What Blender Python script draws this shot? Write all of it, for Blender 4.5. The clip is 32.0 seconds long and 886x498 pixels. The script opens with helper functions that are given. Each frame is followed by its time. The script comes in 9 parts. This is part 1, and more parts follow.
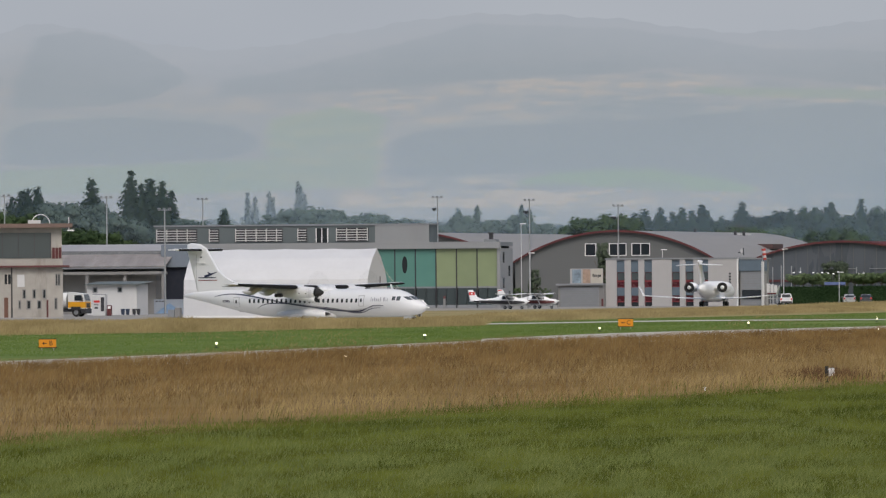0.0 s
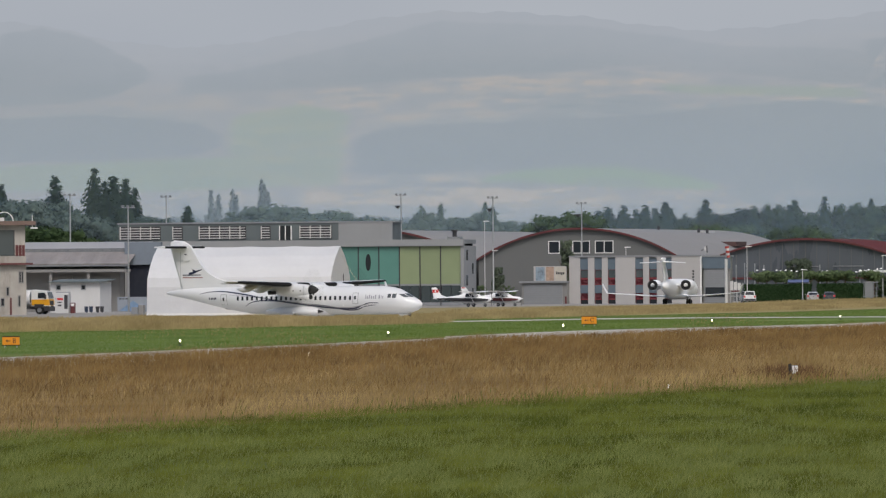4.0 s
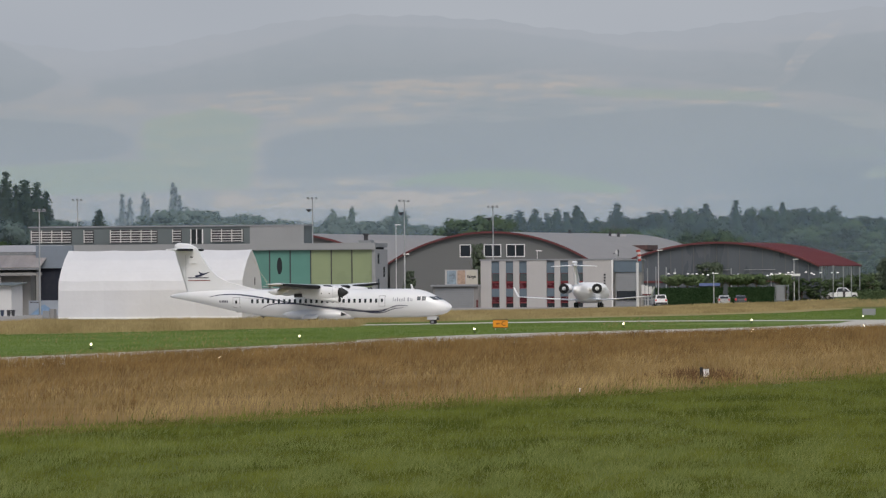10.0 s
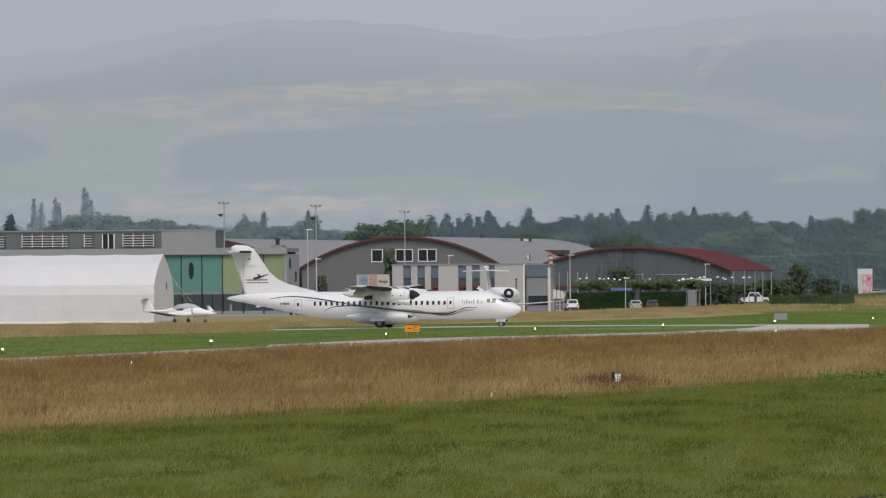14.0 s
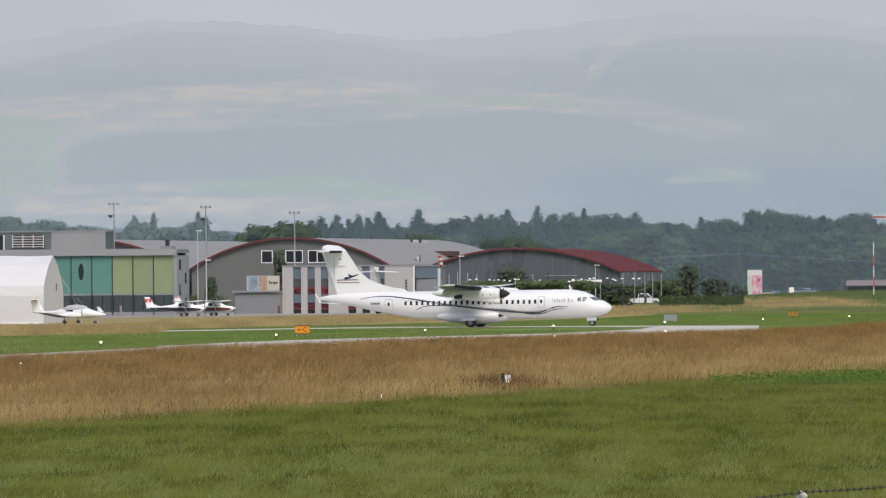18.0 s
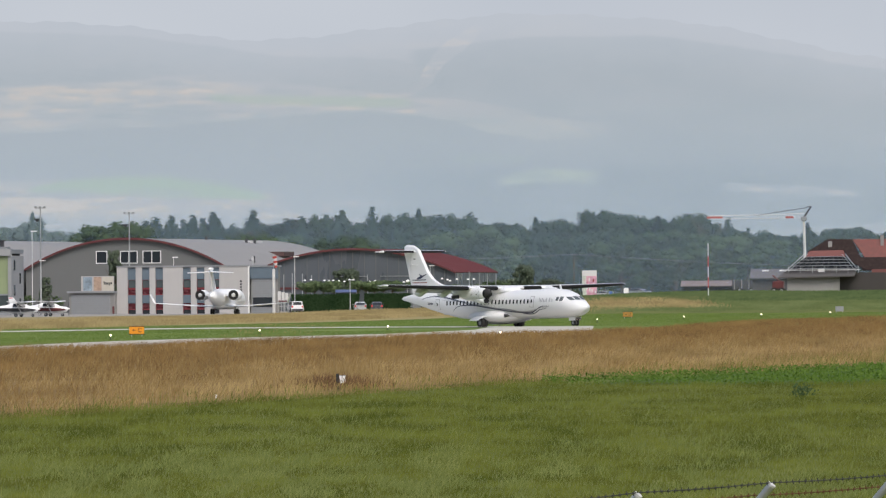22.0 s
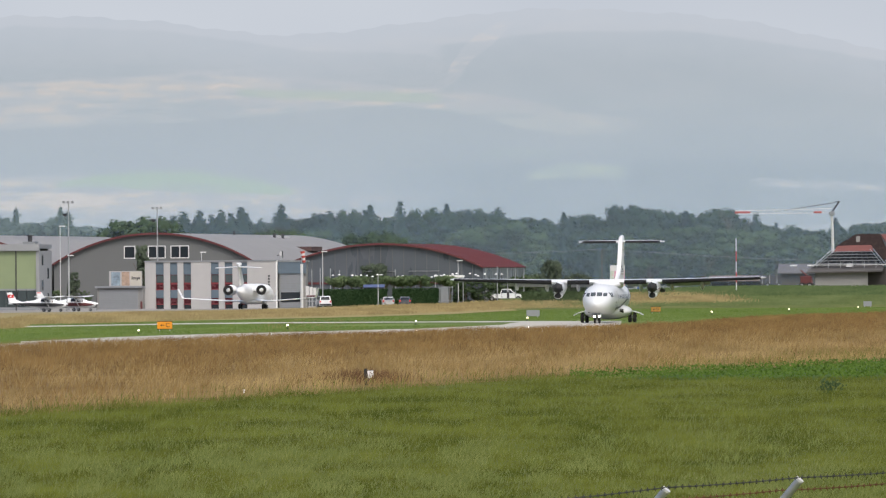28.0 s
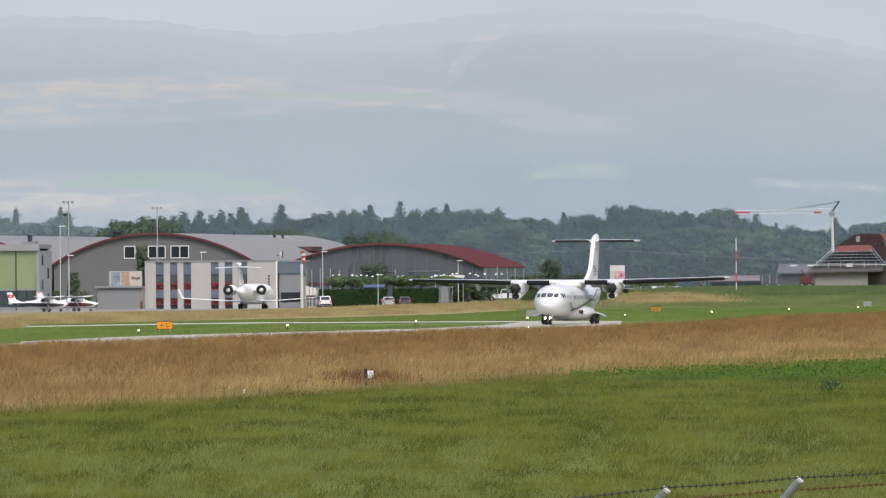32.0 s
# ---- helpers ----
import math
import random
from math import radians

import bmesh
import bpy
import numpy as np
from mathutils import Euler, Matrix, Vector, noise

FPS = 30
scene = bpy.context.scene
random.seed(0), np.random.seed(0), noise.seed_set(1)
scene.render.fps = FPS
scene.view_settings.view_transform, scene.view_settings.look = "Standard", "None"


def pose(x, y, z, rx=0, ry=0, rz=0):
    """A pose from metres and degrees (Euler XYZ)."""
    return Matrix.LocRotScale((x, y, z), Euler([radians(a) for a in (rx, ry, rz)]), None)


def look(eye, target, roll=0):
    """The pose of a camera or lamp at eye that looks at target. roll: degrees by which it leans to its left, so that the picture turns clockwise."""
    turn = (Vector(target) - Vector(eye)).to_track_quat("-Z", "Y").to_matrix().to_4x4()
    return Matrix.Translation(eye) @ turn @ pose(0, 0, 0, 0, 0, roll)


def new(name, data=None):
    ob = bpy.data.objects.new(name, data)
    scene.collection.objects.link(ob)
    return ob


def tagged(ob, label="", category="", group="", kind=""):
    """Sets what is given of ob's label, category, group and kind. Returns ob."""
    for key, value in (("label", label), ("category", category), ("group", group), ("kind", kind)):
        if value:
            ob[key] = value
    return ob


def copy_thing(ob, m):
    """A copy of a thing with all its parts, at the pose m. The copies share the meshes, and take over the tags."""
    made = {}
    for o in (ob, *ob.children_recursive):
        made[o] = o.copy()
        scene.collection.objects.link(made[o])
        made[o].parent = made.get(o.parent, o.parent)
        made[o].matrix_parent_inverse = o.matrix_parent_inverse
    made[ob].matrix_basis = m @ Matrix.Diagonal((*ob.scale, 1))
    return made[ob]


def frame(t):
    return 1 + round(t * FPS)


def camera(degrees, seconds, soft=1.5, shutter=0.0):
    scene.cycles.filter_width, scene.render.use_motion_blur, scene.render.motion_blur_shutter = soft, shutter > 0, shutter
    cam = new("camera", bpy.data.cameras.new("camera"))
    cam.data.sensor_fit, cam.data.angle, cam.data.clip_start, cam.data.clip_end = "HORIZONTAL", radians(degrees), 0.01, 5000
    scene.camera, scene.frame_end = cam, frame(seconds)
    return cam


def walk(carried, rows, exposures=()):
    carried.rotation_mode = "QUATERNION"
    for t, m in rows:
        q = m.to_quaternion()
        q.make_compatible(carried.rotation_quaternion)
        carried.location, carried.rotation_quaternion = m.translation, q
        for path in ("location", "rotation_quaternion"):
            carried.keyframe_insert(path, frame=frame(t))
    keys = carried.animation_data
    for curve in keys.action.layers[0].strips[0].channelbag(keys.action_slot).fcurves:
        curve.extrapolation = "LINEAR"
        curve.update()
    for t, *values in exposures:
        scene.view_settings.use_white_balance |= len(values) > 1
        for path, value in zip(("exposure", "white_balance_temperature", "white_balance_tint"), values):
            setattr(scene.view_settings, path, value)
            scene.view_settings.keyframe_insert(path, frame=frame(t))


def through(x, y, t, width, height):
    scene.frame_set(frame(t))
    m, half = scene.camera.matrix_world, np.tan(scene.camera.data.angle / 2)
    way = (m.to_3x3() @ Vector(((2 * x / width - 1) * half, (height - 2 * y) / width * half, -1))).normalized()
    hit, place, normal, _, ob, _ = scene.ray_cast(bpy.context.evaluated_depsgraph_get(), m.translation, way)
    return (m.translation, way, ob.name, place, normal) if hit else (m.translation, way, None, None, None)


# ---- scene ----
# ---------------------------------------------------------------- camera
EYE = (0.0, 0.0, 3.95)
LEAN = 0.4
PAN = [  # seconds, turn to the left, tilt upwards (degrees)
    (0.0, 2.8842, 0.1881), (0.5, 2.8188, 0.1841), (1.0, 2.7746, 0.1838), (1.5, 2.7693, 0.1873), (2.0, 2.7675, 0.1909),
    (2.5, 2.7746, 0.1909), (4.5, 2.4925, 0.1642), (5.0, 2.2697, 0.1626), (5.5, 2.1291, 0.1776), (6.0, 2.0257, 0.1874),
    (6.5, 2.0407, 0.1982), (7.0, 2.0964, 0.1985), (7.5, 2.1327, 0.1988), (8.0, 2.1389, 0.1935), (8.5, 2.1327, 0.1882),
    (9.0, 2.1230, 0.1846), (9.5, 2.1123, 0.1845), (10.0, 2.1008, 0.1897), (10.5, 2.0796, 0.1984), (11.0, 2.0575, 0.1983),
    (11.5, 2.0345, 0.2052), (12.0, 2.0301, 0.2087), (12.5, 1.9912, 0.2190), (13.0, 1.7755, 0.2175), (13.5, 1.6313, 0.2165),
    (14.0, 1.5482, 0.2159), (14.5, 1.4952, 0.2156), (16.5, 1.0663, 0.2126), (17.0, 0.9744, 0.2119), (17.5, 0.9196, 0.2116),
    (18.0, 0.8594, 0.2182), (18.5, 0.3157, 0.2303), (19.0, -0.0230, 0.2280), (19.5, -0.1698, 0.2269), (20.0, -0.2264, 0.2265),
    (20.5, -0.2325, 0.2247), (21.0, -0.2219, 0.2213), (21.5, -0.2016, 0.2143), (22.0, -0.1751, 0.2145), (22.5, -0.1618, 0.2111),
    (23.0, -0.1468, 0.2112), (23.5, -0.1362, 0.2077), (24.0, -0.1256, 0.2043), (24.5, -0.1096, 0.2044), (25.0, -0.0469, 0.1907),
    (25.5, -0.0195, 0.1909), (27.5, 0.0000, 0.1839), (28.0, 0.0000, 0.1839), (28.5, 0.0000, 0.1839), (29.0, 0.0000, 0.1839),
    (29.5, 0.0000, 0.1839), (30.0, 0.0000, 0.1839), (30.5, 0.0000, 0.1839), (31.0, 0.0000, 0.1839), (31.5, 0.0000, 0.1839),
    (32.0, 0.0000, 0.1839),
]
cam = camera(5.541, 32.0, soft=1.3)
walk(cam, [(t, pose(*EYE, 90 + up, LEAN, left)) for t, left, up in PAN],
     exposures=[(0.0, -0.3), (14.5, -0.3), (16.5, -0.06), (18.5, 0.02), (20.0, 0.06), (24.0, 0.15), (28.0, 0.2), (32.0, 0.2)])

# ---------------------------------------------------------------- sky and sun
SUN_UP, SUN_TURN = 50.0, 163.0
world = bpy.data.worlds.new("world")
scene.world = world
world.use_nodes = True
wn, wl = world.node_tree.nodes, world.node_tree.links
wn.clear()
sky = wn.new("ShaderNodeTexSky")
sky.sky_type = "NISHITA"
sky.sun_disc = False
sky.sun_elevation, sky.sun_rotation = radians(SUN_UP), radians(SUN_TURN)
sky.air_density, sky.dust_density, sky.ozone_density = 1.0, 4.0, 1.0
bg = wn.new("ShaderNodeBackground")
bg.inputs["Strength"].default_value = 0.14
wo = wn.new("ShaderNodeOutputWorld")
wl.new(sky.outputs[0], bg.inputs[0])
wl.new(bg.outputs[0], wo.inputs[0])
lamp = bpy.data.lights.new("sun", "SUN")
lamp.energy, lamp.angle, lamp.color = 1.9, radians(25), (1.0, 0.98, 0.95)
sun = new("sun", lamp)
az = radians(SUN_TURN)
sun.matrix_world = look((0, 0, 0), (-math.sin(az) * math.cos(radians(SUN_UP)), -math.cos(az) * math.cos(radians(SUN_UP)), -math.sin(radians(SUN_UP))))

# ---------------------------------------------------------------- materials
def mat(name, color, rough=0.6, metal=0.0, vary=0.12, scale=1.5, fine=25.0, bump=0.15, stain=0.0, coat=0.0, obj_random=0.0, stretch=(1, 1, 1), dirt=(0.12, 0.1, 0.08), emit=None, spec=0.5):
    """A painted, plastered or metal surface with broad and fine variation, stains and fine relief."""
    m = bpy.data.materials.new(name)
    m.use_nodes = True
    n, l = m.node_tree.nodes, m.node_tree.links
    b = n["Principled BSDF"]
    b.inputs["Metallic"].default_value = metal
    b.inputs["Specular IOR Level"].default_value = spec
    b.inputs["Coat Weight"].default_value = coat
    co = n.new("ShaderNodeTexCoord")
    mp = n.new("ShaderNodeMapping")
    mp.inputs["Scale"].default_value = stretch
    l.new(co.outputs["Object"], mp.inputs[0])
    n1 = n.new("ShaderNodeTexNoise")
    n1.inputs["Scale"].default_value, n1.inputs["Detail"].default_value = scale, 5
    n2 = n.new("ShaderNodeTexNoise")
    n2.inputs["Scale"].default_value, n2.inputs["Detail"].default_value = fine, 3
    l.new(mp.outputs[0], n1.inputs[0])
    l.new(mp.outputs[0], n2.inputs[0])
    add = n.new("ShaderNodeMath")
    add.operation = "MULTIPLY_ADD"
    l.new(n2.outputs[0], add.inputs[0])
    add.inputs[1].default_value = 0.5
    l.new(n1.outputs[0], add.inputs[2])
    rg = n.new("ShaderNodeMapRange")
    l.new(add.outputs[0], rg.inputs[0])
    rg.inputs[1].default_value, rg.inputs[2].default_value = 0.45, 1.05
    rg.inputs[3].default_value, rg.inputs[4].default_value = 1 - vary, 1 + vary
    hsv = n.new("ShaderNodeHueSaturation")
    hsv.inputs["Color"].default_value = (*color, 1)
    if obj_random:
        oi = n.new("ShaderNodeObjectInfo")
        r2 = n.new("ShaderNodeMapRange")
        l.new(oi.outputs["Random"], r2.inputs[0])
        r2.inputs[3].default_value, r2.inputs[4].default_value = 1 - obj_random, 1 + obj_random
        mu = n.new("ShaderNodeMath")
        mu.operation = "MULTIPLY"
        l.new(rg.outputs[0], mu.inputs[0])
        l.new(r2.outputs[0], mu.inputs[1])
        l.new(mu.outputs[0], hsv.inputs["Value"])
    else:
        l.new(rg.outputs[0], hsv.inputs["Value"])
    out = hsv.outputs[0]
    if stain:
        n3 = n.new("ShaderNodeTexNoise")
        n3.inputs["Scale"].default_value, n3.inputs["Detail"].default_value, n3.inputs["Roughness"].default_value = scale * 0.7, 8, 0.7
        mp2 = n.new("ShaderNodeMapping")
        mp2.inputs["Scale"].default_value, mp2.inputs["Location"].default_value = (1.6, 1.6, 0.35), (7, 3, 5)
        l.new(co.outputs["Object"], mp2.inputs[0])
        l.new(mp2.outputs[0], n3.inputs[0])
        r3 = n.new("ShaderNodeMapRange")
        l.new(n3.outputs[0], r3.inputs[0])
        r3.inputs[1].default_value, r3.inputs[2].default_value, r3.inputs[4].default_value = 0.5, 0.72, stain
        mx = n.new("ShaderNodeMix")
        mx.data_type = "RGBA"
        l.new(r3.outputs[0], mx.inputs["Factor"])
        l.new(out, mx.inputs["A"])
        mx.inputs["B"].default_value = (*dirt, 1)
        out = mx.outputs["Result"]
    l.new(out, b.inputs["Base Color"])
    rr = n.new("ShaderNodeMapRange")
    l.new(n1.outputs[0], rr.inputs[0])
    rr.inputs[1].default_value, rr.inputs[2].default_value = 0.3, 0.7
    rr.inputs[3].default_value, rr.inputs[4].default_value = max(rough - 0.08, 0.02), min(rough + 0.08, 1)
    l.new(rr.outputs[0], b.inputs["Roughness"])
    if bump:
        bp = n.new("ShaderNodeBump")
        bp.inputs["Strength"].default_value, bp.inputs["Distance"].default_value = bump, 0.02
        l.new(n2.outputs[0], bp.inputs["Height"])
        l.new(bp.outputs[0], b.inputs["Normal"])
    if emit:
        b.inputs["Emission Color"].default_value = (*emit[:3], 1)
        b.inputs["Emission Strength"].default_value = emit[3]
    return m


def foliage(name, c1, c2, rough=0.65, through=0.25, scale=0.05, single=0.3, per_tree=0.0, streak=1.0):
    """Leaves and grass: every blade or clump has its own shade, and broad patches run over the whole."""
    m = bpy.data.materials.new(name)
    m.use_nodes = True
    n, l = m.node_tree.nodes, m.node_tree.links
    b = n["Principled BSDF"]
    geo = n.new("ShaderNodeNewGeometry")
    mp = n.new("ShaderNodeMapping")
    mp.inputs["Scale"].default_value = (1, streak, 1)      # patches drawn out along the mowing
    l.new(geo.outputs["Position"], mp.inputs[0])
    tx = n.new("ShaderNodeTexNoise")
    tx.inputs["Scale"].default_value, tx.inputs["Detail"].default_value = scale, 4
    l.new(mp.outputs[0], tx.inputs[0])
    a = n.new("ShaderNodeMath")
    a.operation = "MULTIPLY_ADD"
    l.new(geo.outputs["Random Per Island"], a.inputs[0])
    a.inputs[1].default_value = single
    r = n.new("ShaderNodeMapRange")
    l.new(tx.outputs[0], r.inputs[0])
    r.inputs[1].default_value, r.inputs[2].default_value, r.inputs[3].default_value, r.inputs[4].default_value = 0.35, 0.65, -0.05, 0.55
    t2 = n.new("ShaderNodeTexNoise")
    t2.inputs["Scale"].default_value, t2.inputs["Detail"].default_value = scale * 9, 3
    l.new(mp.outputs[0], t2.inputs[0])
    r2 = n.new("ShaderNodeMapRange")
    l.new(t2.outputs[0], r2.inputs[0])
    r2.inputs[1].default_value, r2.inputs[2].default_value, r2.inputs[3].default_value, r2.inputs[4].default_value = 0.35, 0.65, -0.12, 0.3
    s = n.new("ShaderNodeMath")
    l.new(r.outputs[0], s.inputs[0])
    l.new(r2.outputs[0], s.inputs[1])
    if per_tree:
        oi = n.new("ShaderNodeObjectInfo")
        s2 = n.new("ShaderNodeMath")
        s2.operation = "MULTIPLY_ADD"
        l.new(oi.outputs["Random"], s2.inputs[0])
        s2.inputs[1].default_value = per_tree
        l.new(s.outputs[0], s2.inputs[2])
        s = s2
    l.new(s.outputs[0], a.inputs[2])
    mx = n.new("ShaderNodeMix")
    mx.data_type = "RGBA"
    l.new(a.outputs[0], mx.inputs["Factor"])
    mx.inputs["A"].default_value, mx.inputs["B"].default_value = (*c1, 1), (*c2, 1)
    l.new(mx.outputs["Result"], b.inputs["Base Color"])
    b.inputs["Roughness"].default_value = rough
    b.inputs["Specular IOR Level"].default_value = 0.06
    if through:
        tr = n.new("ShaderNodeBsdfTranslucent")
        l.new(mx.outputs["Result"], tr.inputs["Color"])
        ms = n.new("ShaderNodeMixShader")
        ms.inputs[0].default_value = through
        l.new(b.outputs[0], ms.inputs[1])
        l.new(tr.outputs[0], ms.inputs[2])
        l.new(ms.outputs[0], n["Material Output"].inputs[0])
    return m


def soil(name, c1, c2, c3, scale, rough=0.9, relief=0.3):
    """Ground cover seen between the blades: two tones and bare spots."""
    m = bpy.data.materials.new(name)
    m.use_nodes = True
    n, l = m.node_tree.nodes, m.node_tree.links
    b = n["Principled BSDF"]
    geo = n.new("ShaderNodeNewGeometry")
    t1 = n.new("ShaderNodeTexNoise")
    t1.inputs["Scale"].default_value, t1.inputs["Detail"].default_value = scale, 8
    t2 = n.new("ShaderNodeTexNoise")
    t2.inputs["Scale"].default_value, t2.inputs["Detail"].default_value = scale * 14, 5
    l.new(geo.outputs["Position"], t1.inputs[0])
    l.new(geo.outputs["Position"], t2.inputs[0])
    r = n.new("ShaderNodeValToRGB")
    r.color_ramp.elements[0].position, r.color_ramp.elements[0].color = 0.36, (*c1, 1)
    r.color_ramp.elements[1].position, r.color_ramp.elements[1].color = 0.64, (*c2, 1)
    l.new(t1.outputs[0], r.inputs[0])
    mx = n.new("ShaderNodeMix")
    mx.data_type = "RGBA"
    r2 = n.new("ShaderNodeMapRange")
    l.new(t2.outputs[0], r2.inputs[0])
    r2.inputs[1].default_value, r2.inputs[2].default_value, r2.inputs[4].default_value = 0.45, 0.75, 0.7
    l.new(r2.outputs[0], mx.inputs["Factor"])
    l.new(r.outputs[0], mx.inputs["A"])
    mx.inputs["B"].default_value = (*c3, 1)
    l.new(mx.outputs["Result"], b.inputs["Base Color"])
    b.inputs["Roughness"].default_value = rough
    b.inputs["Specular IOR Level"].default_value = 0.12
    if relief:
        bp = n.new("ShaderNodeBump")
        bp.inputs["Strength"].default_value, bp.inputs["Distance"].default_value = relief, 0.05
        l.new(t2.outputs[0], bp.inputs["Height"])
        l.new(bp.outputs[0], b.inputs["Normal"])
    return m


def glow(name, color, strength):
    m = bpy.data.materials.new(name)
    m.use_nodes = True
    b = m.node_tree.nodes["Principled BSDF"]
    b.inputs["Base Color"].default_value = (*color, 1)
    b.inputs["Emission Color"].default_value = (*color, 1)
    b.inputs["Emission Strength"].default_value = strength
    return m


def glass(name, color, rough=0.06):
    m = bpy.data.materials.new(name)
    m.use_nodes = True
    b = m.node_tree.nodes["Principled BSDF"]
    b.inputs["Base Color"].default_value = (*color, 1)
    b.inputs["Roughness"].default_value = rough
    b.inputs["Specular IOR Level"].default_value = 0.6
    return m


M_GRASS = foliage("meadow_green", (0.045, 0.062, 0.0065), (0.164, 0.185, 0.035), scale=0.42, single=0.3, streak=0.16)
M_DRY = foliage("dry_grass", (0.09, 0.054, 0.019), (0.292, 0.188, 0.072), scale=0.4, single=0.34, streak=0.16)
M_TAN = foliage("tan_grass", (0.215, 0.168, 0.076), (0.4, 0.32, 0.16), scale=0.25, single=0.15, streak=0.12)
M_VERGE = foliage("verge_green", (0.07, 0.122, 0.018), (0.152, 0.206, 0.047), scale=0.2, streak=0.12)
# verge green made greyer, with the haze over the rise in its colour
M_RISE = foliage("hazed_rise_green", (0.092, 0.126, 0.045), (0.17, 0.206, 0.088), scale=0.2, streak=0.12)
M_FIELD = foliage("field_crop_green", (0.062, 0.1, 0.036), (0.125, 0.166, 0.07), scale=0.3, single=0.3, streak=0.3)
M_DOCK = foliage("rust_brown_weed", (0.06, 0.034, 0.018), (0.17, 0.095, 0.045), scale=0.6, single=0.3)
M_CROP = foliage("crop_green", (0.046, 0.094, 0.011), (0.12, 0.185, 0.034), scale=0.5)
M_HEDGE = foliage("hedge_green", (0.02, 0.045, 0.017), (0.046, 0.082, 0.034), scale=0.5, single=0.2)
M_LEAF = foliage("leaf_green", (0.03, 0.056, 0.024), (0.07, 0.108, 0.046), scale=0.15, single=0.2, per_tree=0.3)
# wood and fir greens: haze put into the leaf colour as a bluish cast
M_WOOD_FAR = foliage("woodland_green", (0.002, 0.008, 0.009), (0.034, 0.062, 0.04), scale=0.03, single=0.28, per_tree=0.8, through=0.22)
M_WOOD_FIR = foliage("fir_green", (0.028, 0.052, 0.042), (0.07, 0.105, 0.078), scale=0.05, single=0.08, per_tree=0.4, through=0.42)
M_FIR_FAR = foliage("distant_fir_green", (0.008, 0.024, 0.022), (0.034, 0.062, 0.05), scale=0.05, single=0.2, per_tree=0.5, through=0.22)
# greyed and paled leaf colour holds the haze behind the hangars
M_WOOD_MID = foliage("hazed_mid_green", (0.056, 0.09, 0.082), (0.115, 0.156, 0.134), scale=0.03, single=0.2, per_tree=0.5, through=0.25)
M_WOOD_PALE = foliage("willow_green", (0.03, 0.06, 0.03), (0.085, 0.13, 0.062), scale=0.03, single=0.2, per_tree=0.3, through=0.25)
# farthest trees: most of this colour is painted-in haze
M_WOOD_HAZE = foliage("hazed_distant_green", (0.235, 0.285, 0.315), (0.27, 0.32, 0.345), scale=0.03, single=0.08, per_tree=0.4, through=0.42)
M_PLANE_LEAF = foliage("plane_leaf_green", (0.07, 0.108, 0.05), (0.155, 0.205, 0.1), scale=0.3, single=0.3, per_tree=0.3)
M_BARK = mat("bark", (0.09, 0.07, 0.05), 0.9, bump=0.6)
M_SOIL = soil("grass_floor", (0.07, 0.1, 0.018), (0.15, 0.17, 0.045), (0.14, 0.13, 0.05), 0.12)
M_SOIL_DRY = soil("dry_grass_floor", (0.13, 0.08, 0.029), (0.225, 0.146, 0.055), (0.255, 0.184, 0.076), 0.1)
M_SOIL_TAN = soil("tan_grass_floor", (0.25, 0.195, 0.085), (0.35, 0.28, 0.14), (0.16, 0.17, 0.06), 0.08)
M_SOIL_GREEN = soil("verge_floor", (0.085, 0.142, 0.024), (0.137, 0.196, 0.044), (0.17, 0.19, 0.066), 0.07)
M_SOIL_CROP = soil("crop_floor", (0.035, 0.075, 0.012), (0.07, 0.125, 0.026), (0.06, 0.08, 0.03), 0.1)
# wet shine put into the base colour: pale tones on a matt surface
M_TARMAC = soil("tarmac_wet_sheen", (0.42, 0.4, 0.35), (0.52, 0.5, 0.445), (0.44, 0.41, 0.35), 0.15, rough=0.95, relief=0.0)
M_TAXI = soil("taxiway_wet_sheen", (0.52, 0.505, 0.465), (0.6, 0.585, 0.54), (0.48, 0.46, 0.42), 0.15, rough=0.7, relief=0.0)
M_APRON = soil("apron_concrete", (0.25, 0.24, 0.225), (0.33, 0.32, 0.3), (0.21, 0.2, 0.19), 0.08, rough=0.85, relief=0.0)
M_WHITE = mat("aircraft_white", (0.685, 0.692, 0.703), 0.38, vary=0.025, scale=0.6, bump=0.0, coat=0.3)
M_NAVY = mat("livery_navy", (0.02, 0.025, 0.06), 0.4, vary=0.05, bump=0)
M_LIVERY_GREY = mat("livery_grey", (0.42, 0.43, 0.45), 0.4, vary=0.03, bump=0)
M_LIVERY_RED = mat("livery_red", (0.2, 0.02, 0.025), 0.4, vary=0.05, bump=0)
M_BLACK = mat("black_rubber", (0.018, 0.018, 0.018), 0.8, vary=0.2, bump=0.2)
M_DARK = mat("dark_metal", (0.04, 0.04, 0.045), 0.6, metal=0.1, vary=0.15)
M_DEICE = mat("de_icing_boot", (0.014, 0.014, 0.015), 0.7, vary=0.1, spec=0.15)
M_STEEL = mat("galvanised_steel", (0.42, 0.43, 0.44), 0.42, metal=0.75, vary=0.15, scale=6)
M_RUST = mat("rusty_wire", (0.12, 0.062, 0.03), 0.9, vary=0.3, spec=0.1)
M_WIRE = mat("barbed_wire", (0.052, 0.054, 0.047), 0.8, vary=0.2, spec=0.15)
# grey base colour holds the sky reflected in the panes
M_COCKPIT = mat("cockpit_glass", (0.09, 0.1, 0.108), 0.2, vary=0.1, bump=0, spec=0.5)
M_LOUVRE = mat("grey_louvre_slat", (0.54, 0.54, 0.53), 0.6, vary=0.06)
M_GLASS = glass("dark_glass", (0.025, 0.03, 0.035))
M_WINDOW = glass("window_glass", (0.05, 0.065, 0.07), 0.08)
M_SKYGLASS = glass("dull_glass", (0.07, 0.085, 0.09), 0.15)
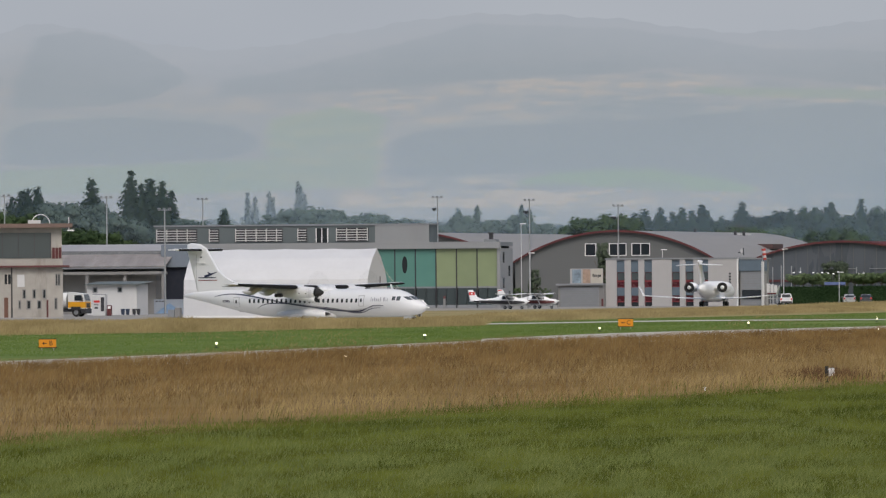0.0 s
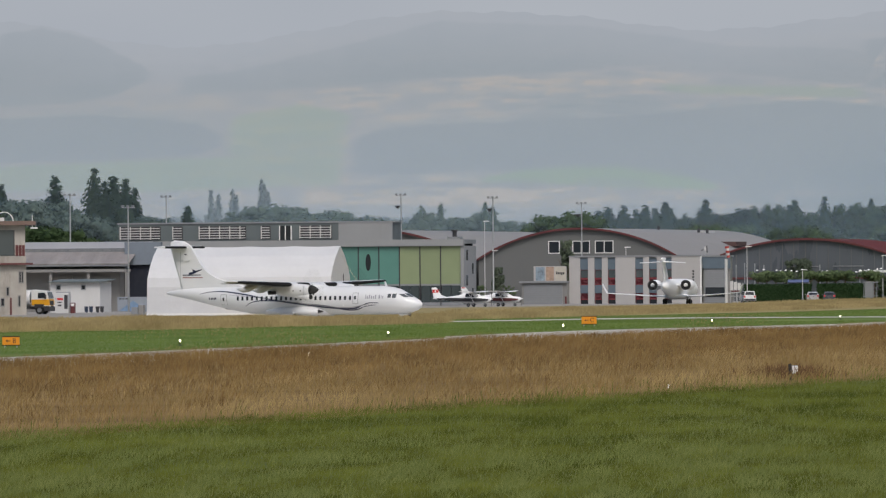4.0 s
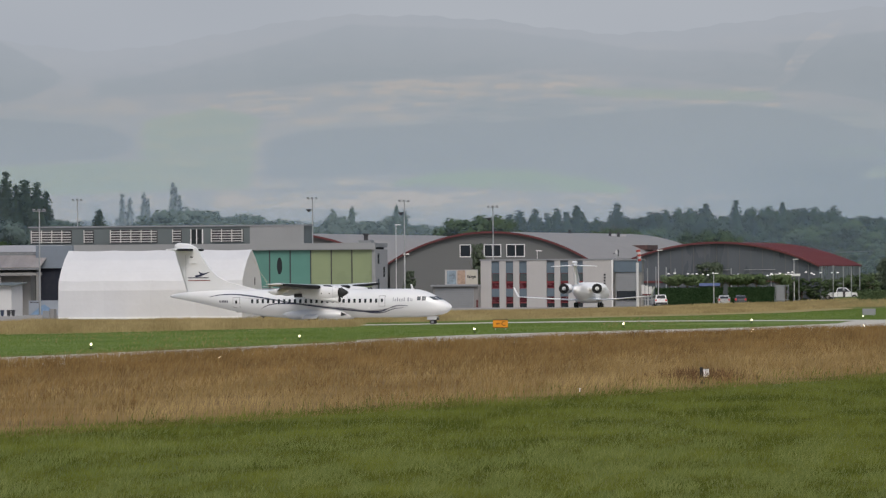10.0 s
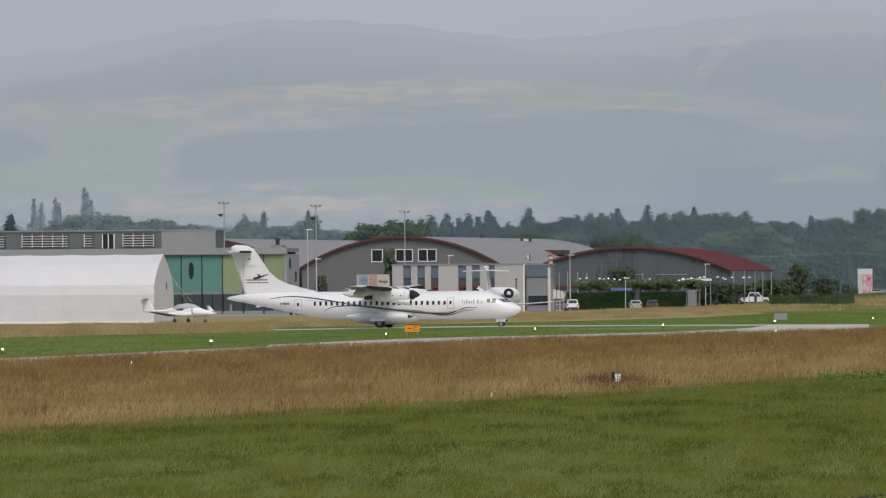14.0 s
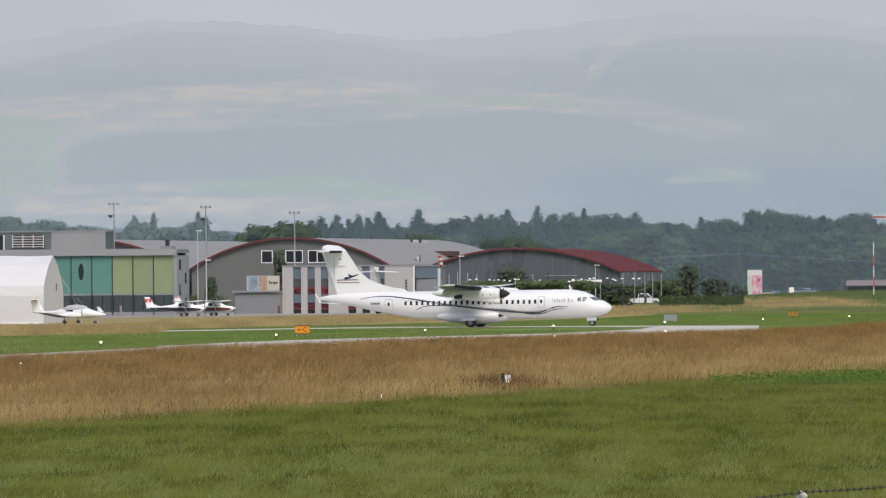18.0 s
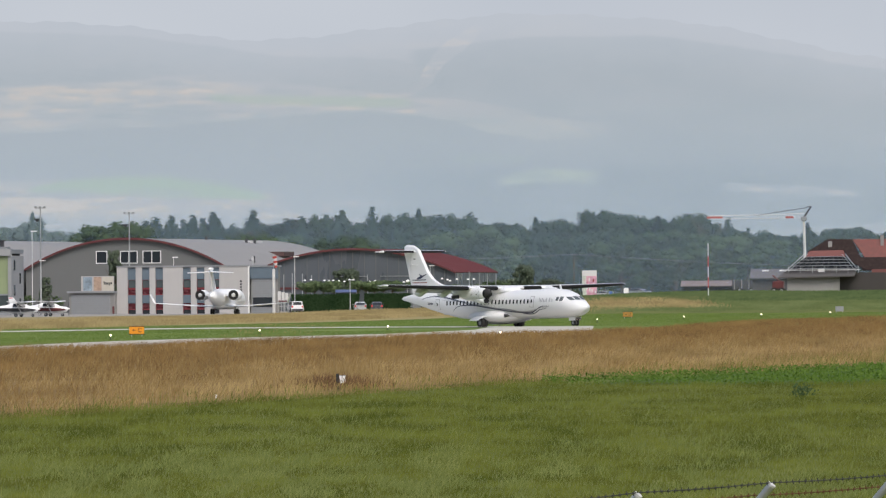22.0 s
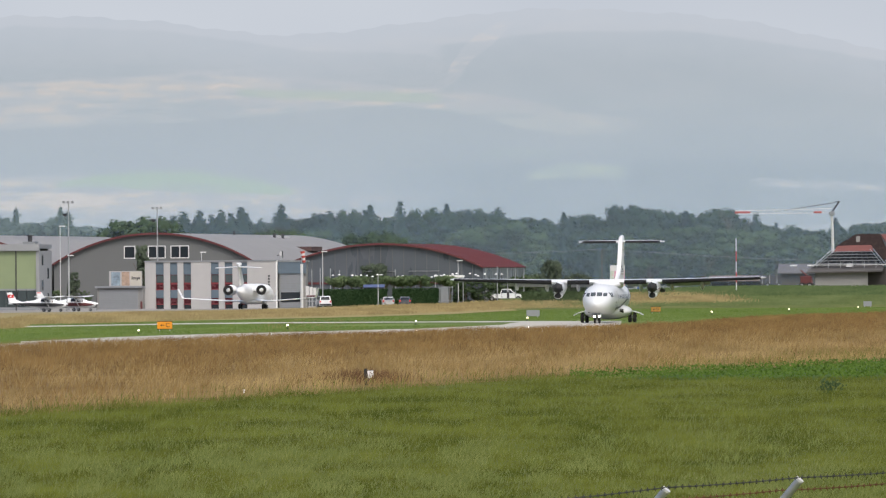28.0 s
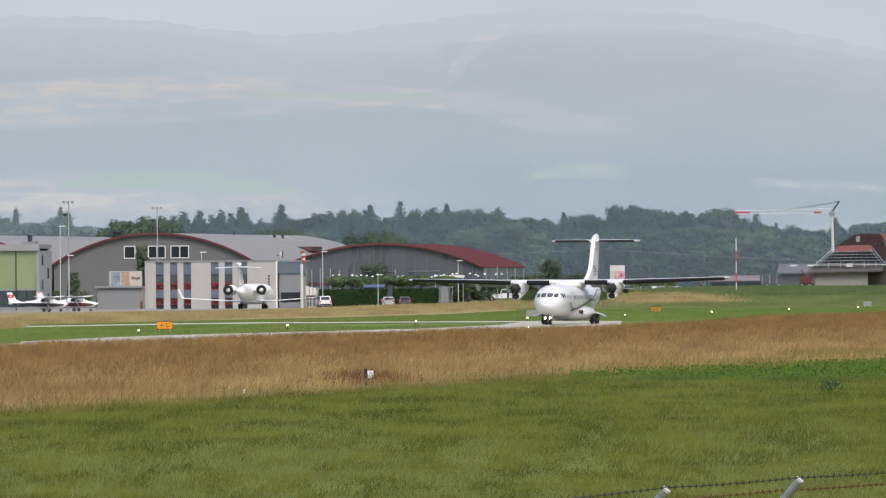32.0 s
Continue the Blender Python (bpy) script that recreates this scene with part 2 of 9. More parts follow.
M_TENT = mat("tent_fabric", (0.57, 0.575, 0.59), 0.55, vary=0.04, scale=0.4, fine=2.2, bump=0.8, stain=0.06, dirt=(0.5, 0.5, 0.5))
M_CONC = mat("grey_concrete", (0.225, 0.22, 0.215), 0.75, vary=0.08, scale=0.5, stain=0.12)
M_CLAD = mat("grey_cladding", (0.2, 0.212, 0.225), 0.55, vary=0.06, scale=0.4, stain=0.08)
M_CLAD_LIGHT = mat("light_cladding", (0.255, 0.262, 0.268), 0.55, vary=0.06, scale=0.3, stain=0.08)
M_CLAD_DARK = mat("dark_teal_cladding", (0.105, 0.125, 0.13), 0.55, vary=0.08, scale=0.4, stain=0.08)
M_HANGAR_GREY = mat("hangar_grey_wall", (0.118, 0.122, 0.122), 0.7, vary=0.06, scale=0.4, stain=0.06)
M_GLAZED = mat("dark_glazing", (0.082, 0.093, 0.107), 0.3, vary=0.12, scale=0.5, stretch=(1, 1, 0.2))
M_ROOF_GREY = mat("roof_grey_sheet", (0.242, 0.236, 0.228), 0.6, vary=0.07, scale=0.15, stain=0.12, stretch=(1, 0.1, 1))
M_ROOF_RED = mat("roof_red_sheet", (0.112, 0.03, 0.031), 0.85, spec=0.15, vary=0.1, scale=0.3, stain=0.08, stretch=(1, 0.1, 1))
M_TRIM_RED = mat("red_verge_trim", (0.105, 0.026, 0.027), 0.5, vary=0.1)
M_PANEL_WHITE = mat("white_wall_panel", (0.385, 0.375, 0.37), 0.6, vary=0.05, scale=0.6, stain=0.08)
M_PANEL_BLUE = mat("slate_blue_panel", (0.10, 0.135, 0.17), 0.45, vary=0.08)
M_RED = mat("dark_red_frame", (0.14, 0.016, 0.024), 0.5, vary=0.08)
M_RED_BAND = mat("red_window_band", (0.2, 0.022, 0.03), 0.5, vary=0.08)
M_BLIND = mat("red_blind_behind_glass", (0.075, 0.012, 0.018), 0.25, vary=0.25, scale=1.2)
M_TEAL = mat("teal_door_panel", (0.085, 0.215, 0.18), 0.5, vary=0.06, scale=0.5, obj_random=0.06)
M_OLIVE = mat("olive_door_panel", (0.21, 0.255, 0.14), 0.5, vary=0.06, scale=0.5, obj_random=0.05)
M_PLASTER = mat("weathered_plaster", (0.36, 0.338, 0.305), 0.85, vary=0.16, scale=0.7, stain=0.75, dirt=(0.19, 0.17, 0.14))
M_HUT = mat("white_plaster", (0.55, 0.55, 0.55), 0.75, vary=0.05, scale=0.6, stain=0.1)
M_YELLOW = mat("yellow_paint", (0.75, 0.36, 0.02), 0.4, vary=0.06)
M_ORANGE = mat("sign_orange", (0.64, 0.235, 0.008), 0.45, vary=0.05, bump=0, emit=(0.85, 0.33, 0.01, 0.08))
M_SIGN_BLACK = mat("sign_black", (0.02, 0.015, 0.01), 0.5, bump=0)
M_RED_PAINT = mat("red_paint", (0.55, 0.03, 0.03), 0.45, vary=0.06)
M_WHITE_PAINT = mat("white_paint", (0.74, 0.74, 0.73), 0.45, vary=0.04)
M_BLUE_PAINT = mat("blue_paint", (0.06, 0.13, 0.32), 0.45, vary=0.06)
M_GREY_PAINT = mat("grey_paint", (0.225, 0.235, 0.25), 0.45, vary=0.06)
M_LAMP_ON = glow("lit_lamp", (1.0, 0.86, 0.62), 7.0)
M_LAMP_PALE = glow("white_lamp_globe", (0.85, 0.85, 0.84), 0.12)
M_PAINT_BRIGHT = mat("bright_white_paint", (0.8, 0.805, 0.81), 0.5, vary=0.02, scale=0.6, bump=0.0, coat=0.1)
M_SIGN_DULL = mat("weathered_sign_orange", (0.36, 0.19, 0.03), 0.6, vary=0.15)
# red dulled, with the haze put into its colour
M_MAST_RED = mat("dull_mast_red", (0.4, 0.05, 0.04), 0.6, vary=0.1)
M_STRAW = foliage("straw", (0.19, 0.135, 0.055), (0.44, 0.325, 0.145), scale=0.25, single=0.2, streak=0.12)
M_WISP = foliage("pale_seed_heads", (0.095, 0.122, 0.032), (0.225, 0.256, 0.085), scale=0.5, single=0.35)

# ---------------------------------------------------------------- mesh helpers
def part(name, bm, material, parent=None, label="", at=None, smooth=False):
    """Links a bmesh as one mesh object, under parent where one is given."""
    me = bpy.data.meshes.new(name)
    bm.to_mesh(me)
    bm.free()
    me.materials.append(material)
    if smooth:
        me.polygons.foreach_set("use_smooth", [True] * len(me.polygons))
    ob = new(name, me)
    if parent is not None:
        ob.parent = parent
    if at is not None:
        ob.matrix_basis = at
    if label:
        tagged(ob, label)
    return ob


def thing(name, m, label, category, group="", kind=""):
    ob = new(name)
    ob.empty_display_size = 0.2
    ob.matrix_basis = m
    return tagged(ob, label, category, group, kind)


def box(bm, x0, x1, y0, y1, z0, z1, bevel=0.0):
    r = bmesh.ops.create_cube(bm, size=1.0, matrix=Matrix.LocRotScale(((x0 + x1) / 2, (y0 + y1) / 2, (z0 + z1) / 2), None, (abs(x1 - x0), abs(y1 - y0), abs(z1 - z0))))
    if bevel:
        es = list({e for v in r["verts"] for e in v.link_edges})
        bmesh.ops.bevel(bm, geom=es, offset=bevel, segments=1, affect="EDGES")
    return bm


def nb(*a, **k):
    return box(bmesh.new(), *a, **k)


def tube(bm, p, q, r, r2=None, n=8):
    """A round bar from p to q."""
    p, q = Vector(p), Vector(q)
    m = Matrix.Translation((p + q) / 2) @ (q - p).to_track_quat("Z", "Y").to_matrix().to_4x4()
    bmesh.ops.create_cone(bm, cap_ends=True, segments=n, radius1=r, radius2=r if r2 is None else r2, depth=(q - p).length, matrix=m)
    return bm


def nt(*a, **k):
    return tube(bmesh.new(), *a, **k)


def loft(bm, rings, close=True, caps=True):
    """Skins rings of equally many points."""
    vs = [[bm.verts.new(p) for p in ring] for ring in rings]
    n = len(vs[0])
    for a, b in zip(vs, vs[1:]):
        for i in range(n if close else n - 1):
            j = (i + 1) % n
            bm.faces.new((a[i], a[j], b[j], b[i]))
    if caps:
        bm.faces.new(vs[0][::-1])
        bm.faces.new(vs[-1])
    bmesh.ops.recalc_face_normals(bm, faces=bm.faces)
    return bm


def prism(bm, outline, y0, y1):
    """An outline in x and z, drawn out along y."""
    return loft(bm, [[(x, y, z) for x, z in outline] for y in (y0, y1)])


def bars(parent, rows, material, m, name="lettering"):
    """Writing that cannot be read: plain bars (x, z, length, height) on a plane facing -y."""
    bm = bmesh.new()
    for x, z, w, h in rows:
        box(bm, x, x + w, -0.012, 0.0, z, z + h)
    return part(name, bm, material, parent, at=m)


def soup(name, verts, faces, material, label, category, kind="stuff", normals=None):
    """One mesh of very many small faces, from arrays."""
    me = bpy.data.meshes.new(name)
    verts = np.asarray(verts, dtype=np.float32)
    faces = np.asarray(faces, dtype=np.int32)
    nf, k = faces.shape
    me.vertices.add(len(verts))
    me.vertices.foreach_set("co", verts.ravel())
    me.loops.add(nf * k)
    me.loops.foreach_set("vertex_index", faces.ravel())
    me.polygons.add(nf)
    me.polygons.foreach_set("loop_start", np.arange(0, nf * k, k, dtype=np.int32))
    me.update(calc_edges=True)
    me.materials.append(material)
    if normals is not None:
        # the shading follows the lie of the whole tuft
        me.polygons.foreach_set("use_smooth", np.ones(nf, dtype=bool))
        at = me.attributes.new("custom_normal", "FLOAT_VECTOR", "POINT")
        at.data.foreach_set("vector", np.asarray(normals, dtype=np.float32).ravel())
    return tagged(new(name, me), label, category, kind=kind)


TURN = -10.43                      # the runway and the buildings lie at this turn
CA, SA = math.cos(radians(TURN)), math.sin(radians(TURN))
ORIGIN = (7.7, 838.0)              # on the row of edge lights


def field(a, b):
    """The place at a metres across the runway (from the row of lights towards the viewer) and b along it."""
    return ORIGIN[0] + a * CA - b * SA, ORIGIN[1] + a * SA + b * CA


def smooth_step(e0, e1, v):
    k = np.clip((v - e0) / (e1 - e0), 0.0, 1.0)
    return k * k * (3 - 2 * k)


def rise(x, y):
    """The height of the ground: level, with a shallow dip in the west and a low rise in the east behind the field."""
    x, y = np.asarray(x, dtype=float), np.asarray(y, dtype=float)
    return 1.92 * smooth_step(1130, 1420, y) * smooth_step(-4, 42, x - (y - 1400) * 0.12) - 0.24 * smooth_step(-16, -46, x) * smooth_step(300, 480, y) * smooth_step(985, 940, y)
# ---------------------------------------------------------------- ground
def ground_sheet():
    """One sheet of earth to the horizon."""
    xs = np.unique(np.r_[np.linspace(-3000, -200, 15), np.linspace(-200, 220, 141), np.linspace(220, 3000, 15)])
    ys = np.unique(np.r_[np.linspace(-1500, 100, 9), np.linspace(100, 900, 33), np.linspace(900, 1000, 21), np.linspace(1100, 1500, 33), np.linspace(1500, 4850, 20)])
    X, Y = np.meshgrid(xs, ys)
    Z = rise(X, Y)
    v = np.c_[X.ravel(), Y.ravel(), Z.ravel()]
    n = len(xs)
    i = (np.arange(len(ys) - 1)[:, None] * n + np.arange(n - 1)[None]).ravel()
    return soup("ground", v, np.c_[i, i + 1, i + n + 1, i + n], M_SOIL, "level green airfield meadow reaching the horizon", "ground", "structure")


def patch(name, corners, z, material, label, category, step=None):
    """A flat piece of ground with its own cover, laid just above the sheet."""
    bm = bmesh.new()
    vs = [bm.verts.new((x, y, 0)) for x, y in corners]
    bm.faces.new(vs)
    # cut into a net, so that it follows the lie of the land
    for cx in range(-60, -12, 6):
        bmesh.ops.bisect_plane(bm, geom=bm.verts[:] + bm.edges[:] + bm.faces[:], plane_co=(cx, 0, 0), plane_no=(1, 0, 0))
    for cy in list(range(300, 500, 25)) + list(range(930, 995, 10)) + [1130]:
        bmesh.ops.bisect_plane(bm, geom=bm.verts[:] + bm.edges[:] + bm.faces[:], plane_co=(0, cy, 0), plane_no=(0, 1, 0))
    for v in bm.verts:
        v.co.z = z + (float(rise(v.co.x, v.co.y)) if v.co.y < 1130 else 0.0)
    bmesh.ops.recalc_face_normals(bm, faces=bm.faces)
    if bm.faces[:][0].normal.z < 0:
        bmesh.ops.reverse_faces(bm, faces=bm.faces[:])
    return tagged(part(name, bm, material), label, category, kind="structure")


# where the dry strip begins behind the runway: along, across
FAR_EDGE = ([-900, -520, -450, -400, -350, -300, -185, -140, -115, -75, -30, 0, 300], [33, 31, 29, 27, 26, 26, 28, 31, 31, 28, 24, 21, 18])
# and where the mown verge ends on the runway's other side
PAVE_EDGE = ([-400, -250, -235, -205, -185, -147, -127, -102, -75, -45, -20], [11.5, 10.5, 7.0, 6.5, 7.5, 11.5, 13.5, 12.3, 11.0, 6.5, 3.5])
ground_sheet()
patch("dry_meadow", [field(83, -900), field(83, -470), field(89, -410), field(92, 300), *[field(a, b) for b, a in zip(*FAR_EDGE)][::-1]], 0.01, M_SOIL_DRY, "strip of tall reddish-brown dry meadow", "meadow")
patch("crop_field", [(5.8, 352), (18, 342), (120, 640), (80, 840), (60, 640), (21, 425)], 0.02, M_SOIL_CROP, "low bright green field of broad-leaved crop", "field")
patch("verge", [field(19, -520), field(19, -100), field(30, -80), field(30, 290), (96, 1128), (16, 1128), (1, 1005), (-30, 905), (-130, 905), (-130, 500)], 0.01, M_SOIL_GREEN, "mown green grass beside the runway", "grass")
patch("tan_verge", [(-140, 890), (-60, 905), (-21, 906), (-10, 940), (1, 1006), (9, 1105), (8, 1262), (-18, 1262), (-22, 1215), (-60, 1130), (-70, 940), (-140, 925)], 0.03, M_SOIL_TAN, "strip of tall tan grass along the apron", "grass")
patch("tan_strip", [(-84, 690), (-58, 735), (-45, 783), (-38, 800), (-38, 819), (-44, 822), (-54, 826.5), (-84, 841)], 0.03, M_SOIL_TAN, "strip of tall tan grass before the taxiway", "grass")
patch("apron", [(-200, 925), (-70, 940), (-60, 1130), (-22, 1215), (-18, 1262), (8, 1262), (8, 1430), (-220, 1430)], 0.035, M_APRON, "grey concrete apron before the hangars", "apron")


def paved(name, a0, a1, b0, b1, label, category):
    bm = bmesh.new()
    rings = []
    for b in np.linspace(b0, b1, 140):
        row = []
        for a in np.linspace(a0(b), a1(b), 6):
            x, y = field(a, b)
            row.append((x, y, 0.06 + float(rise(x, y))))
        lo = [(row[-1][0], row[-1][1], row[-1][2] - 0.3), (row[0][0], row[0][1], row[0][2] - 0.3)]
        rings.append(row + lo)
    loft(bm, rings)
    return tagged(part(name, bm, M_TARMAC), label, category, kind="structure")


paved("runway", lambda b: float(np.interp(b, *PAVE_EDGE)), lambda b: float(min(np.interp(b, *FAR_EDGE) + 0.6, np.interp(b, [-150, -120, -75, -20], [40, 28, 21, 12]))), -700, -20, "wet grey tarmac runway with white edge markings", "runway")
TAXI = [(-120, 876), (-85, 853), (-54, 836), (-49, 833.7), (-44, 831.5), (-38, 830), (-32, 828.6), (-26, 827.6), (-20, 826.8), (-14, 826), (-4, 824), (4, 820), (9, 812)]


def taxiway():
    bm = bmesh.new()
    l, r = [], []
    for i, (x, y) in enumerate(TAXI):
        p, q = Vector(TAXI[max(i - 1, 0)]), Vector(TAXI[min(i + 1, len(TAXI) - 1)])
        d = (q - p).normalized()
        w = 5.5 if i < 3 else 9.0 if i < 10 else 6.5
        for row, k in ((l, 1), (r, -1)):
            qx, qy = x - k * d.y * w, y + k * d.x * w
            row.append(bm.verts.new((qx, qy, 0.05 + float(rise(qx, qy)))))
    for i in range(len(TAXI) - 1):
        bm.faces.new((r[i], r[i + 1], l[i + 1], l[i]))
    bmesh.ops.recalc_face_normals(bm, faces=bm.faces)
    return tagged(part("taxiway", bm, M_TAXI), "narrow wet grey taxiway curving onto the runway", "taxiway", kind="structure")


taxiway()

# ---------------------------------------------------------------- hills and cloud far behind
def backdrop_material(name, ramp, layers=()):
    m = bpy.data.materials.new(name)
    m.use_nodes = True
    n, l = m.node_tree.nodes, m.node_tree.links
    n.remove(n["Principled BSDF"])
    e = n.new("ShaderNodeEmission")
    at = n.new("ShaderNodeAttribute")
    at.attribute_name = "cover"
    r = n.new("ShaderNodeValToRGB")
    r.color_ramp.elements.remove(r.color_ramp.elements[0])
    for i, (p, c) in enumerate(ramp):
        el = r.color_ramp.elements[0] if i == 0 else r.color_ramp.elements.new(p)
        el.position, el.color = p, (*c, 1)
    l.new(at.outputs["Fac"], r.inputs[0])
    out = r.outputs[0]
    for attribute, tone in layers:
        a2 = n.new("ShaderNodeAttribute")
        a2.attribute_name = attribute
        mx = n.new("ShaderNodeMix")
        mx.data_type = "RGBA"
        l.new(a2.outputs["Fac"], mx.inputs["Factor"])
        l.new(out, mx.inputs["A"])
        mx.inputs["B"].default_value = (*tone, 1)
        out = mx.outputs["Result"]
    l.new(out, e.inputs[0])
    l.new(e.outputs[0], n["Material Output"].inputs[0])
    return m


HILL_Y = 4300.0
# bands on the hillside: the x of some points along each, its upper and lower edge there, and how dark (+) or pale (-) it is; metres
WOODS = [
    ([-440, -425, -380, -330, -313], [79, 84, 85, 81, 72], [62, 61, 61, 64, 69], 1.0),
    ([-250, -235, -200, -120, -60, -20, 20, 60], [72, 76, 79, 83, 88, 90, 84, 68], [54, 53, 55, 56, 46, 42, 38, 36], 0.95),
    ([-440, -420, -395, -375, -363], [128, 132, 126, 116, 108], [90, 90, 91, 96, 104], 0.85),
    ([-345, -300, -260, -215, -140, -70, -10, 10], [104, 112, 122, 134, 130, 120, 117, 112], [96, 98, 100, 103, 106, 106, 98, 98], 0.6),
    ([0, 20, 60, 120, 180, 230, 290], [122, 124, 128, 128, 120, 112, 106], [96, 96, 88, 62, 58, 50, 48], 0.75),
    ([-60, 0, 60, 130, 200, 260, 300], [88, 84, 74, 78, 76, 64, 60], [38, 32, 28, 26, 30, 34, 34], 0.95),
    ([-180, -150, -110, -90], [78, 92, 94, 84], [74, 76, 78, 78], 0.5),
    ([-208, -200, -193], [50.5, 51.5, 50], [47.5, 47, 47.5], 0.7),
    ([-185, -172, -155], [50.5, 51, 50], [47, 46.5, 47], 0.7),
    ([-138, -120, -104], [50, 50.5, 49], [46.5, 46.5, 46.5], 0.6),
    ([-330, -250, -150, -60], [36.5, 37.5, 36.5, 36], [28, 28, 28, 28], 0.75),
]
FIELDS = [
    ([-315, -250, -180, -120, -74], [84, 98, 106, 108, 104], [80, 90, 96, 97, 98], 0.5),
    ([-100, -60, -30, -2], [98, 97, 95, 92], [97, 94, 91, 88], 0.65),
    ([54, 70, 92], [87, 85, 81], [84, 80, 77], 1.2),
    ([46, 62, 90], [55, 60, 57], [52, 52, 52], 0.9),
    ([-320, -250, -215, -150, -100, -75], [44, 46, 47, 46.5, 45, 43.5], [40, 39, 38.5, 38, 38.5, 40], 1.0),
    ([-215, -180, -150, -120], [52.5, 52.5, 51, 49], [50, 49, 48.5, 48], 0.9),
    ([-200, -196, -190], [51.5, 52, 51.5], [50.2, 50, 50.2], 1.6),
    ([-58, -30, -2], [43, 43.5, 43], [41.5, 41, 41.5], 0.9),
    ([150, 180, 215], [51, 50, 47], [48, 46, 44.5], 0.8),
    ([-330, -290, -250], [47, 51, 52], [45, 46, 46], 0.7),
    ([-440, -360, -280, -250], [57, 60, 65, 66], [49, 50, 52, 53], 0.35),
    # slanted pale wisp hanging in the air before the slope, not a field
    ([2, 9, 16, 26, 34], [104, 118, 126, 132, 136], [98, 104, 114, 122, 130], 1.3),
    ([-250, -180, -130], [83, 86, 86], [79, 82, 84], 0.6),
    ([-380, -330, -300], [92, 96, 90], [88, 88, 86], 0.4),
]
GREENS = [([-185, -150, -120, -90, -68], [52, 57, 58, 54, 47], [49, 48, 46, 45, 44.5], 1.3), ([-440, -340, -255], [58, 62, 64], [46, 46, 48], 0.8), ([-312, -280, -255], [84, 90, 84], [64, 56, 56], 0.7), ([46, 65, 92], [55, 60, 57], [51, 51, 51], 0.9), ([-100, -50, -2], [99, 98, 96], [95, 93, 91], 0.6), ([20, 40, 56], [66, 68, 66], [62, 62, 62], 0.6)]


# the farmed parts of the slope: x from and to, z from and to, how many plots; metres
FARMLAND = [(-270, -235, 86, 99, 16), (-215, -150, 88, 103, 34), (-160, -55, 82, 108, 60), (-60, 5, 84, 102, 20), (-310, -236, 53, 82, 46), (-370, -240, 44, 57, 46), (-230, -60, 33, 47, 60), (-390, -230, 33, 44, 40), (30, 100, 74, 92, 14), (20, 100, 50, 62, 12), (130, 230, 42, 52, 12)]


def soft_noise(X, Z, seed, octaves=5):
    """Cloudy value noise over the hillside, between -1 and 1."""
    rng = np.random.default_rng(seed)
    out, amp = np.zeros_like(X), 1.0
    for o in range(octaves):
        g = rng.uniform(-1, 1, (64, 64))
        u, v = X * 2 ** o / 70.0 + 900, Z * 2 ** o / 26.0 + 900
        i, j = np.floor(u).astype(int), np.floor(v).astype(int)
        f, h = u - i, v - j
        f, h = f * f * (3 - 2 * f), h * h * (3 - 2 * h)
        i, j = i % 63, j % 63
        out += amp * ((g[j, i] * (1 - f) + g[j, i + 1] * f) * (1 - h) + (g[j + 1, i] * (1 - f) + g[j + 1, i + 1] * f) * h)
        amp *= 0.55
    return out * 0.6


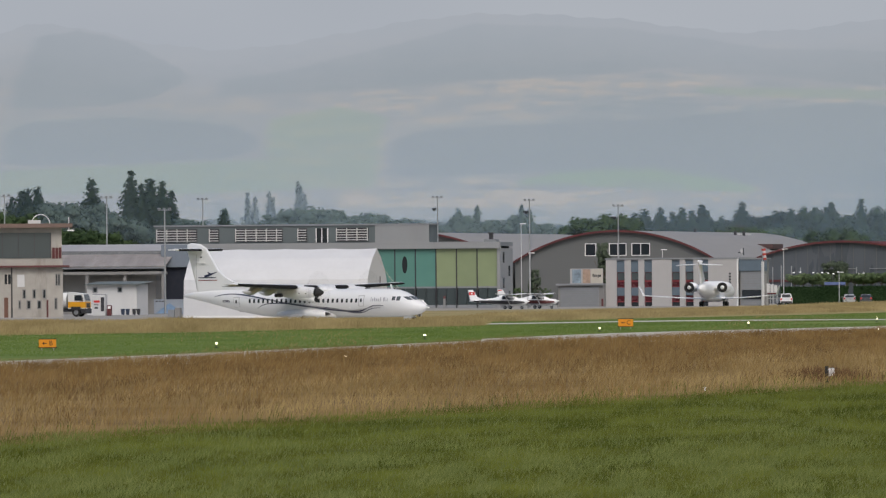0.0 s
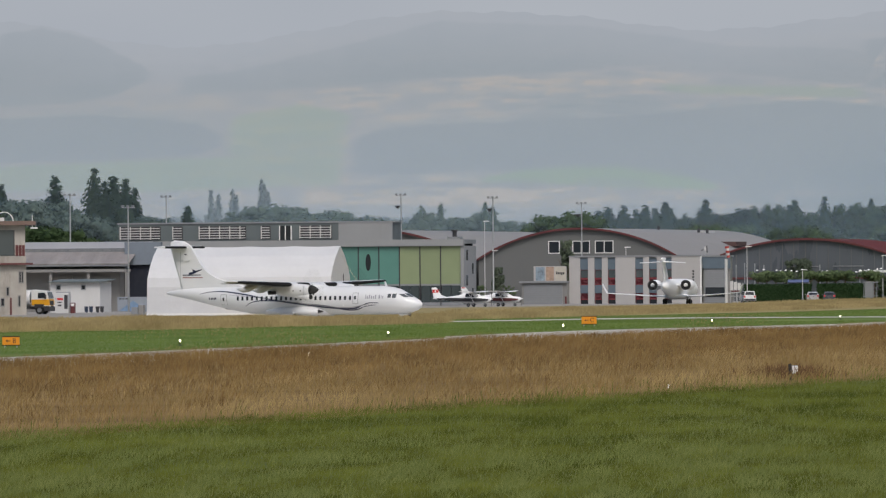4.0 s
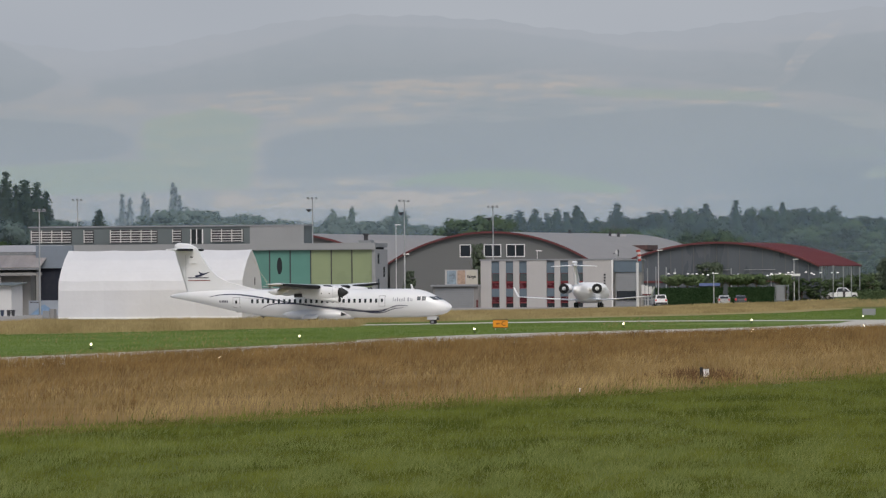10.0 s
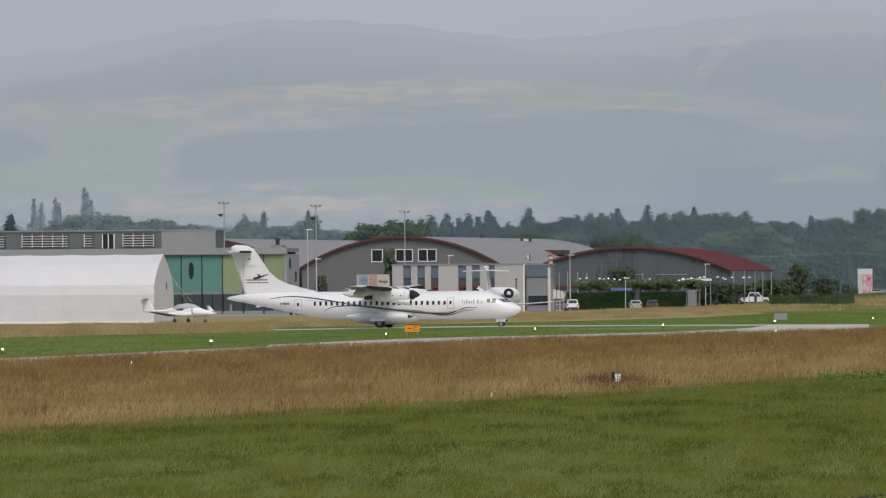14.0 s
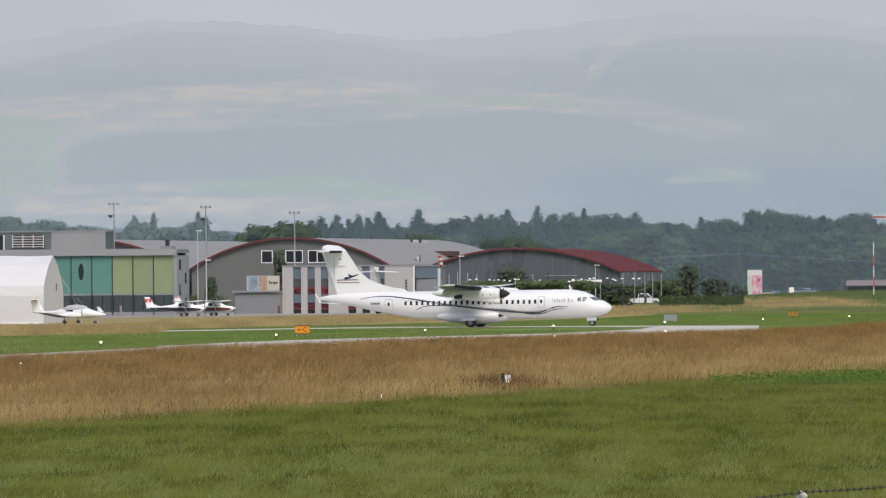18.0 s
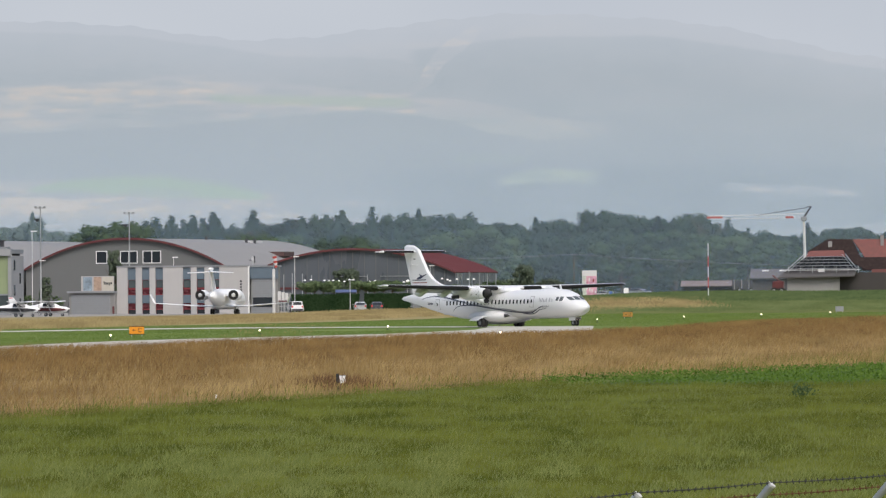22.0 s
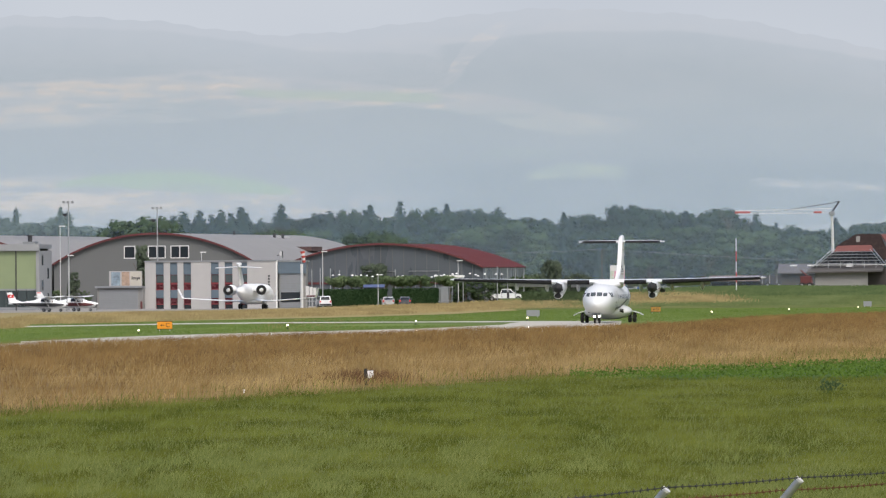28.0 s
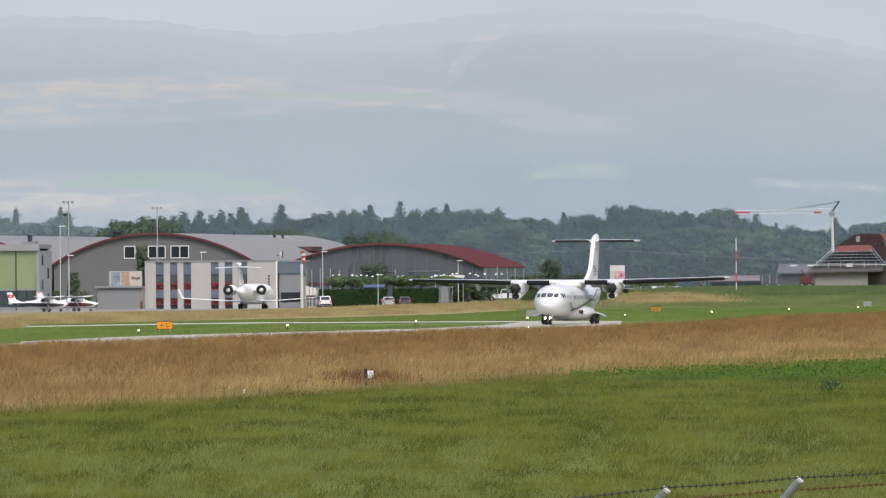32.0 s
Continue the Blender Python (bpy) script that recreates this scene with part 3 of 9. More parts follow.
def hills():
    xs = np.r_[np.linspace(-1500, -465, 30), np.linspace(-460, 330, 1000), np.linspace(336, 1500, 30)]
    ks = np.linspace(0, 1, 190)
    X, K = np.meshgrid(xs, ks)
    crest = np.interp(X, [-1500, -520, -438, -400, -340, -225, -139, -87, -53, 48, 148, 223, 292, 500, 1500], [110, 128, 138, 124, 116, 137, 133, 123, 126, 139, 133, 115, 107, 125, 110])
    for i in range(30):
        crest = (crest + np.roll(crest, 6, 1) + np.roll(crest, -6, 1)) / 3
    crest = crest + 0.5 * np.sin(X / 6.0) + 0.35 * np.sin(X / 2.3 + 1)
    Zs = 3 + K * crest
    Y = HILL_Y + 350 * K
    n1, n2, n3 = soft_noise(X, Zs, 3), soft_noise(X, Zs, 4), soft_noise(X * 5, Zs * 4, 5, 4)

    def bands(areas, soft, ragged):
        out = np.zeros_like(X)
        for bx, top, low, wt in areas:
            x = X + 5 * ragged * n1
            z = Zs + 0.9 * ragged * n2 + 0.5 * n3 * ragged
            t, b = np.interp(x, bx, top), np.interp(x, bx, low)
            inside = smooth_step(-soft, soft, t - z) * smooth_step(-soft, soft, z - b) * smooth_step(bx[0] - 5, bx[0] + 4, x) * smooth_step(bx[-1] + 5, bx[-1] - 4, x)
            out = np.maximum(out, wt * inside)
        return out
    wood, open_ = bands(WOODS, 1.1, 1.0), bands(FIELDS, 0.9, 0.9)
    plots = soft_noise(X * 3.4, Zs * 5.0, 9, 4)
    open_ = open_ * (0.4 + 0.75 * smooth_step(-0.15, 0.4, plots))
    wood = wood * (1 - 0.65 * np.clip(open_, 0, 1))
    # the slope's open parts are cut into long low plots between hedges
    rp = np.random.default_rng(21)
    quilt, hedges = np.zeros_like(X), np.zeros_like(X)
    for x0, x1, z0, z1, count in FARMLAND:
        for k in range(count):
            cx, cz = rp.uniform(x0, x1), rp.uniform(z0, z1)
            hw, hh, tilt = rp.uniform(4, 15), rp.uniform(0.6, 1.9), rp.normal(0, 0.06)
            dx, dz = X - cx + 1.5 * n3, Zs - cz - tilt * (X - cx) + 0.35 * n1
            quilt += rp.uniform(-0.5, 1.0) * smooth_step(hw + 1.2, hw - 1.2, np.abs(dx)) * smooth_step(hh + 0.5, hh - 0.5, np.abs(dz))
            if k % 2:
                hedges = np.maximum(hedges, rp.uniform(0.3, 0.9) * smooth_step(hw * 0.8 + 1, hw * 0.8 - 1, np.abs(dx)) * smooth_step(0.9, 0.4, np.abs(dz + hh)))
    quilt = np.clip(quilt, -0.8, 1.1)
    # scattered pale farmsteads low on the slope
    specks = np.zeros_like(X)
    rs = np.random.default_rng(12)
    for k in range(130):
        hx, hz = rs.uniform(-370, -40), 31 + 15 * rs.uniform(0, 1) ** 1.6
        specks = np.maximum(specks, rs.uniform(0.3, 1.0) * smooth_step(1.1, 0.7, np.abs(X - hx) / rs.uniform(1.2, 3.4)) * smooth_step(1.1, 0.7, np.abs(Zs - hz) / rs.uniform(0.5, 1.0)))
    cover = 0.5 + (0.27 * quilt - 0.22 * hedges) * (1 - 0.8 * wood) - 0.34 * wood + 0.27 * open_ * (1 - 0.5 * wood) + 0.4 * specks + 0.06 * n1 + 0.11 * n3 * (1 - 0.7 * wood) + (0.13 + 0.14 * smooth_step(62, 45, Zs) * smooth_step(-40, -80, X)) * plots * (1 - 0.75 * wood) - 0.03 * smooth_step(90, 130, Zs) - 0.3 * (1 - 0.6 * np.clip(open_, 0, 1)) * smooth_step(-60, 30, X) * smooth_step(74, 50, Zs) + 0.04 * smooth_step(60, 40, Zs)
    cover = np.clip(0.2 + 0.8 * cover, 0, 1)
    # painted haze: the slope's colour fades to sky tone near the crest
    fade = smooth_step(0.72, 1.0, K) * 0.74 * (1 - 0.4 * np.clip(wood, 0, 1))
    green = np.clip(0.9 * bands(GREENS, 1.2, 1.0) + 0.15 * n2 * smooth_step(110, 70, Zs), 0, 1) * (1 - 0.8 * wood)
    # the glowing hillside tones already hold the distance haze
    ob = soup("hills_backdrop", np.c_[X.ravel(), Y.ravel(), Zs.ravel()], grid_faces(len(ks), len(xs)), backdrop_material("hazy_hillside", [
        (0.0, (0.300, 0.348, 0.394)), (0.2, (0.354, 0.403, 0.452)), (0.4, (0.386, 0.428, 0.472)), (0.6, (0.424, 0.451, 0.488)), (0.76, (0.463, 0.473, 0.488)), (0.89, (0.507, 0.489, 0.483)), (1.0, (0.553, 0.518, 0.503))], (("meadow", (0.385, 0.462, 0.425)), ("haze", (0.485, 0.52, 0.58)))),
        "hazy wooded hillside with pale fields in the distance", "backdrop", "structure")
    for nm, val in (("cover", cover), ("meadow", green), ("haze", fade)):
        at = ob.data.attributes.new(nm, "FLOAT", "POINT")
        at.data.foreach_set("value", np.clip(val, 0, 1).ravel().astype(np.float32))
    ob.data.polygons.foreach_set("use_smooth", [True] * len(ob.data.polygons))


def grid_faces(rows, cols):
    i = (np.arange(rows - 1)[:, None] * cols + np.arange(cols - 1)[None]).ravel()
    return np.c_[i, i + 1, i + cols + 1, i + cols]


def cloud():
    """The low overcast that closes the view above the hills."""
    xs, zs = np.linspace(-2200, 2200, 160), np.linspace(-5, 700, 60)
    X, Z = np.meshgrid(xs, zs)
    ob = soup("cloud_backdrop", np.c_[X.ravel(), np.full(X.size, 4800.0), Z.ravel()], grid_faces(len(zs), len(xs)), backdrop_material("overcast_cloud", [
        (0.0, (0.46, 0.497, 0.56)), (1.0, (0.525, 0.558, 0.612))]), "pale grey overcast sky", "backdrop", "structure")
    c = 0.5 + 0.2 * np.sin(X / 170 + Z / 60) + 0.15 * np.sin(X / 61 - Z / 31 + 2) + 0.1 * np.sin(X / 27 + Z / 17)
    at = ob.data.attributes.new("cover", "FLOAT", "POINT")
    at.data.foreach_set("value", np.clip(c, 0, 1).ravel().astype(np.float32))
    ob.data.polygons.foreach_set("use_smooth", [True] * len(ob.data.polygons))


hills()
cloud()


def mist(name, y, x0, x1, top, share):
    """Added sheet standing for haze: it lets most light through and scatters the rest."""
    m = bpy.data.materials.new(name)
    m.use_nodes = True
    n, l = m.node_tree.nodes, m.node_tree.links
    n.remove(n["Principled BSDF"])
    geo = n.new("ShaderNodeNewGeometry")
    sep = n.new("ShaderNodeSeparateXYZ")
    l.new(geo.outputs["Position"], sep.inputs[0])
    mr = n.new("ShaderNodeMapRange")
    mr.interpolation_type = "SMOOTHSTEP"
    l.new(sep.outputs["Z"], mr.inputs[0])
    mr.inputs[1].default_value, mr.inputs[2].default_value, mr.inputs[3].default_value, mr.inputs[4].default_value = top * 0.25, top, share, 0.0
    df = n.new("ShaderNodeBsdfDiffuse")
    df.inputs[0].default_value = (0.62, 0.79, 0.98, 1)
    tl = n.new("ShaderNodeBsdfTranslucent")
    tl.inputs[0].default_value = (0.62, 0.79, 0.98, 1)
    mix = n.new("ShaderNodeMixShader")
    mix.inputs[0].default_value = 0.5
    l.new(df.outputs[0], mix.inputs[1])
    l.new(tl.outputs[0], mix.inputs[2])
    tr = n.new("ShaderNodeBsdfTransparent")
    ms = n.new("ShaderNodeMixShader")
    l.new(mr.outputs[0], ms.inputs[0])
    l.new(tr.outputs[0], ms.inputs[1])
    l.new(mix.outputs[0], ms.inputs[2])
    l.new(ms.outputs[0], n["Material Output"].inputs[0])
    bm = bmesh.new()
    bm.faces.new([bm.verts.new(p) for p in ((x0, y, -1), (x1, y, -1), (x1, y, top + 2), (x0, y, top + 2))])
    return tagged(part(name, bm, m), "thin translucent sheet added as haze before the woods", "mist", kind="structure")


# upright haze sheets added between the rows of trees
mist("haze_sheet_low", 1452.0, -320, 320, 40, 0.075)
mist("haze_sheet_near", 1720.0, -320, 320, 46, 0.128)
mist("haze_sheet_far", 2250.0, -420, 420, 60, 0.08)

# ---------------------------------------------------------------- hangars and houses
def arched(name, x, y, width, eave, crest, depth, roof, wall, label, trim=True):
    """A hangar with a segment-arched roof that overhangs its gable; its axis runs with the runway."""
    h = thing(name, pose(x, y, float(rise(x, y)), 0, 0, TURN), label, "hangar")
    n = 28
    R = ((width / 2) ** 2 + (crest - eave) ** 2) / (2 * (crest - eave))
    arc = []
    for i in range(n + 1):
        px = -width / 2 + width * i / n
        arc.append((px + width / 2, crest - R + math.sqrt(R * R - px * px)))
    bm = bmesh.new()
    prism(bm, [(0.15, -0.3)] + [(min(max(a, 0.15), width - 0.15), b - 0.12) for a, b in arc] + [(width - 0.15, -0.3)], 0.6, depth - 0.4)
    part("wall", bm, wall, h)
    bm = bmesh.new()
    loft(bm, [[(a, yy, b) for a, b in arc] + [(a, yy, b - 0.12) for a, b in arc[::-1]] for yy in (0.25, depth)])
    part("roof", bm, roof, h)
    if trim:
        bm = bmesh.new()
        loft(bm, [[(a, yy, b + 0.06) for a, b in arc] + [(a, yy, b - 0.24) for a, b in arc[::-1]] for yy in (0.0, 0.245)])
        part("verge_trim", bm, M_TRIM_RED, h, "dark red verge board")
    return h, arc


def window(parent, x, z, w, h, panes=2, frame_mat=None, y=0.6, glassm=None):
    """A framed window set on a wall facing -y."""
    fm, t = frame_mat or M_WHITE_PAINT, 0.11
    bm = bmesh.new()
    box(bm, x, x + w, y - 0.07, y + 0.05, z, z + t)
    box(bm, x, x + w, y - 0.07, y + 0.05, z + h - t, z + h)
    for i in range(panes + 1):
        px = x + (w - t) * i / panes
        box(bm, px, px + t, y - 0.07, y + 0.05, z + t, z + h - t)
    fr = part("window_frame", bm, fm, parent)
    for i in range(panes):
        px = x + t + (w - t) * i / panes
        part("pane", nb(px, px + (w - t) / panes - t, y - 0.02, y + 0.02, z + t, z + h - t), glassm or M_GLASS, fr)
    return fr


grey_hangar, arc = arched("grey_hangar", -57.0, 1335.5, 30.4, 6.4, 10.85, 98, M_ROOF_GREY, M_HANGAR_GREY, "grey arched hangar with pale sheet roof and red verge")
for wx, ww, k in ((10.6, 1.7, 1), (14.2, 2.6, 2), (17.55, 2.75, 2)):
    window(grey_hangar, wx, 7.15, ww, 1.85, k)
left_hangar, _ = arched("grey_hangar", -87.5, 1341.0, 30.4, 6.4, 10.85, 98, M_ROOF_GREY, M_HANGAR_GREY, "grey arched hangar mostly hidden behind the flat one")
red_hangar, _ = arched("red_roofed_hangar", -24.2, 1336.0, 30.6, 5.6, 9.1, 36, M_ROOF_RED, M_GLAZED, "dark glazed hangar with a red arched sheet roof")

for i in range(1, 18):
    px = 30.6 * i / 18
    pz = float(np.interp(px, [a for a, b in _], [b for a, b in _])) - 0.5
    part("mullion", nb(px - 0.04, px + 0.04, 0.5, 0.6, 0.0, pz), M_HANGAR_GREY, red_hangar)
for a, b in ((12.6, 17.4), (19.4, 24.0)):
    part("white_rail", nb(a, b, 0.44, 0.5, 5.0, 5.08), M_STEEL, red_hangar)
part("red_base_band", nb(0.3, 28.6, 0.42, 0.5, 3.2, 3.5), M_TRIM_RED, red_hangar)
for px, pd in ((18.0, 44), (20.5, 62), (21.0, 66)):
    part("roof_vent", nt((px, pd, 9.4), (px, pd, 11.25 - 0.1 * (px - 18)), 0.22), M_DARK, grey_hangar)
rl = part("rooflight", nb(19.0, 20.6, 66, 74, 10.2, 10.62), M_HUT, grey_hangar)
part("roof_gap", nb(25.2, 27.9, 54, 62, 8.2, 8.9), mat("dark_roof_gap", (0.075, 0.04, 0.038), 0.8), grey_hangar)


def striped_house():
    h = thing("striped_terminal", pose(-40.8, 1253.0, 0, 0, 0, TURN), "two-storey pale building with tall slate and dark red window strips", "building")
    W, T, D = 18.35, 6.45, 13.0
    strips = [(1.5, 2.62), (3.5, 4.56), (5.38, 6.45), (9.2, 10.32), (11.12, 12.24), (13.3, 14.3)]
    part("core", nb(0.1, W - 0.1, 0.55, D, -0.2, T - 0.25), M_CONC, h)
    x = 0.0
    for a, b in strips + [(W, W)]:
        part("wall_panel", nb(x, a, 0.0, 0.5, -0.2, T), M_PANEL_WHITE, h)
        x = b
    for a, b in strips:
        part("spandrel", nb(a, b, 0.2, 0.5, 4.72, T - 0.15), M_PANEL_BLUE, h, "slate blue spandrel panel")
        part("spandrel", nb(a, b, 0.2, 0.5, 1.5, 2.62), M_PANEL_BLUE, h, "slate blue spandrel panel")
        w = part("window", nb(a, b, 0.36, 0.5, 2.62, 4.72), M_RED, h, "dark red framed window")
        part("pane", nb(a + 0.07, b - 0.07, 0.3, 0.36, 3.62, 4.64), M_SKYGLASS, w)
        part("pane", nb(a + 0.07, b - 0.07, 0.3, 0.36, 2.74, 3.34), M_BLIND, w, "pane with a dark red blind")
        part("transom", nb(a, b, 0.24, 0.36, 3.4, 3.56), M_RED_BAND, w)
        part("transom", nb(a, b, 0.24, 0.36, 2.6, 2.7), M_RED_BAND, w)
        w = part("window", nb(a, b, 0.36, 0.5, -0.1, 1.5), M_RED, h, "dark red framed window")
        part("pane", nb(a + 0.07, b - 0.07, 0.3, 0.36, 0.75, 1.42), M_BLIND, w, "pane with a dark red blind")
        part("pane", nb(a + 0.07, b - 0.07, 0.3, 0.36, 0.02, 0.6), M_GLASS, w)
        part("transom", nb(a, b, 0.24, 0.36, 0.62, 0.72), M_RED_BAND, w)
        part("strip_cap", nb(a - 0.04, b + 0.04, 0.1, 0.5, T - 0.15, T), M_GREY_PAINT, h)
    part("parapet", nb(-0.1, W + 0.1, -0.08, D, T, T + 0.18), M_GREY_PAINT, h, "grey metal coping")
    # the lower bay with the roller shutter
    part("shutter_bay", nb(W + 0.15, W + 3.9, 0.9, 2.6, -0.2, T - 0.15), M_CONC, h)
    part("fascia", nb(W + 0.1, W + 4.0, 0.6, 0.88, T - 1.7, T - 0.1), M_PANEL_BLUE, h, "slate blue fascia panel")
    part("bay_parapet", nb(W + 0.1, W + 4.1, 0.5, 2.8, T - 0.1, T + 0.1), M_GREY_PAINT, h)
    for i in range(14):
        part("shutter_slat", nb(W + 0.35, W + 3.6, 0.74, 0.88, 0.1 + i * 0.33, 0.4 + i * 0.33), M_GREY_PAINT, h)
    part("door_window", nb(W + 0.5, W + 3.3, 0.68, 0.74, 0.9, 2.2), M_GLASS, h)
    part("corner_post", nb(W - 0.05, W + 0.12, -0.05, 0.3, -0.2, T + 0.1), M_WHITE_PAINT, h)
    for i in range(9):
        part("wall_vent", nb(W - 1.15, W - 0.9, -0.05, 0.0, 1.1 + i * 0.4, 1.35 + i * 0.4), M_DARK, h)
    # annex with a roller door, and the poster wall above it
    a = thing("garage_annex", pose(-47.35, 1252.5, 0, 0, 0, TURN), "low grey garage with a wide shutter door", "garage")
    part("body", nb(0, 6.35, 0.2, 8, -0.2, 2.95), M_CONC, a)
    part("roof_edge", nb(-0.25, 6.4, -0.25, 8.1, 2.95, 3.2), M_GREY_PAINT, a, "dark grey roof edge")
    for i in range(9):
        part("shutter_slat", nb(0.3, 5.7, 0.08, 0.2, 0.05 + i * 0.3, 0.32 + i * 0.3), M_GREY_PAINT, a)
    part("notice", nb(6.05, 6.3, 0.1, 0.19, 0.1, 1.1), M_TRIM_RED, a)
    p = thing("advertising_board", pose(-45.7, 1253.2, 3.2, 0, 0, TURN), "wide printed advertising board in blue, orange and cream", "billboard")
    part("board", nb(0, 4.6, 0, 0.12, 0, 2.05), M_PANEL_WHITE, p)
    part("blue_print", nb(0.3, 1.55, -0.02, -0.004, 0.05, 1.95), mat("print_blue", (0.2, 0.26, 0.31), 0.5, vary=0.5, scale=1.3, fine=5), p)
    part("orange_print", nb(1.75, 2.85, -0.02, -0.004, 0.05, 1.95), mat("print_orange", (0.34, 0.24, 0.18), 0.5, vary=0.5, scale=1.6, fine=6), p)
    part("cream_print", nb(2.95, 4.5, -0.02, -0.004, 0.05, 1.95), mat("print_cream", (0.46, 0.43, 0.37), 0.5, vary=0.1), p)
    bars(p, [(3.15, 0.9, 0.16, 0.42), (3.38, 0.9, 0.2, 0.3), (3.64, 0.9, 0.16, 0.3), (3.86, 0.78, 0.16, 0.42), (4.08, 0.9, 0.24, 0.3)], M_DARK, pose(0, -0.024, 0))


striped_house()


def flat_hangar():
    h = thing("flat_roofed_hangar", pose(-101.5, 1240.0, 0, 0, 0, TURN), "large grey flat-roofed hangar with teal and olive sliding doors", "hangar")
    W, T, D = 48.0, 8.95, 7.5
    part("side_wall", nb(W - 0.45, W, 0.0, D, -0.2, T - 0.9), M_CLAD_LIGHT, h)
    part("fascia", nb(0, W, -0.25, 0.5, T - 0.9, T), M_CLAD_LIGHT, h, "pale grey fascia band")
    part("roof_slab", nb(0, W, 0.5, D, T - 0.6, T - 0.05), M_CLAD, h)
    part("rear_wall", nb(0, W - 0.45, D - 0.4, D, -0.2, T - 0.6), M_CLAD, h)
    part("west_wall", nb(0, 0.4, 0.5, D - 0.4, -0.2, T - 0.6), M_CLAD, h)
    part("hangar_floor", nb(0.4, W - 0.45, 0.5, D - 0.4, 0.02, 0.06), M_APRON, h)
    w = 2.85
    x = W - 0.45
    for i in range(12):
        d = part("sliding_door", nb(x - w + 0.12, x, 0.2, 0.35, 2.95, T - 0.95), M_OLIVE if i < 3 else M_TEAL, h)
        part("mullion", nb(x - w - 0.02, x - w + 0.12, 0.12, 0.38, -0.1, T - 0.95), M_DARK, h)
        for k in range(2):
            part("lower_pane", nb(x - w + 0.22 + k * 1.3, x - w + 1.44 + k * 1.3, 0.26, 0.32, 0.45, 2.7), M_WINDOW, d)
        part("door_rail", nb(x - w + 0.12, x, 0.22, 0.36, 2.72, 2.95), M_GREY_PAINT, d)
        part("door_foot", nb(x - w + 0.12, x, 0.22, 0.36, 0.06, 0.45), M_GREY_PAINT, d)
        if i == 4:
            bm = bmesh.new()
            bmesh.ops.create_cone(bm, cap_ends=True, segments=20, radius1=1.0, radius2=1.0, depth=0.08, matrix=pose(x - w * 0.5, 0.16, 5.9, 90) @ Matrix.Diagonal((0.36, 1.15, 1, 1)))
            part("round_window", bm, M_GLASS, d)
        x -= w
    for i, z in enumerate((6.8, 5.0, 3.4, 1.6)):
        part("slit_window", nb(W - 0.02, W + 0.05, 1.5 + (i % 2) * 3.4, 2.3 + (i % 2) * 3.4, z - 0.7, z + 0.7), M_GLASS, h)
    # the set-back upper storey with louvred windows
    x0, x1 = -0.6, 37.7
    part("upper_storey", nb(x0, x1, 2.0, 6.8, T - 0.05, 11.3), M_CLAD_DARK, h)
    part("upper_coping", nb(x0 - 0.2, x1 + 0.2, 1.85, 6.95, 11.3, 11.5), M_GREY_PAINT, h)
    part("upper_wall_east", nb(30.2, x1, 1.9, 2.0, T - 0.05, 11.3), M_CLAD_LIGHT, h)
    for a, b in ((-0.4, 5.3), (7.0, 8.4), (10.7, 17.3), (19.4, 20.7), (24.8, 29.3)):
        fr = part("louvre_frame", nb(a, b, 1.86, 1.98, 9.2, 10.95), M_DARK, h)
        for k in range(5):
            part("louvre_slat", nb(a + 0.1, b - 0.1, 1.74, 1.86, 9.3 + k * 0.34, 9.4 + k * 0.34), M_LOUVRE, fr)
        c = a
        while c < b:
            part("louvre_post", nb(c, c + 0.1, 1.72, 1.86, 9.2, 10.95), M_LOUVRE, fr)
            c += 1.43
    part("door_panel", nb(22.0, 23.6, 1.84, 1.98, 9.0, 10.95), M_GLASS, h)
    for k in (22.0, 22.8, 23.6):
        part("door_jamb", nb(k - 0.06, k + 0.06, 1.8, 1.99, 9.0, 10.95), M_WHITE_PAINT, h)
    part("west_wing", nb(-8.5, 0.0, 2.0, D, -0.2, T - 0.2), M_CLAD, h)
    part("west_fascia", nb(-8.6, 0.0, 1.8, 2.0, T - 1.0, T), M_CLAD_LIGHT, h)
    ch = part("chimney", nb(W - 3.2, W - 1.5, 4, 6, T - 0.05, T + 0.35), M_CLAD, h)
    part("chimney_pipe", nt((W - 2.4, 5, T + 0.3), (W - 2.4, 5, T + 1.1), 0.3), M_DARK, ch)
    part("chimney_cap", nt((W - 2.4, 5, T + 1.1), (W - 2.4, 5, T + 1.25), 0.5), M_DARK, ch)


flat_hangar()


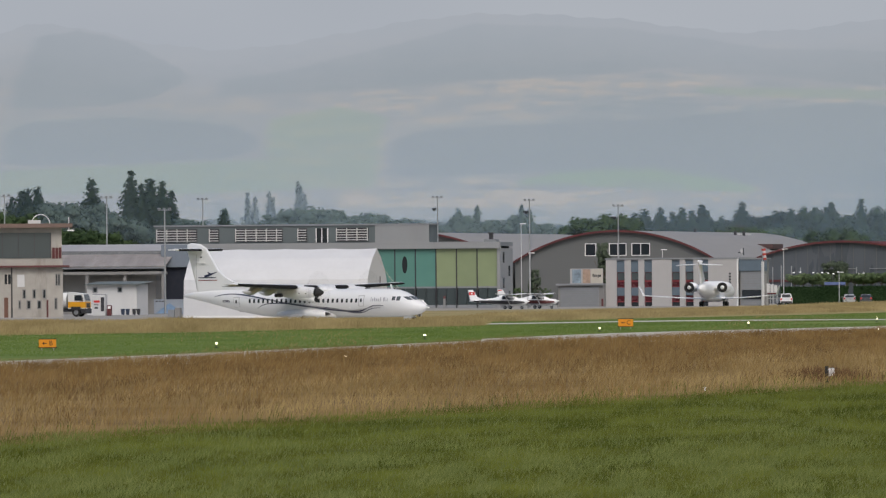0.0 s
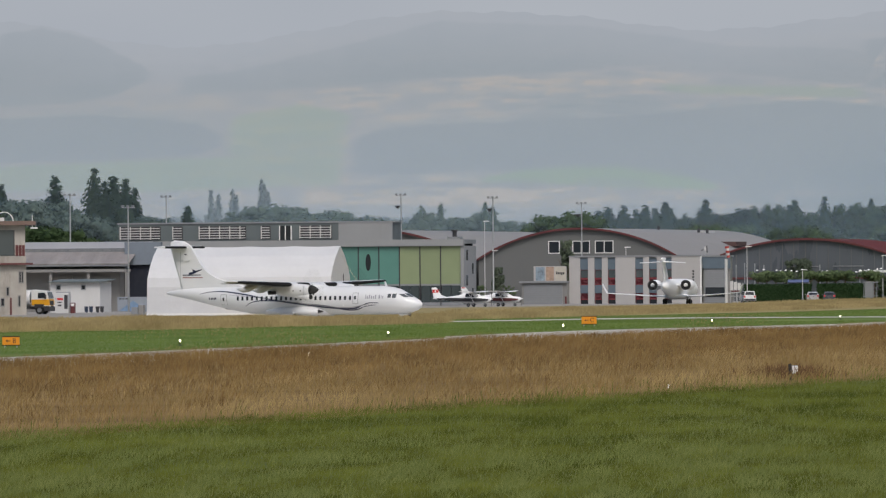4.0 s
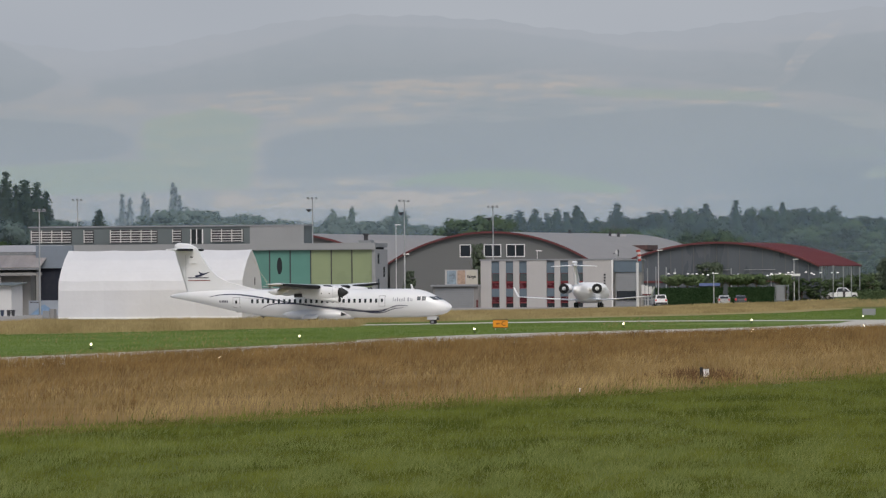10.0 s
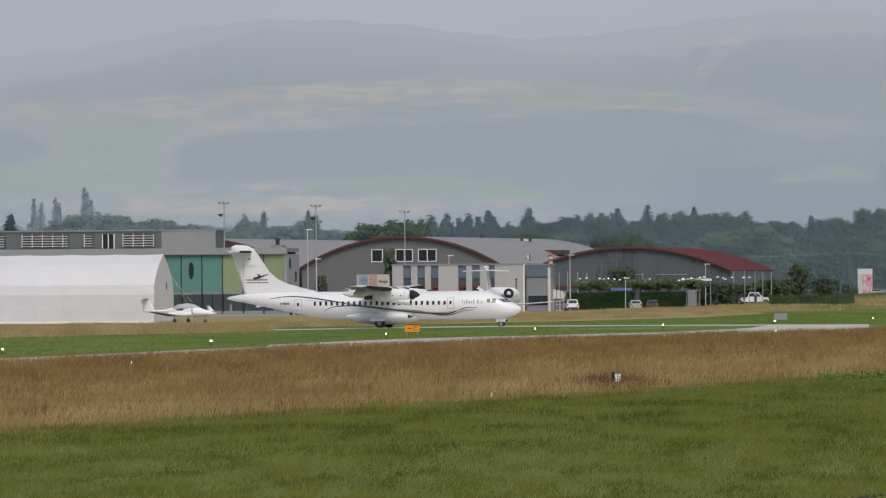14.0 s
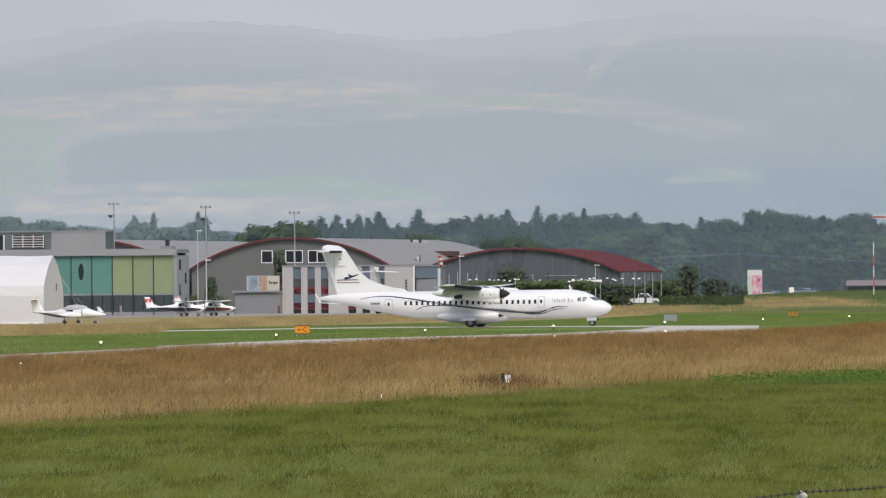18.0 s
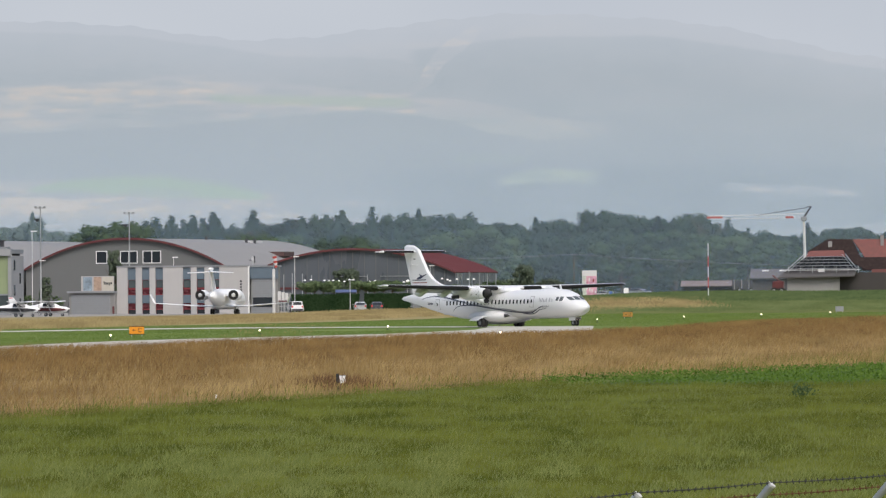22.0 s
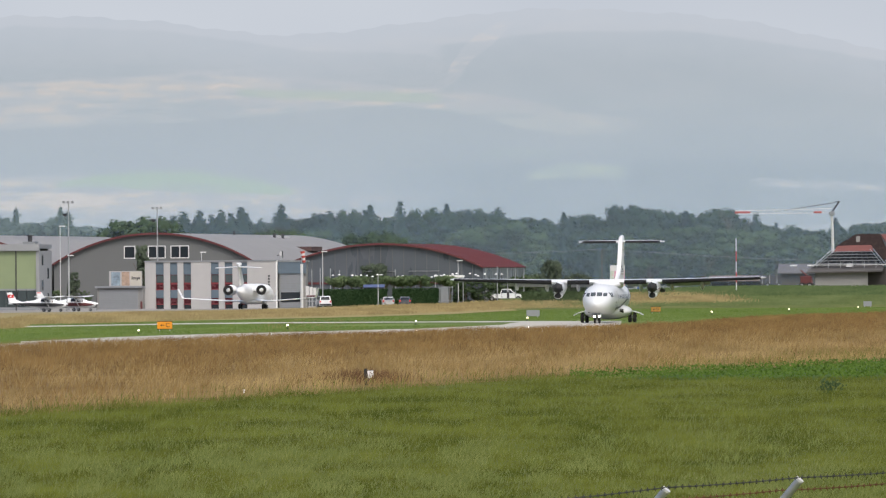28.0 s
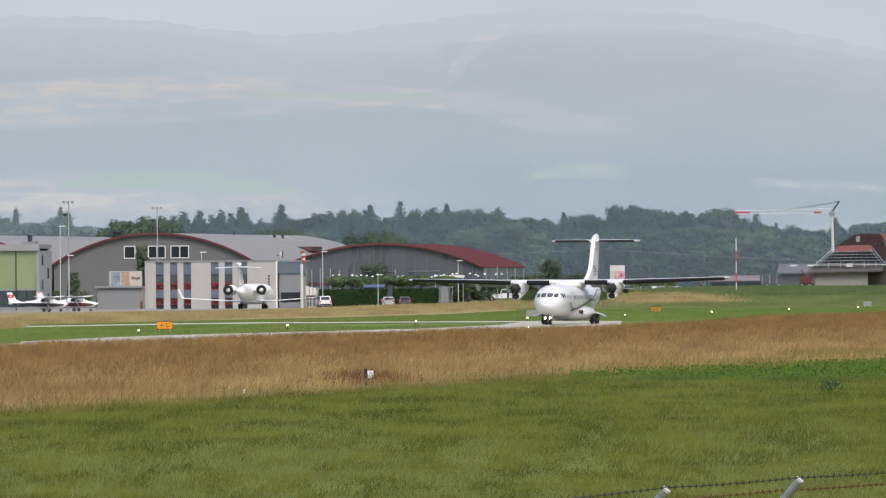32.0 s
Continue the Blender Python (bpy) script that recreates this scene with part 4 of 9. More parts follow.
def tent():
    h = thing("fabric_hangar", pose(-76.2, 966.5, 0, 0, 0, TURN), "white fabric tent hangar with drooping seams and rope guys", "tent")
    L, D, E, T = 20.0, 9.0, 4.05, 7.25
    prof = [(0.0, -0.1), (0.0, 1.5), (0.05, 3.0), (0.3, E), (1.2, 5.1), (2.6, 6.25), (4.1, 7.05), (4.5, T), (4.9, 7.05), (6.4, 6.25), (7.8, 5.1), (8.7, E), (8.95, 3.0), (9.0, 1.5), (9.0, -0.1)]
    bm = bmesh.new()
    rings = []
    n = 16
    for i in range(n + 1):
        sag = -0.06 * math.sin(math.pi * (i % 4) / 4)
        rings.append([(L * i / n, y + (sag if y < 4 else -sag), z + (sag * 1.2 if z > 3 else 0)) for y, z in prof])
    loft(bm, rings)
    part("cover", bm, M_TENT, h, smooth=False)
    for i in range(0, n + 1, 4):
        part("seam_tube", nt((L * i / n, 0.28, E - 0.02), (L * i / n, 0.0, 0.0), 0.035), M_TENT, h)
    part("skirt", nb(-0.02, L + 0.02, -0.12, 0.0, 0.0, 0.22), M_WHITE_PAINT, h)
    for y0, x1, y1 in ((5.0, 3.2, 6.5), (7.4, 4.0, 8.0)):
        part("guy_rope", nt((L, y0, 6.3 if y0 < 6 else 5.0), (L + x1, y1, 0.02), 0.014, n=5), M_TAN_ROPE, h)
    bm = bmesh.new()
    box(bm, L + 0.005, L + 0.03, 5.6, 5.9, 3.5, 4.3)
    part("vent_slit", bm, M_DARK, h)


M_TAN_ROPE = mat("rope", (0.5, 0.46, 0.36), 0.8)
tent()

# ---------------------------------------------------------------- aircraft
def hull_ring(x, hw, zb, zt, n=28, p=2.15):
    """A rounded cross-section of a fuselage at x."""
    out = []
    zc, hh = (zb + zt) / 2, (zt - zb) / 2
    for i in range(n):
        a = 2 * math.pi * i / n
        c, s = math.cos(a), math.sin(a)
        out.append((x, hw * math.copysign(abs(c) ** (2 / p), c), zc + hh * math.copysign(abs(s) ** (2 / p), s)))
    return out


def hull(sections, n=28):
    return loft(bmesh.new(), [hull_ring(*s, n=n) for s in sections])


def hull_width(sections, x, z, p=2.15):
    """Half the width of the fuselage at x and height z."""
    ss = sorted(sections)
    xs = [s[0] for s in ss]
    hw, zb, zt = (float(np.interp(x, xs, [s[k] for s in ss])) for k in (1, 2, 3))
    k = min(abs((z - (zb + zt) / 2) / ((zt - zb) / 2)), 0.999)
    return hw * (1 - k ** p) ** (1 / p)


def foil(le, chord, y, z, thick, n=7):
    """A wing section at span y: leading edge at x = le."""
    up, lo = [], []
    for i in range(n + 1):
        k = (i / n) ** 1.6
        t = thick * chord * 2.6 * (0.2969 * math.sqrt(k) - 0.126 * k - 0.3516 * k ** 2 + 0.2843 * k ** 3 - 0.1036 * k ** 4) / 0.52
        up.append((le - chord * k, y, z + t * 0.6))
        lo.append((le - chord * k, y, z - t * 0.4))
    return up + lo[-2:0:-1]


def wing(stations, mirror=True):
    """A wing from stations (leading edge, chord, y, z, thickness), out to one side and, if mirrored, to the other."""
    st = list(stations)
    if mirror:
        st = [(a, b, -c, d, e) for a, b, c, d, e in st[::-1] if c > 0] + st
    return loft(bmesh.new(), [foil(*s) for s in st])


def plate(outline, half, inset=0.88):
    """A thin upright surface (a fin) with sharpened edges: outline in x and z."""
    cx, cz = sum(p[0] for p in outline) / len(outline), sum(p[1] for p in outline) / len(outline)
    mid = [(cx + (x - cx) * inset, cz + (z - cz) * inset) for x, z in outline]
    return loft(bmesh.new(), [[(x, -half, z) for x, z in mid], [(x, 0, z) for x, z in outline], [(x, half, z) for x, z in mid]])


def ribbon(sections, pts, width, side, lift=0.012):
    """A painted band that follows the fuselage's side through points (x, z)."""
    bm = bmesh.new()
    dense = []
    xs, zs = [p[0] for p in pts], [p[1] for p in pts]
    t = np.linspace(0, 1, len(pts))
    for k in np.linspace(0, 1, 6 * len(pts)):
        # a gentle curve through the points
        i = min(int(k * (len(pts) - 1)), len(pts) - 2)
        f = k * (len(pts) - 1) - i
        g = lambda v: 0.5 * ((2 * v[i]) + (v[i + 1] - v[max(i - 1, 0)]) * f + (2 * v[max(i - 1, 0)] - 5 * v[i] + 4 * v[i + 1] - v[min(i + 2, len(v) - 1)]) * f * f + (3 * v[i] - v[max(i - 1, 0)] - 3 * v[i + 1] + v[min(i + 2, len(v) - 1)]) * f ** 3)
        dense.append((g(xs), g(zs)))
    rows = []
    for j, (x, z) in enumerate(dense):
        w = width * (0.35 + 0.65 * min(1, 4 * min(j, len(dense) - 1 - j) / len(dense)))
        cuts = 5 if width > 0.15 else 2
        rows.append([(x, side * (hull_width(sections, x, zz) + lift), zz) for zz in np.linspace(z - w / 2, z + w / 2, cuts)])
    for a, b in zip(rows, rows[1:]):
        for k in range(len(a) - 1):
            vs = [bm.verts.new(p) for p in (a[k], b[k], b[k + 1], a[k + 1])]
            bm.faces.new(vs if side < 0 else vs[::-1])
    bmesh.ops.remove_doubles(bm, verts=bm.verts, dist=0.0005)
    return bm


def side_patch(sections, x0, x1, z0, z1, side, lift=0.014, nx=1, nz=3):
    """A pane or panel lying on the fuselage's side."""
    bm = bmesh.new()
    g = [[bm.verts.new((x0 + (x1 - x0) * i / nx, side * (hull_width(sections, x0 + (x1 - x0) * i / nx, z0 + (z1 - z0) * k / nz) + lift), z0 + (z1 - z0) * k / nz)) for k in range(nz + 1)] for i in range(nx + 1)]
    for i in range(nx):
        for k in range(nz):
            f = (g[i][k], g[i + 1][k], g[i + 1][k + 1], g[i][k + 1])
            bm.faces.new(f if side < 0 else f[::-1])
    return bm


def nose_patch(sections, y0, y1, z0, z1, side, lift=0.02):
    """A windscreen pane lying on the nose, given by its span and heights."""
    def at(y, z):
        x = max(p[0] for p in sections)
        while x > 8.0:
            zb, zt = (float(np.interp(x, [p[0] for p in sections[::-1]], [p[k] for p in sections[::-1]])) for k in (2, 3))
            if zb < z < zt and hull_width(sections, x, z) >= y:
                break
            x -= 0.01
        return x + lift, side * y, z + lift
    bm = bmesh.new()
    g = [[bm.verts.new(at(y0 + (y1 - y0) * i / 3, z0 + (z1 - z0) * k / 3)) for k in range(4)] for i in range(4)]
    for i in range(3):
        for k in range(3):
            f = (g[i][k], g[i + 1][k], g[i + 1][k + 1], g[i][k + 1])
            bm.faces.new(f if side > 0 else f[::-1])
    return bm


def wheel(parent, x, y, r, w, up=0.0):
    """A wheel that turns about its axle: tyre and rim."""
    bm = bmesh.new()
    prof = [(r * 0.55, -w / 2), (r * 0.9, -w / 2), (r, -w * 0.28), (r, w * 0.28), (r * 0.9, w / 2), (r * 0.55, w / 2)]
    loft(bm, [[(rr * math.cos(a), yy, rr * math.sin(a)) for rr, yy in prof] for a in [2 * math.pi * i / 20 for i in range(21)]], caps=False)
    ob = part("wheel", bm, M_BLACK, parent, "black rubber tyre on a grey rim", at=pose(x, y, r + up))
    bm = bmesh.new()
    tube(bm, (0, -w * 0.38, 0), (0, w * 0.38, 0), r * 0.56, n=16)
    for i in range(5):
        a = 2 * math.pi * i / 5
        tube(bm, (r * 0.34 * math.cos(a), -w * 0.44, r * 0.34 * math.sin(a)), (r * 0.34 * math.cos(a), w * 0.44, r * 0.34 * math.sin(a)), r * 0.07, n=6)
    part("rim", bm, M_GREY_PAINT, ob)
    return ob


def spinning_disc():
    m = bpy.data.materials.new("spinning_blades")
    m.use_nodes = True
    n, l = m.node_tree.nodes, m.node_tree.links
    b = n["Principled BSDF"]
    b.inputs["Base Color"].default_value = (0.03, 0.03, 0.032, 1)
    b.inputs["Roughness"].default_value = 0.6
    tr = n.new("ShaderNodeBsdfTransparent")
    ms = n.new("ShaderNodeMixShader")
    ms.inputs[0].default_value = 0.02
    l.new(tr.outputs[0], ms.inputs[1])
    l.new(b.outputs[0], ms.inputs[2])
    l.new(ms.outputs[0], n["Material Output"].inputs[0])
    return m


M_BLUR = spinning_disc()
M_SEAM = mat("door_seam_grey", (0.34, 0.34, 0.35), 0.5, vary=0.05, bump=0)
M_LETTER = mat("livery_letter_grey", (0.3, 0.31, 0.34), 0.4, vary=0.05, bump=0)
# dark grey that paints the shade below the wings
M_UNDERWING_SHADE = mat("underwing_shade_grey", (0.13, 0.135, 0.14), 0.5, vary=0.1)
# darker copy of the aircraft white, with shade put into the colour
M_WHITE_SHADE = mat("aircraft_white_shaded", (0.36, 0.37, 0.38), 0.45, vary=0.06, bump=0.0)
SIT = 0.15      # how far the airliner stands down on its wheels
ATR_HULL = [(12.55, 0.03, 1.72, 1.80), (12.4, 0.32, 1.48, 2.02), (12.05, 0.64, 1.23, 2.25), (11.5, 0.94, 1.05, 2.54), (10.95, 1.12, 0.96, 2.83), (10.3, 1.26, 0.9, 3.14), (9.5, 1.34, 0.86, 3.36), (8.5, 1.41, 0.85, 3.45), (5, 1.43, 0.85, 3.45), (0, 1.43, 0.85, 3.45), (-3.5, 1.42, 0.86, 3.45), (-5.5, 1.36, 1.02, 3.45), (-7.5, 1.22, 1.35, 3.44), (-9.5, 0.97, 1.75, 3.42), (-11.5, 0.66, 2.2, 3.36), (-13.2, 0.38, 2.54, 3.24), (-14.3, 0.16, 2.74, 3.06), (-14.6, 0.03, 2.86, 2.92)]


def build_airliner():
    t = thing("turboprop_airliner", pose(-54, 836, 0.06), "white twin-engined turboprop airliner with swooping thin navy stripes", "airliner")
    fu = part("fuselage", hull(ATR_HULL, 36), M_WHITE, t, smooth=True)
    # belly sponsons that house the main wheels
    part("belly_fairing", hull([(3.5, 0.05, 1.1, 1.3), (3.0, 1.0, 0.72, 1.5), (2.0, 1.75, 0.5, 1.68), (0.5, 2.05, 0.42, 1.78), (-1.0, 1.95, 0.44, 1.78), (-2.3, 1.6, 0.62, 1.68), (-3.3, 1.1, 0.9, 1.5), (-3.8, 0.5, 1.05, 1.3)], 24), M_WHITE, t, smooth=True)
    for s in (-1, 1):
        part("intake", loft(bmesh.new(), [[(2.95, s * y, 1.17), (2.45, s * y, 1.0), (2.45, s * y, 1.34)] for y in (1.22, 1.52)]), M_DARK, t)
    # wing, with black de-icing boots along the leading edge
    st = [(1.55, 2.6, 0, 3.62, 0.32), (1.55, 2.6, 4.9, 3.64, 0.32), (1.05, 1.62, 13.3, 3.9, 0.26), (0.85, 1.1, 13.52, 3.93, 0.16)]
    w = part("wing", wing(st), M_WHITE, t, smooth=False)
    for s in (-1, 1):
        for (y0, y1) in ((1.5, 3.4), (4.75, 13.2)):
            bm = bmesh.new()
            def le(y, st=st):
                return np.interp(y, [0, 4.9, 13.3], [1.55, 1.55, 1.05]), np.interp(y, [0, 4.9, 13.3], [3.62, 3.64, 3.9]), np.interp(y, [0, 4.9, 13.3], [0.27, 0.27, 0.15])
            loft(bm, [[(le(y)[0] - dx, s * y, le(y)[1] + dz * le(y)[2]) for dx, dz in ((0.2, 0.68), (0.08, 0.6), (-0.09, 0.3), (-0.09, -0.32), (0.1, -0.62), (0.34, -0.74), (0.3, -0.4), (0.15, 0.0), (0.2, 0.4))] for y in (y0, y1)])
            part("de_icing_boot", bm, M_DEICE, w, "black rubber de-icing boot")
        part("flap", loft(bmesh.new(), [[(-0.75, s * y, 3.54), (-1.65, s * y, 3.2), (-1.68, s * y, 3.24), (-0.75, s * y, 3.66)] for y in (1.55, 3.35)]), M_WHITE_SHADE, w)
        part("flap", loft(bmesh.new(), [[(-0.7, s * y, 3.55 + d), (-1.55 + 5 * d, s * y, 3.22 + d), (-1.58 + 5 * d, s * y, 3.26 + d), (-0.7, s * y, 3.66 + d)] for y, d in ((4.9, 0.0), (8.7, 0.09))]), M_WHITE_SHADE, w)
        part("aileron", nb(-0.98, -0.45, s * 8.8, s * 12.9, 3.7, 3.78), M_WHITE_SHADE, w)
        for y, z in ((2.7, 0.0), (5.4, 0.02), (8.0, 0.1)):
            part("flap_fairing", hull([(0.1, 0.03, 3.4 + z, 3.46 + z), (-0.4, 0.1, 3.14 + z, 3.5 + z), (-0.95, 0.15, 2.87 + z, 3.5 + z), (-1.45, 0.14, 2.82 + z, 3.42 + z), (-1.9, 0.09, 2.95 + z, 3.3 + z), (-2.25, 0.02, 3.12 + z, 3.18 + z)], 12), M_WHITE, w, smooth=True, at=pose(0, s * y, 0))
        # thin dark panel added under the white wing as its shade
        bm = loft(bmesh.new(), [[(1.0, s * 4.8, 3.43), (-0.85, s * 4.8, 3.46), (-0.85, s * 4.8, 3.5), (1.0, s * 4.8, 3.5)], [(0.8, s * 12.9, 3.78), (-0.3, s * 12.9, 3.8), (-0.3, s * 12.9, 3.84), (0.8, s * 12.9, 3.84)]])
        part("underwing_shade", bm, M_UNDERWING_SHADE, w, "grey panel added for the shade under the wing")
        part("tip_light", nb(0.3, 0.75, s * 13.45, s * 13.58, 3.9, 3.97), M_WHITE_PAINT, w)
    part("wing_root_fairing", hull([(2.6, 0.4, 3.25, 3.5), (1.6, 1.15, 3.0, 3.78), (0, 1.35, 2.9, 3.86), (-1.6, 1.1, 3.0, 3.74), (-2.8, 0.4, 3.3, 3.5)], 20), M_WHITE, t, smooth=True)
    propellers = []
    for s in (-1, 1):
        e = part("engine_nacelle", hull([(3.2, 0.33, 2.72, 3.48), (2.9, 0.44, 2.54, 3.62), (2.0, 0.49, 2.44, 3.7), (0.6, 0.49, 2.52, 3.74), (-0.8, 0.42, 2.85, 3.64), (-2.2, 0.2, 3.3, 3.55), (-2.6, 0.05, 3.42, 3.5)], 20), M_WHITE, t, smooth=True, at=pose(0, s * 4.05, 0))
        part("air_intake", hull([(3.28, 0.24, 2.3, 2.66), (3.22, 0.29, 2.26, 2.72), (2.9, 0.3, 2.3, 2.75)], 14), M_BLACK, e, "black oval engine air intake")
        part("intake_cowl", hull([(3.2, 0.34, 2.2, 2.76), (2.6, 0.38, 2.25, 2.8), (1.6, 0.34, 2.4, 2.8), (0.6, 0.2, 2.6, 2.8)], 16), M_WHITE, e, smooth=True)
        for px in (2.35, 1.6):
            part("cowl_latch", nb(px, px + 0.1, s * 0.47, s * 0.5, 3.0, 3.12), M_DARK, e)
        part("cowl_seam", nb(2.72, 2.75, s * 0.44, s * 0.47, 2.7, 3.5), M_LIVERY_GREY, e)
        part("exhaust", nt((-0.2, s * 0.52, 2.9), (-0.9, s * 0.62, 2.88), 0.17, n=10), M_DARK, e)
        p = part("propeller", hull([(0.62, 0.02, -0.02, 0.02), (0.5, 0.14, -0.14, 0.14), (0.25, 0.29, -0.29, 0.29), (0.0, 0.39, -0.39, 0.39), (-0.25, 0.42, -0.42, 0.42)], 18), M_BLACK, t, "black spinner of a running propeller", smooth=True, at=pose(3.45, s * 4.05, 3.14))
        propellers.append(p)
        bm = bmesh.new()
        bmesh.ops.create_cone(bm, cap_ends=True, segments=40, radius1=1.96, radius2=1.96, depth=0.02, matrix=pose(0, 0, 0, 0, 90, 0))
        part("blade_disc", bm, M_BLUR, p, "blades blurred to a faint dark disc")
        for k in range(6):
            a = 2 * math.pi * (k + 0.3) / 6
            c, q = math.cos(a), math.sin(a)
            bm = loft(bmesh.new(), [[(dx, r * c - w_ * e * q, r * q + w_ * e * c) for dx, e in ((-0.05, -1), (0.02, -1), (0.05, 1), (-0.02, 1))] for r, w_ in ((0.3, 0.07), (0.44, 0.06), (0.5, 0.02))])
            part("blade_root", bm, M_BLACK, p)
    # tail
    fin = part("fin", plate([(-14.15, 7.12), (-14.12, 7.59), (-13.7, 7.77), (-12.6, 7.67), (-12.05, 7.37), (-11.4, 6.42), (-10.65, 5.28), (-9.85, 4.58), (-8.9, 4.12), (-7.6, 3.75), (-6.2, 3.42), (-6.2, 3.2), (-12.85, 3.0)], 0.17, 0.93), M_WHITE, t)
    for s in (-1, 1):
        part("rudder_seam", nb(-13.0, -12.95, s * 0.172, s * 0.185, 3.5, 6.7), M_LIVERY_GREY, fin)
        part("logo_line", nb(-12.75, -10.75, s * 0.172, s * 0.186, 4.52, 4.6), M_NAVY, fin)
        part("logo_line", nb(-12.75, -10.62, s * 0.172, s * 0.186, 4.28, 4.35), M_LIVERY_RED, fin)
        bm = bmesh.new()
        prism(bm, [(-12.0, 4.6), (-11.6, 4.66), (-10.7, 5.02), (-10.66, 5.1), (-11.3, 4.94), (-11.75, 5.12), (-11.6, 4.86), (-12.05, 4.78), (-12.1, 4.7)], s * 0.172, s * 0.188)
        part("logo_shape", bm, M_NAVY, fin)
        part("fin_vent", nb(-12.55, -12.3, s * 0.172, s * 0.186, 6.4, 6.5), M_DARK, fin)
        part("fin_hinge", nb(-13.1, -12.6, s * 0.172, s * 0.3, 5.95, 6.0), M_WHITE, fin)
        part("fin_hinge", nb(-12.4, -11.95, s * 0.172, s * 0.3, 5.9, 5.95), M_WHITE, fin)
    tp = part("tailplane", wing([(-12.2, 1.75, 0, 7.1, 0.3), (-12.6, 1.15, 3.4, 7.12, 0.36), (-12.75, 0.8, 3.58, 7.13, 0.3)]), M_WHITE, t)
    for s in (-1, 1):
        bm = bmesh.new()
        loft(bm, [[(x0 - dx, s * y, 7.1 + dz) for dx, dz in ((0.12, 0.12), (-0.06, 0.06), (-0.06, -0.05), (0.12, -0.09), (0.1, 0.0))] for x0, y in ((-12.22, 0.4), (-12.58, 3.4))])
        part("de_icing_boot", bm, M_DEICE, tp)
        part("elevator_horn", nb(-13.6, -12.9, s * 3.6, s * 3.72, 7.07, 7.19), M_WHITE, tp)
    # cockpit glazing
    for s in (-1, 1):
        for x0, x1, z0, z1 in ((10.1, 10.46, 2.36, 2.74), (9.66, 9.99, 2.38, 2.73)):
            part("cockpit_window", side_patch(ATR_HULL, x0, x1, z0, z1, s, nx=2), M_COCKPIT, fu)
        for y0, y1, z0, z1 in ((0.05, 0.49, 2.42, 2.74), (0.57, 0.88, 2.4, 2.7)):
            part("windscreen_pane", nose_patch(ATR_HULL, y0, y1, z0, z1, s), M_COCKPIT, fu)
    # cabin windows, doors, lettering and stripes
    for s in (-1, 1):
        for i in range(24):
            x = -6.15 + i * 0.52
            part("cabin_window", side_patch(ATR_HULL, x - 0.11, x + 0.11, 2.2, 2.56, s), M_GLASS, fu)
        for x0, x1, z0, z1 in ((-8.05, -7.42, 1.42, 2.72), (6.1, 6.62, 1.9, 2.8)):
            d = part("cabin_door", side_patch(ATR_HULL, x0 - 0.05, x1 + 0.05, z0 - 0.05, z1 + 0.05, s, 0.03, nx=2), M_SEAM, t)
            part("door_leaf", side_patch(ATR_HULL, x0, x1, z0, z1, s, 0.045, nx=2), M_WHITE, d)
            part("door_pane", side_patch(ATR_HULL, (x0 + x1) / 2 - 0.1, (x0 + x1) / 2 + 0.1, z1 - 0.55, z1 - 0.25, s, 0.055), M_GLASS, d)
        for x, w_, h_ in ((7.4, 0.07, 0.3), (7.57, 0.11, 0.2), (7.78, 0.12, 0.28), (8.0, 0.12, 0.2), (8.22, 0.1, 0.2), (8.42, 0.11, 0.28), (8.78, 0.14, 0.28), (9.04, 0.05, 0.24), (9.16, 0.08, 0.2)):
            part("letter_bar", side_patch(ATR_HULL, x, x + w_, 2.3, 2.3 + h_ * 1.25, s, 0.014), M_LETTER, fu)
        for x in (-9.45, -9.22, -9.05, -8.88, -8.71):
            part("registration_bar", side_patch(ATR_HULL, x, x + 0.12, 2.28, 2.48, s, 0.014), M_NAVY, fu)
        part("stripe", ribbon(ATR_HULL, [(-10.5, 2.8), (-9.4, 2.98), (-8.0, 3.03), (-6.0, 2.82), (-4.0, 2.5), (-1.5, 2.1), (1.0, 1.78), (3.5, 1.5), (5.3, 1.4), (6.3, 1.45), (7.0, 1.68), (7.8, 1.92), (8.8, 1.92)], 0.125, s), M_NAVY, fu, "thin navy stripe")
        part("stripe", ribbon(ATR_HULL, [(-7.2, 2.7), (-5.0, 2.55), (-2.5, 2.3), (0.0, 1.98), (2.5, 1.7), (4.5, 1.52), (5.6, 1.5), (6.6, 1.62), (7.6, 1.78), (8.6, 1.8)], 0.07, s), M_SEAM, fu, "thin grey stripe")
        part("stripe", ribbon(ATR_HULL, [(-5.3, 1.68), (-4.8, 1.95), (-4.0, 2.13), (-2.6, 2.16), (-1.0, 2.06), (1.2, 1.84), (3.6, 1.62), (5.2, 1.3), (6.4, 1.32), (7.4, 1.62), (8.4, 1.72)], 0.1, s), M_NAVY, fu, "thin navy stripe")
        part("side_lamp", side_patch(ATR_HULL, 5.05, 5.15, 1.66, 1.76, s, 0.02), M_LAMP_PALE, fu)
    part("antenna", plate([(8.7, 3.4), (8.95, 3.4), (8.75, 3.85), (8.6, 3.85)], 0.03), M_WHITE, fu)
    part("antenna", plate([(-3.2, 3.4), (-2.9, 3.4), (-3.2, 3.68), (-3.35, 3.68)], 0.03), M_WHITE, fu)
    # landing gear
    wheels = []
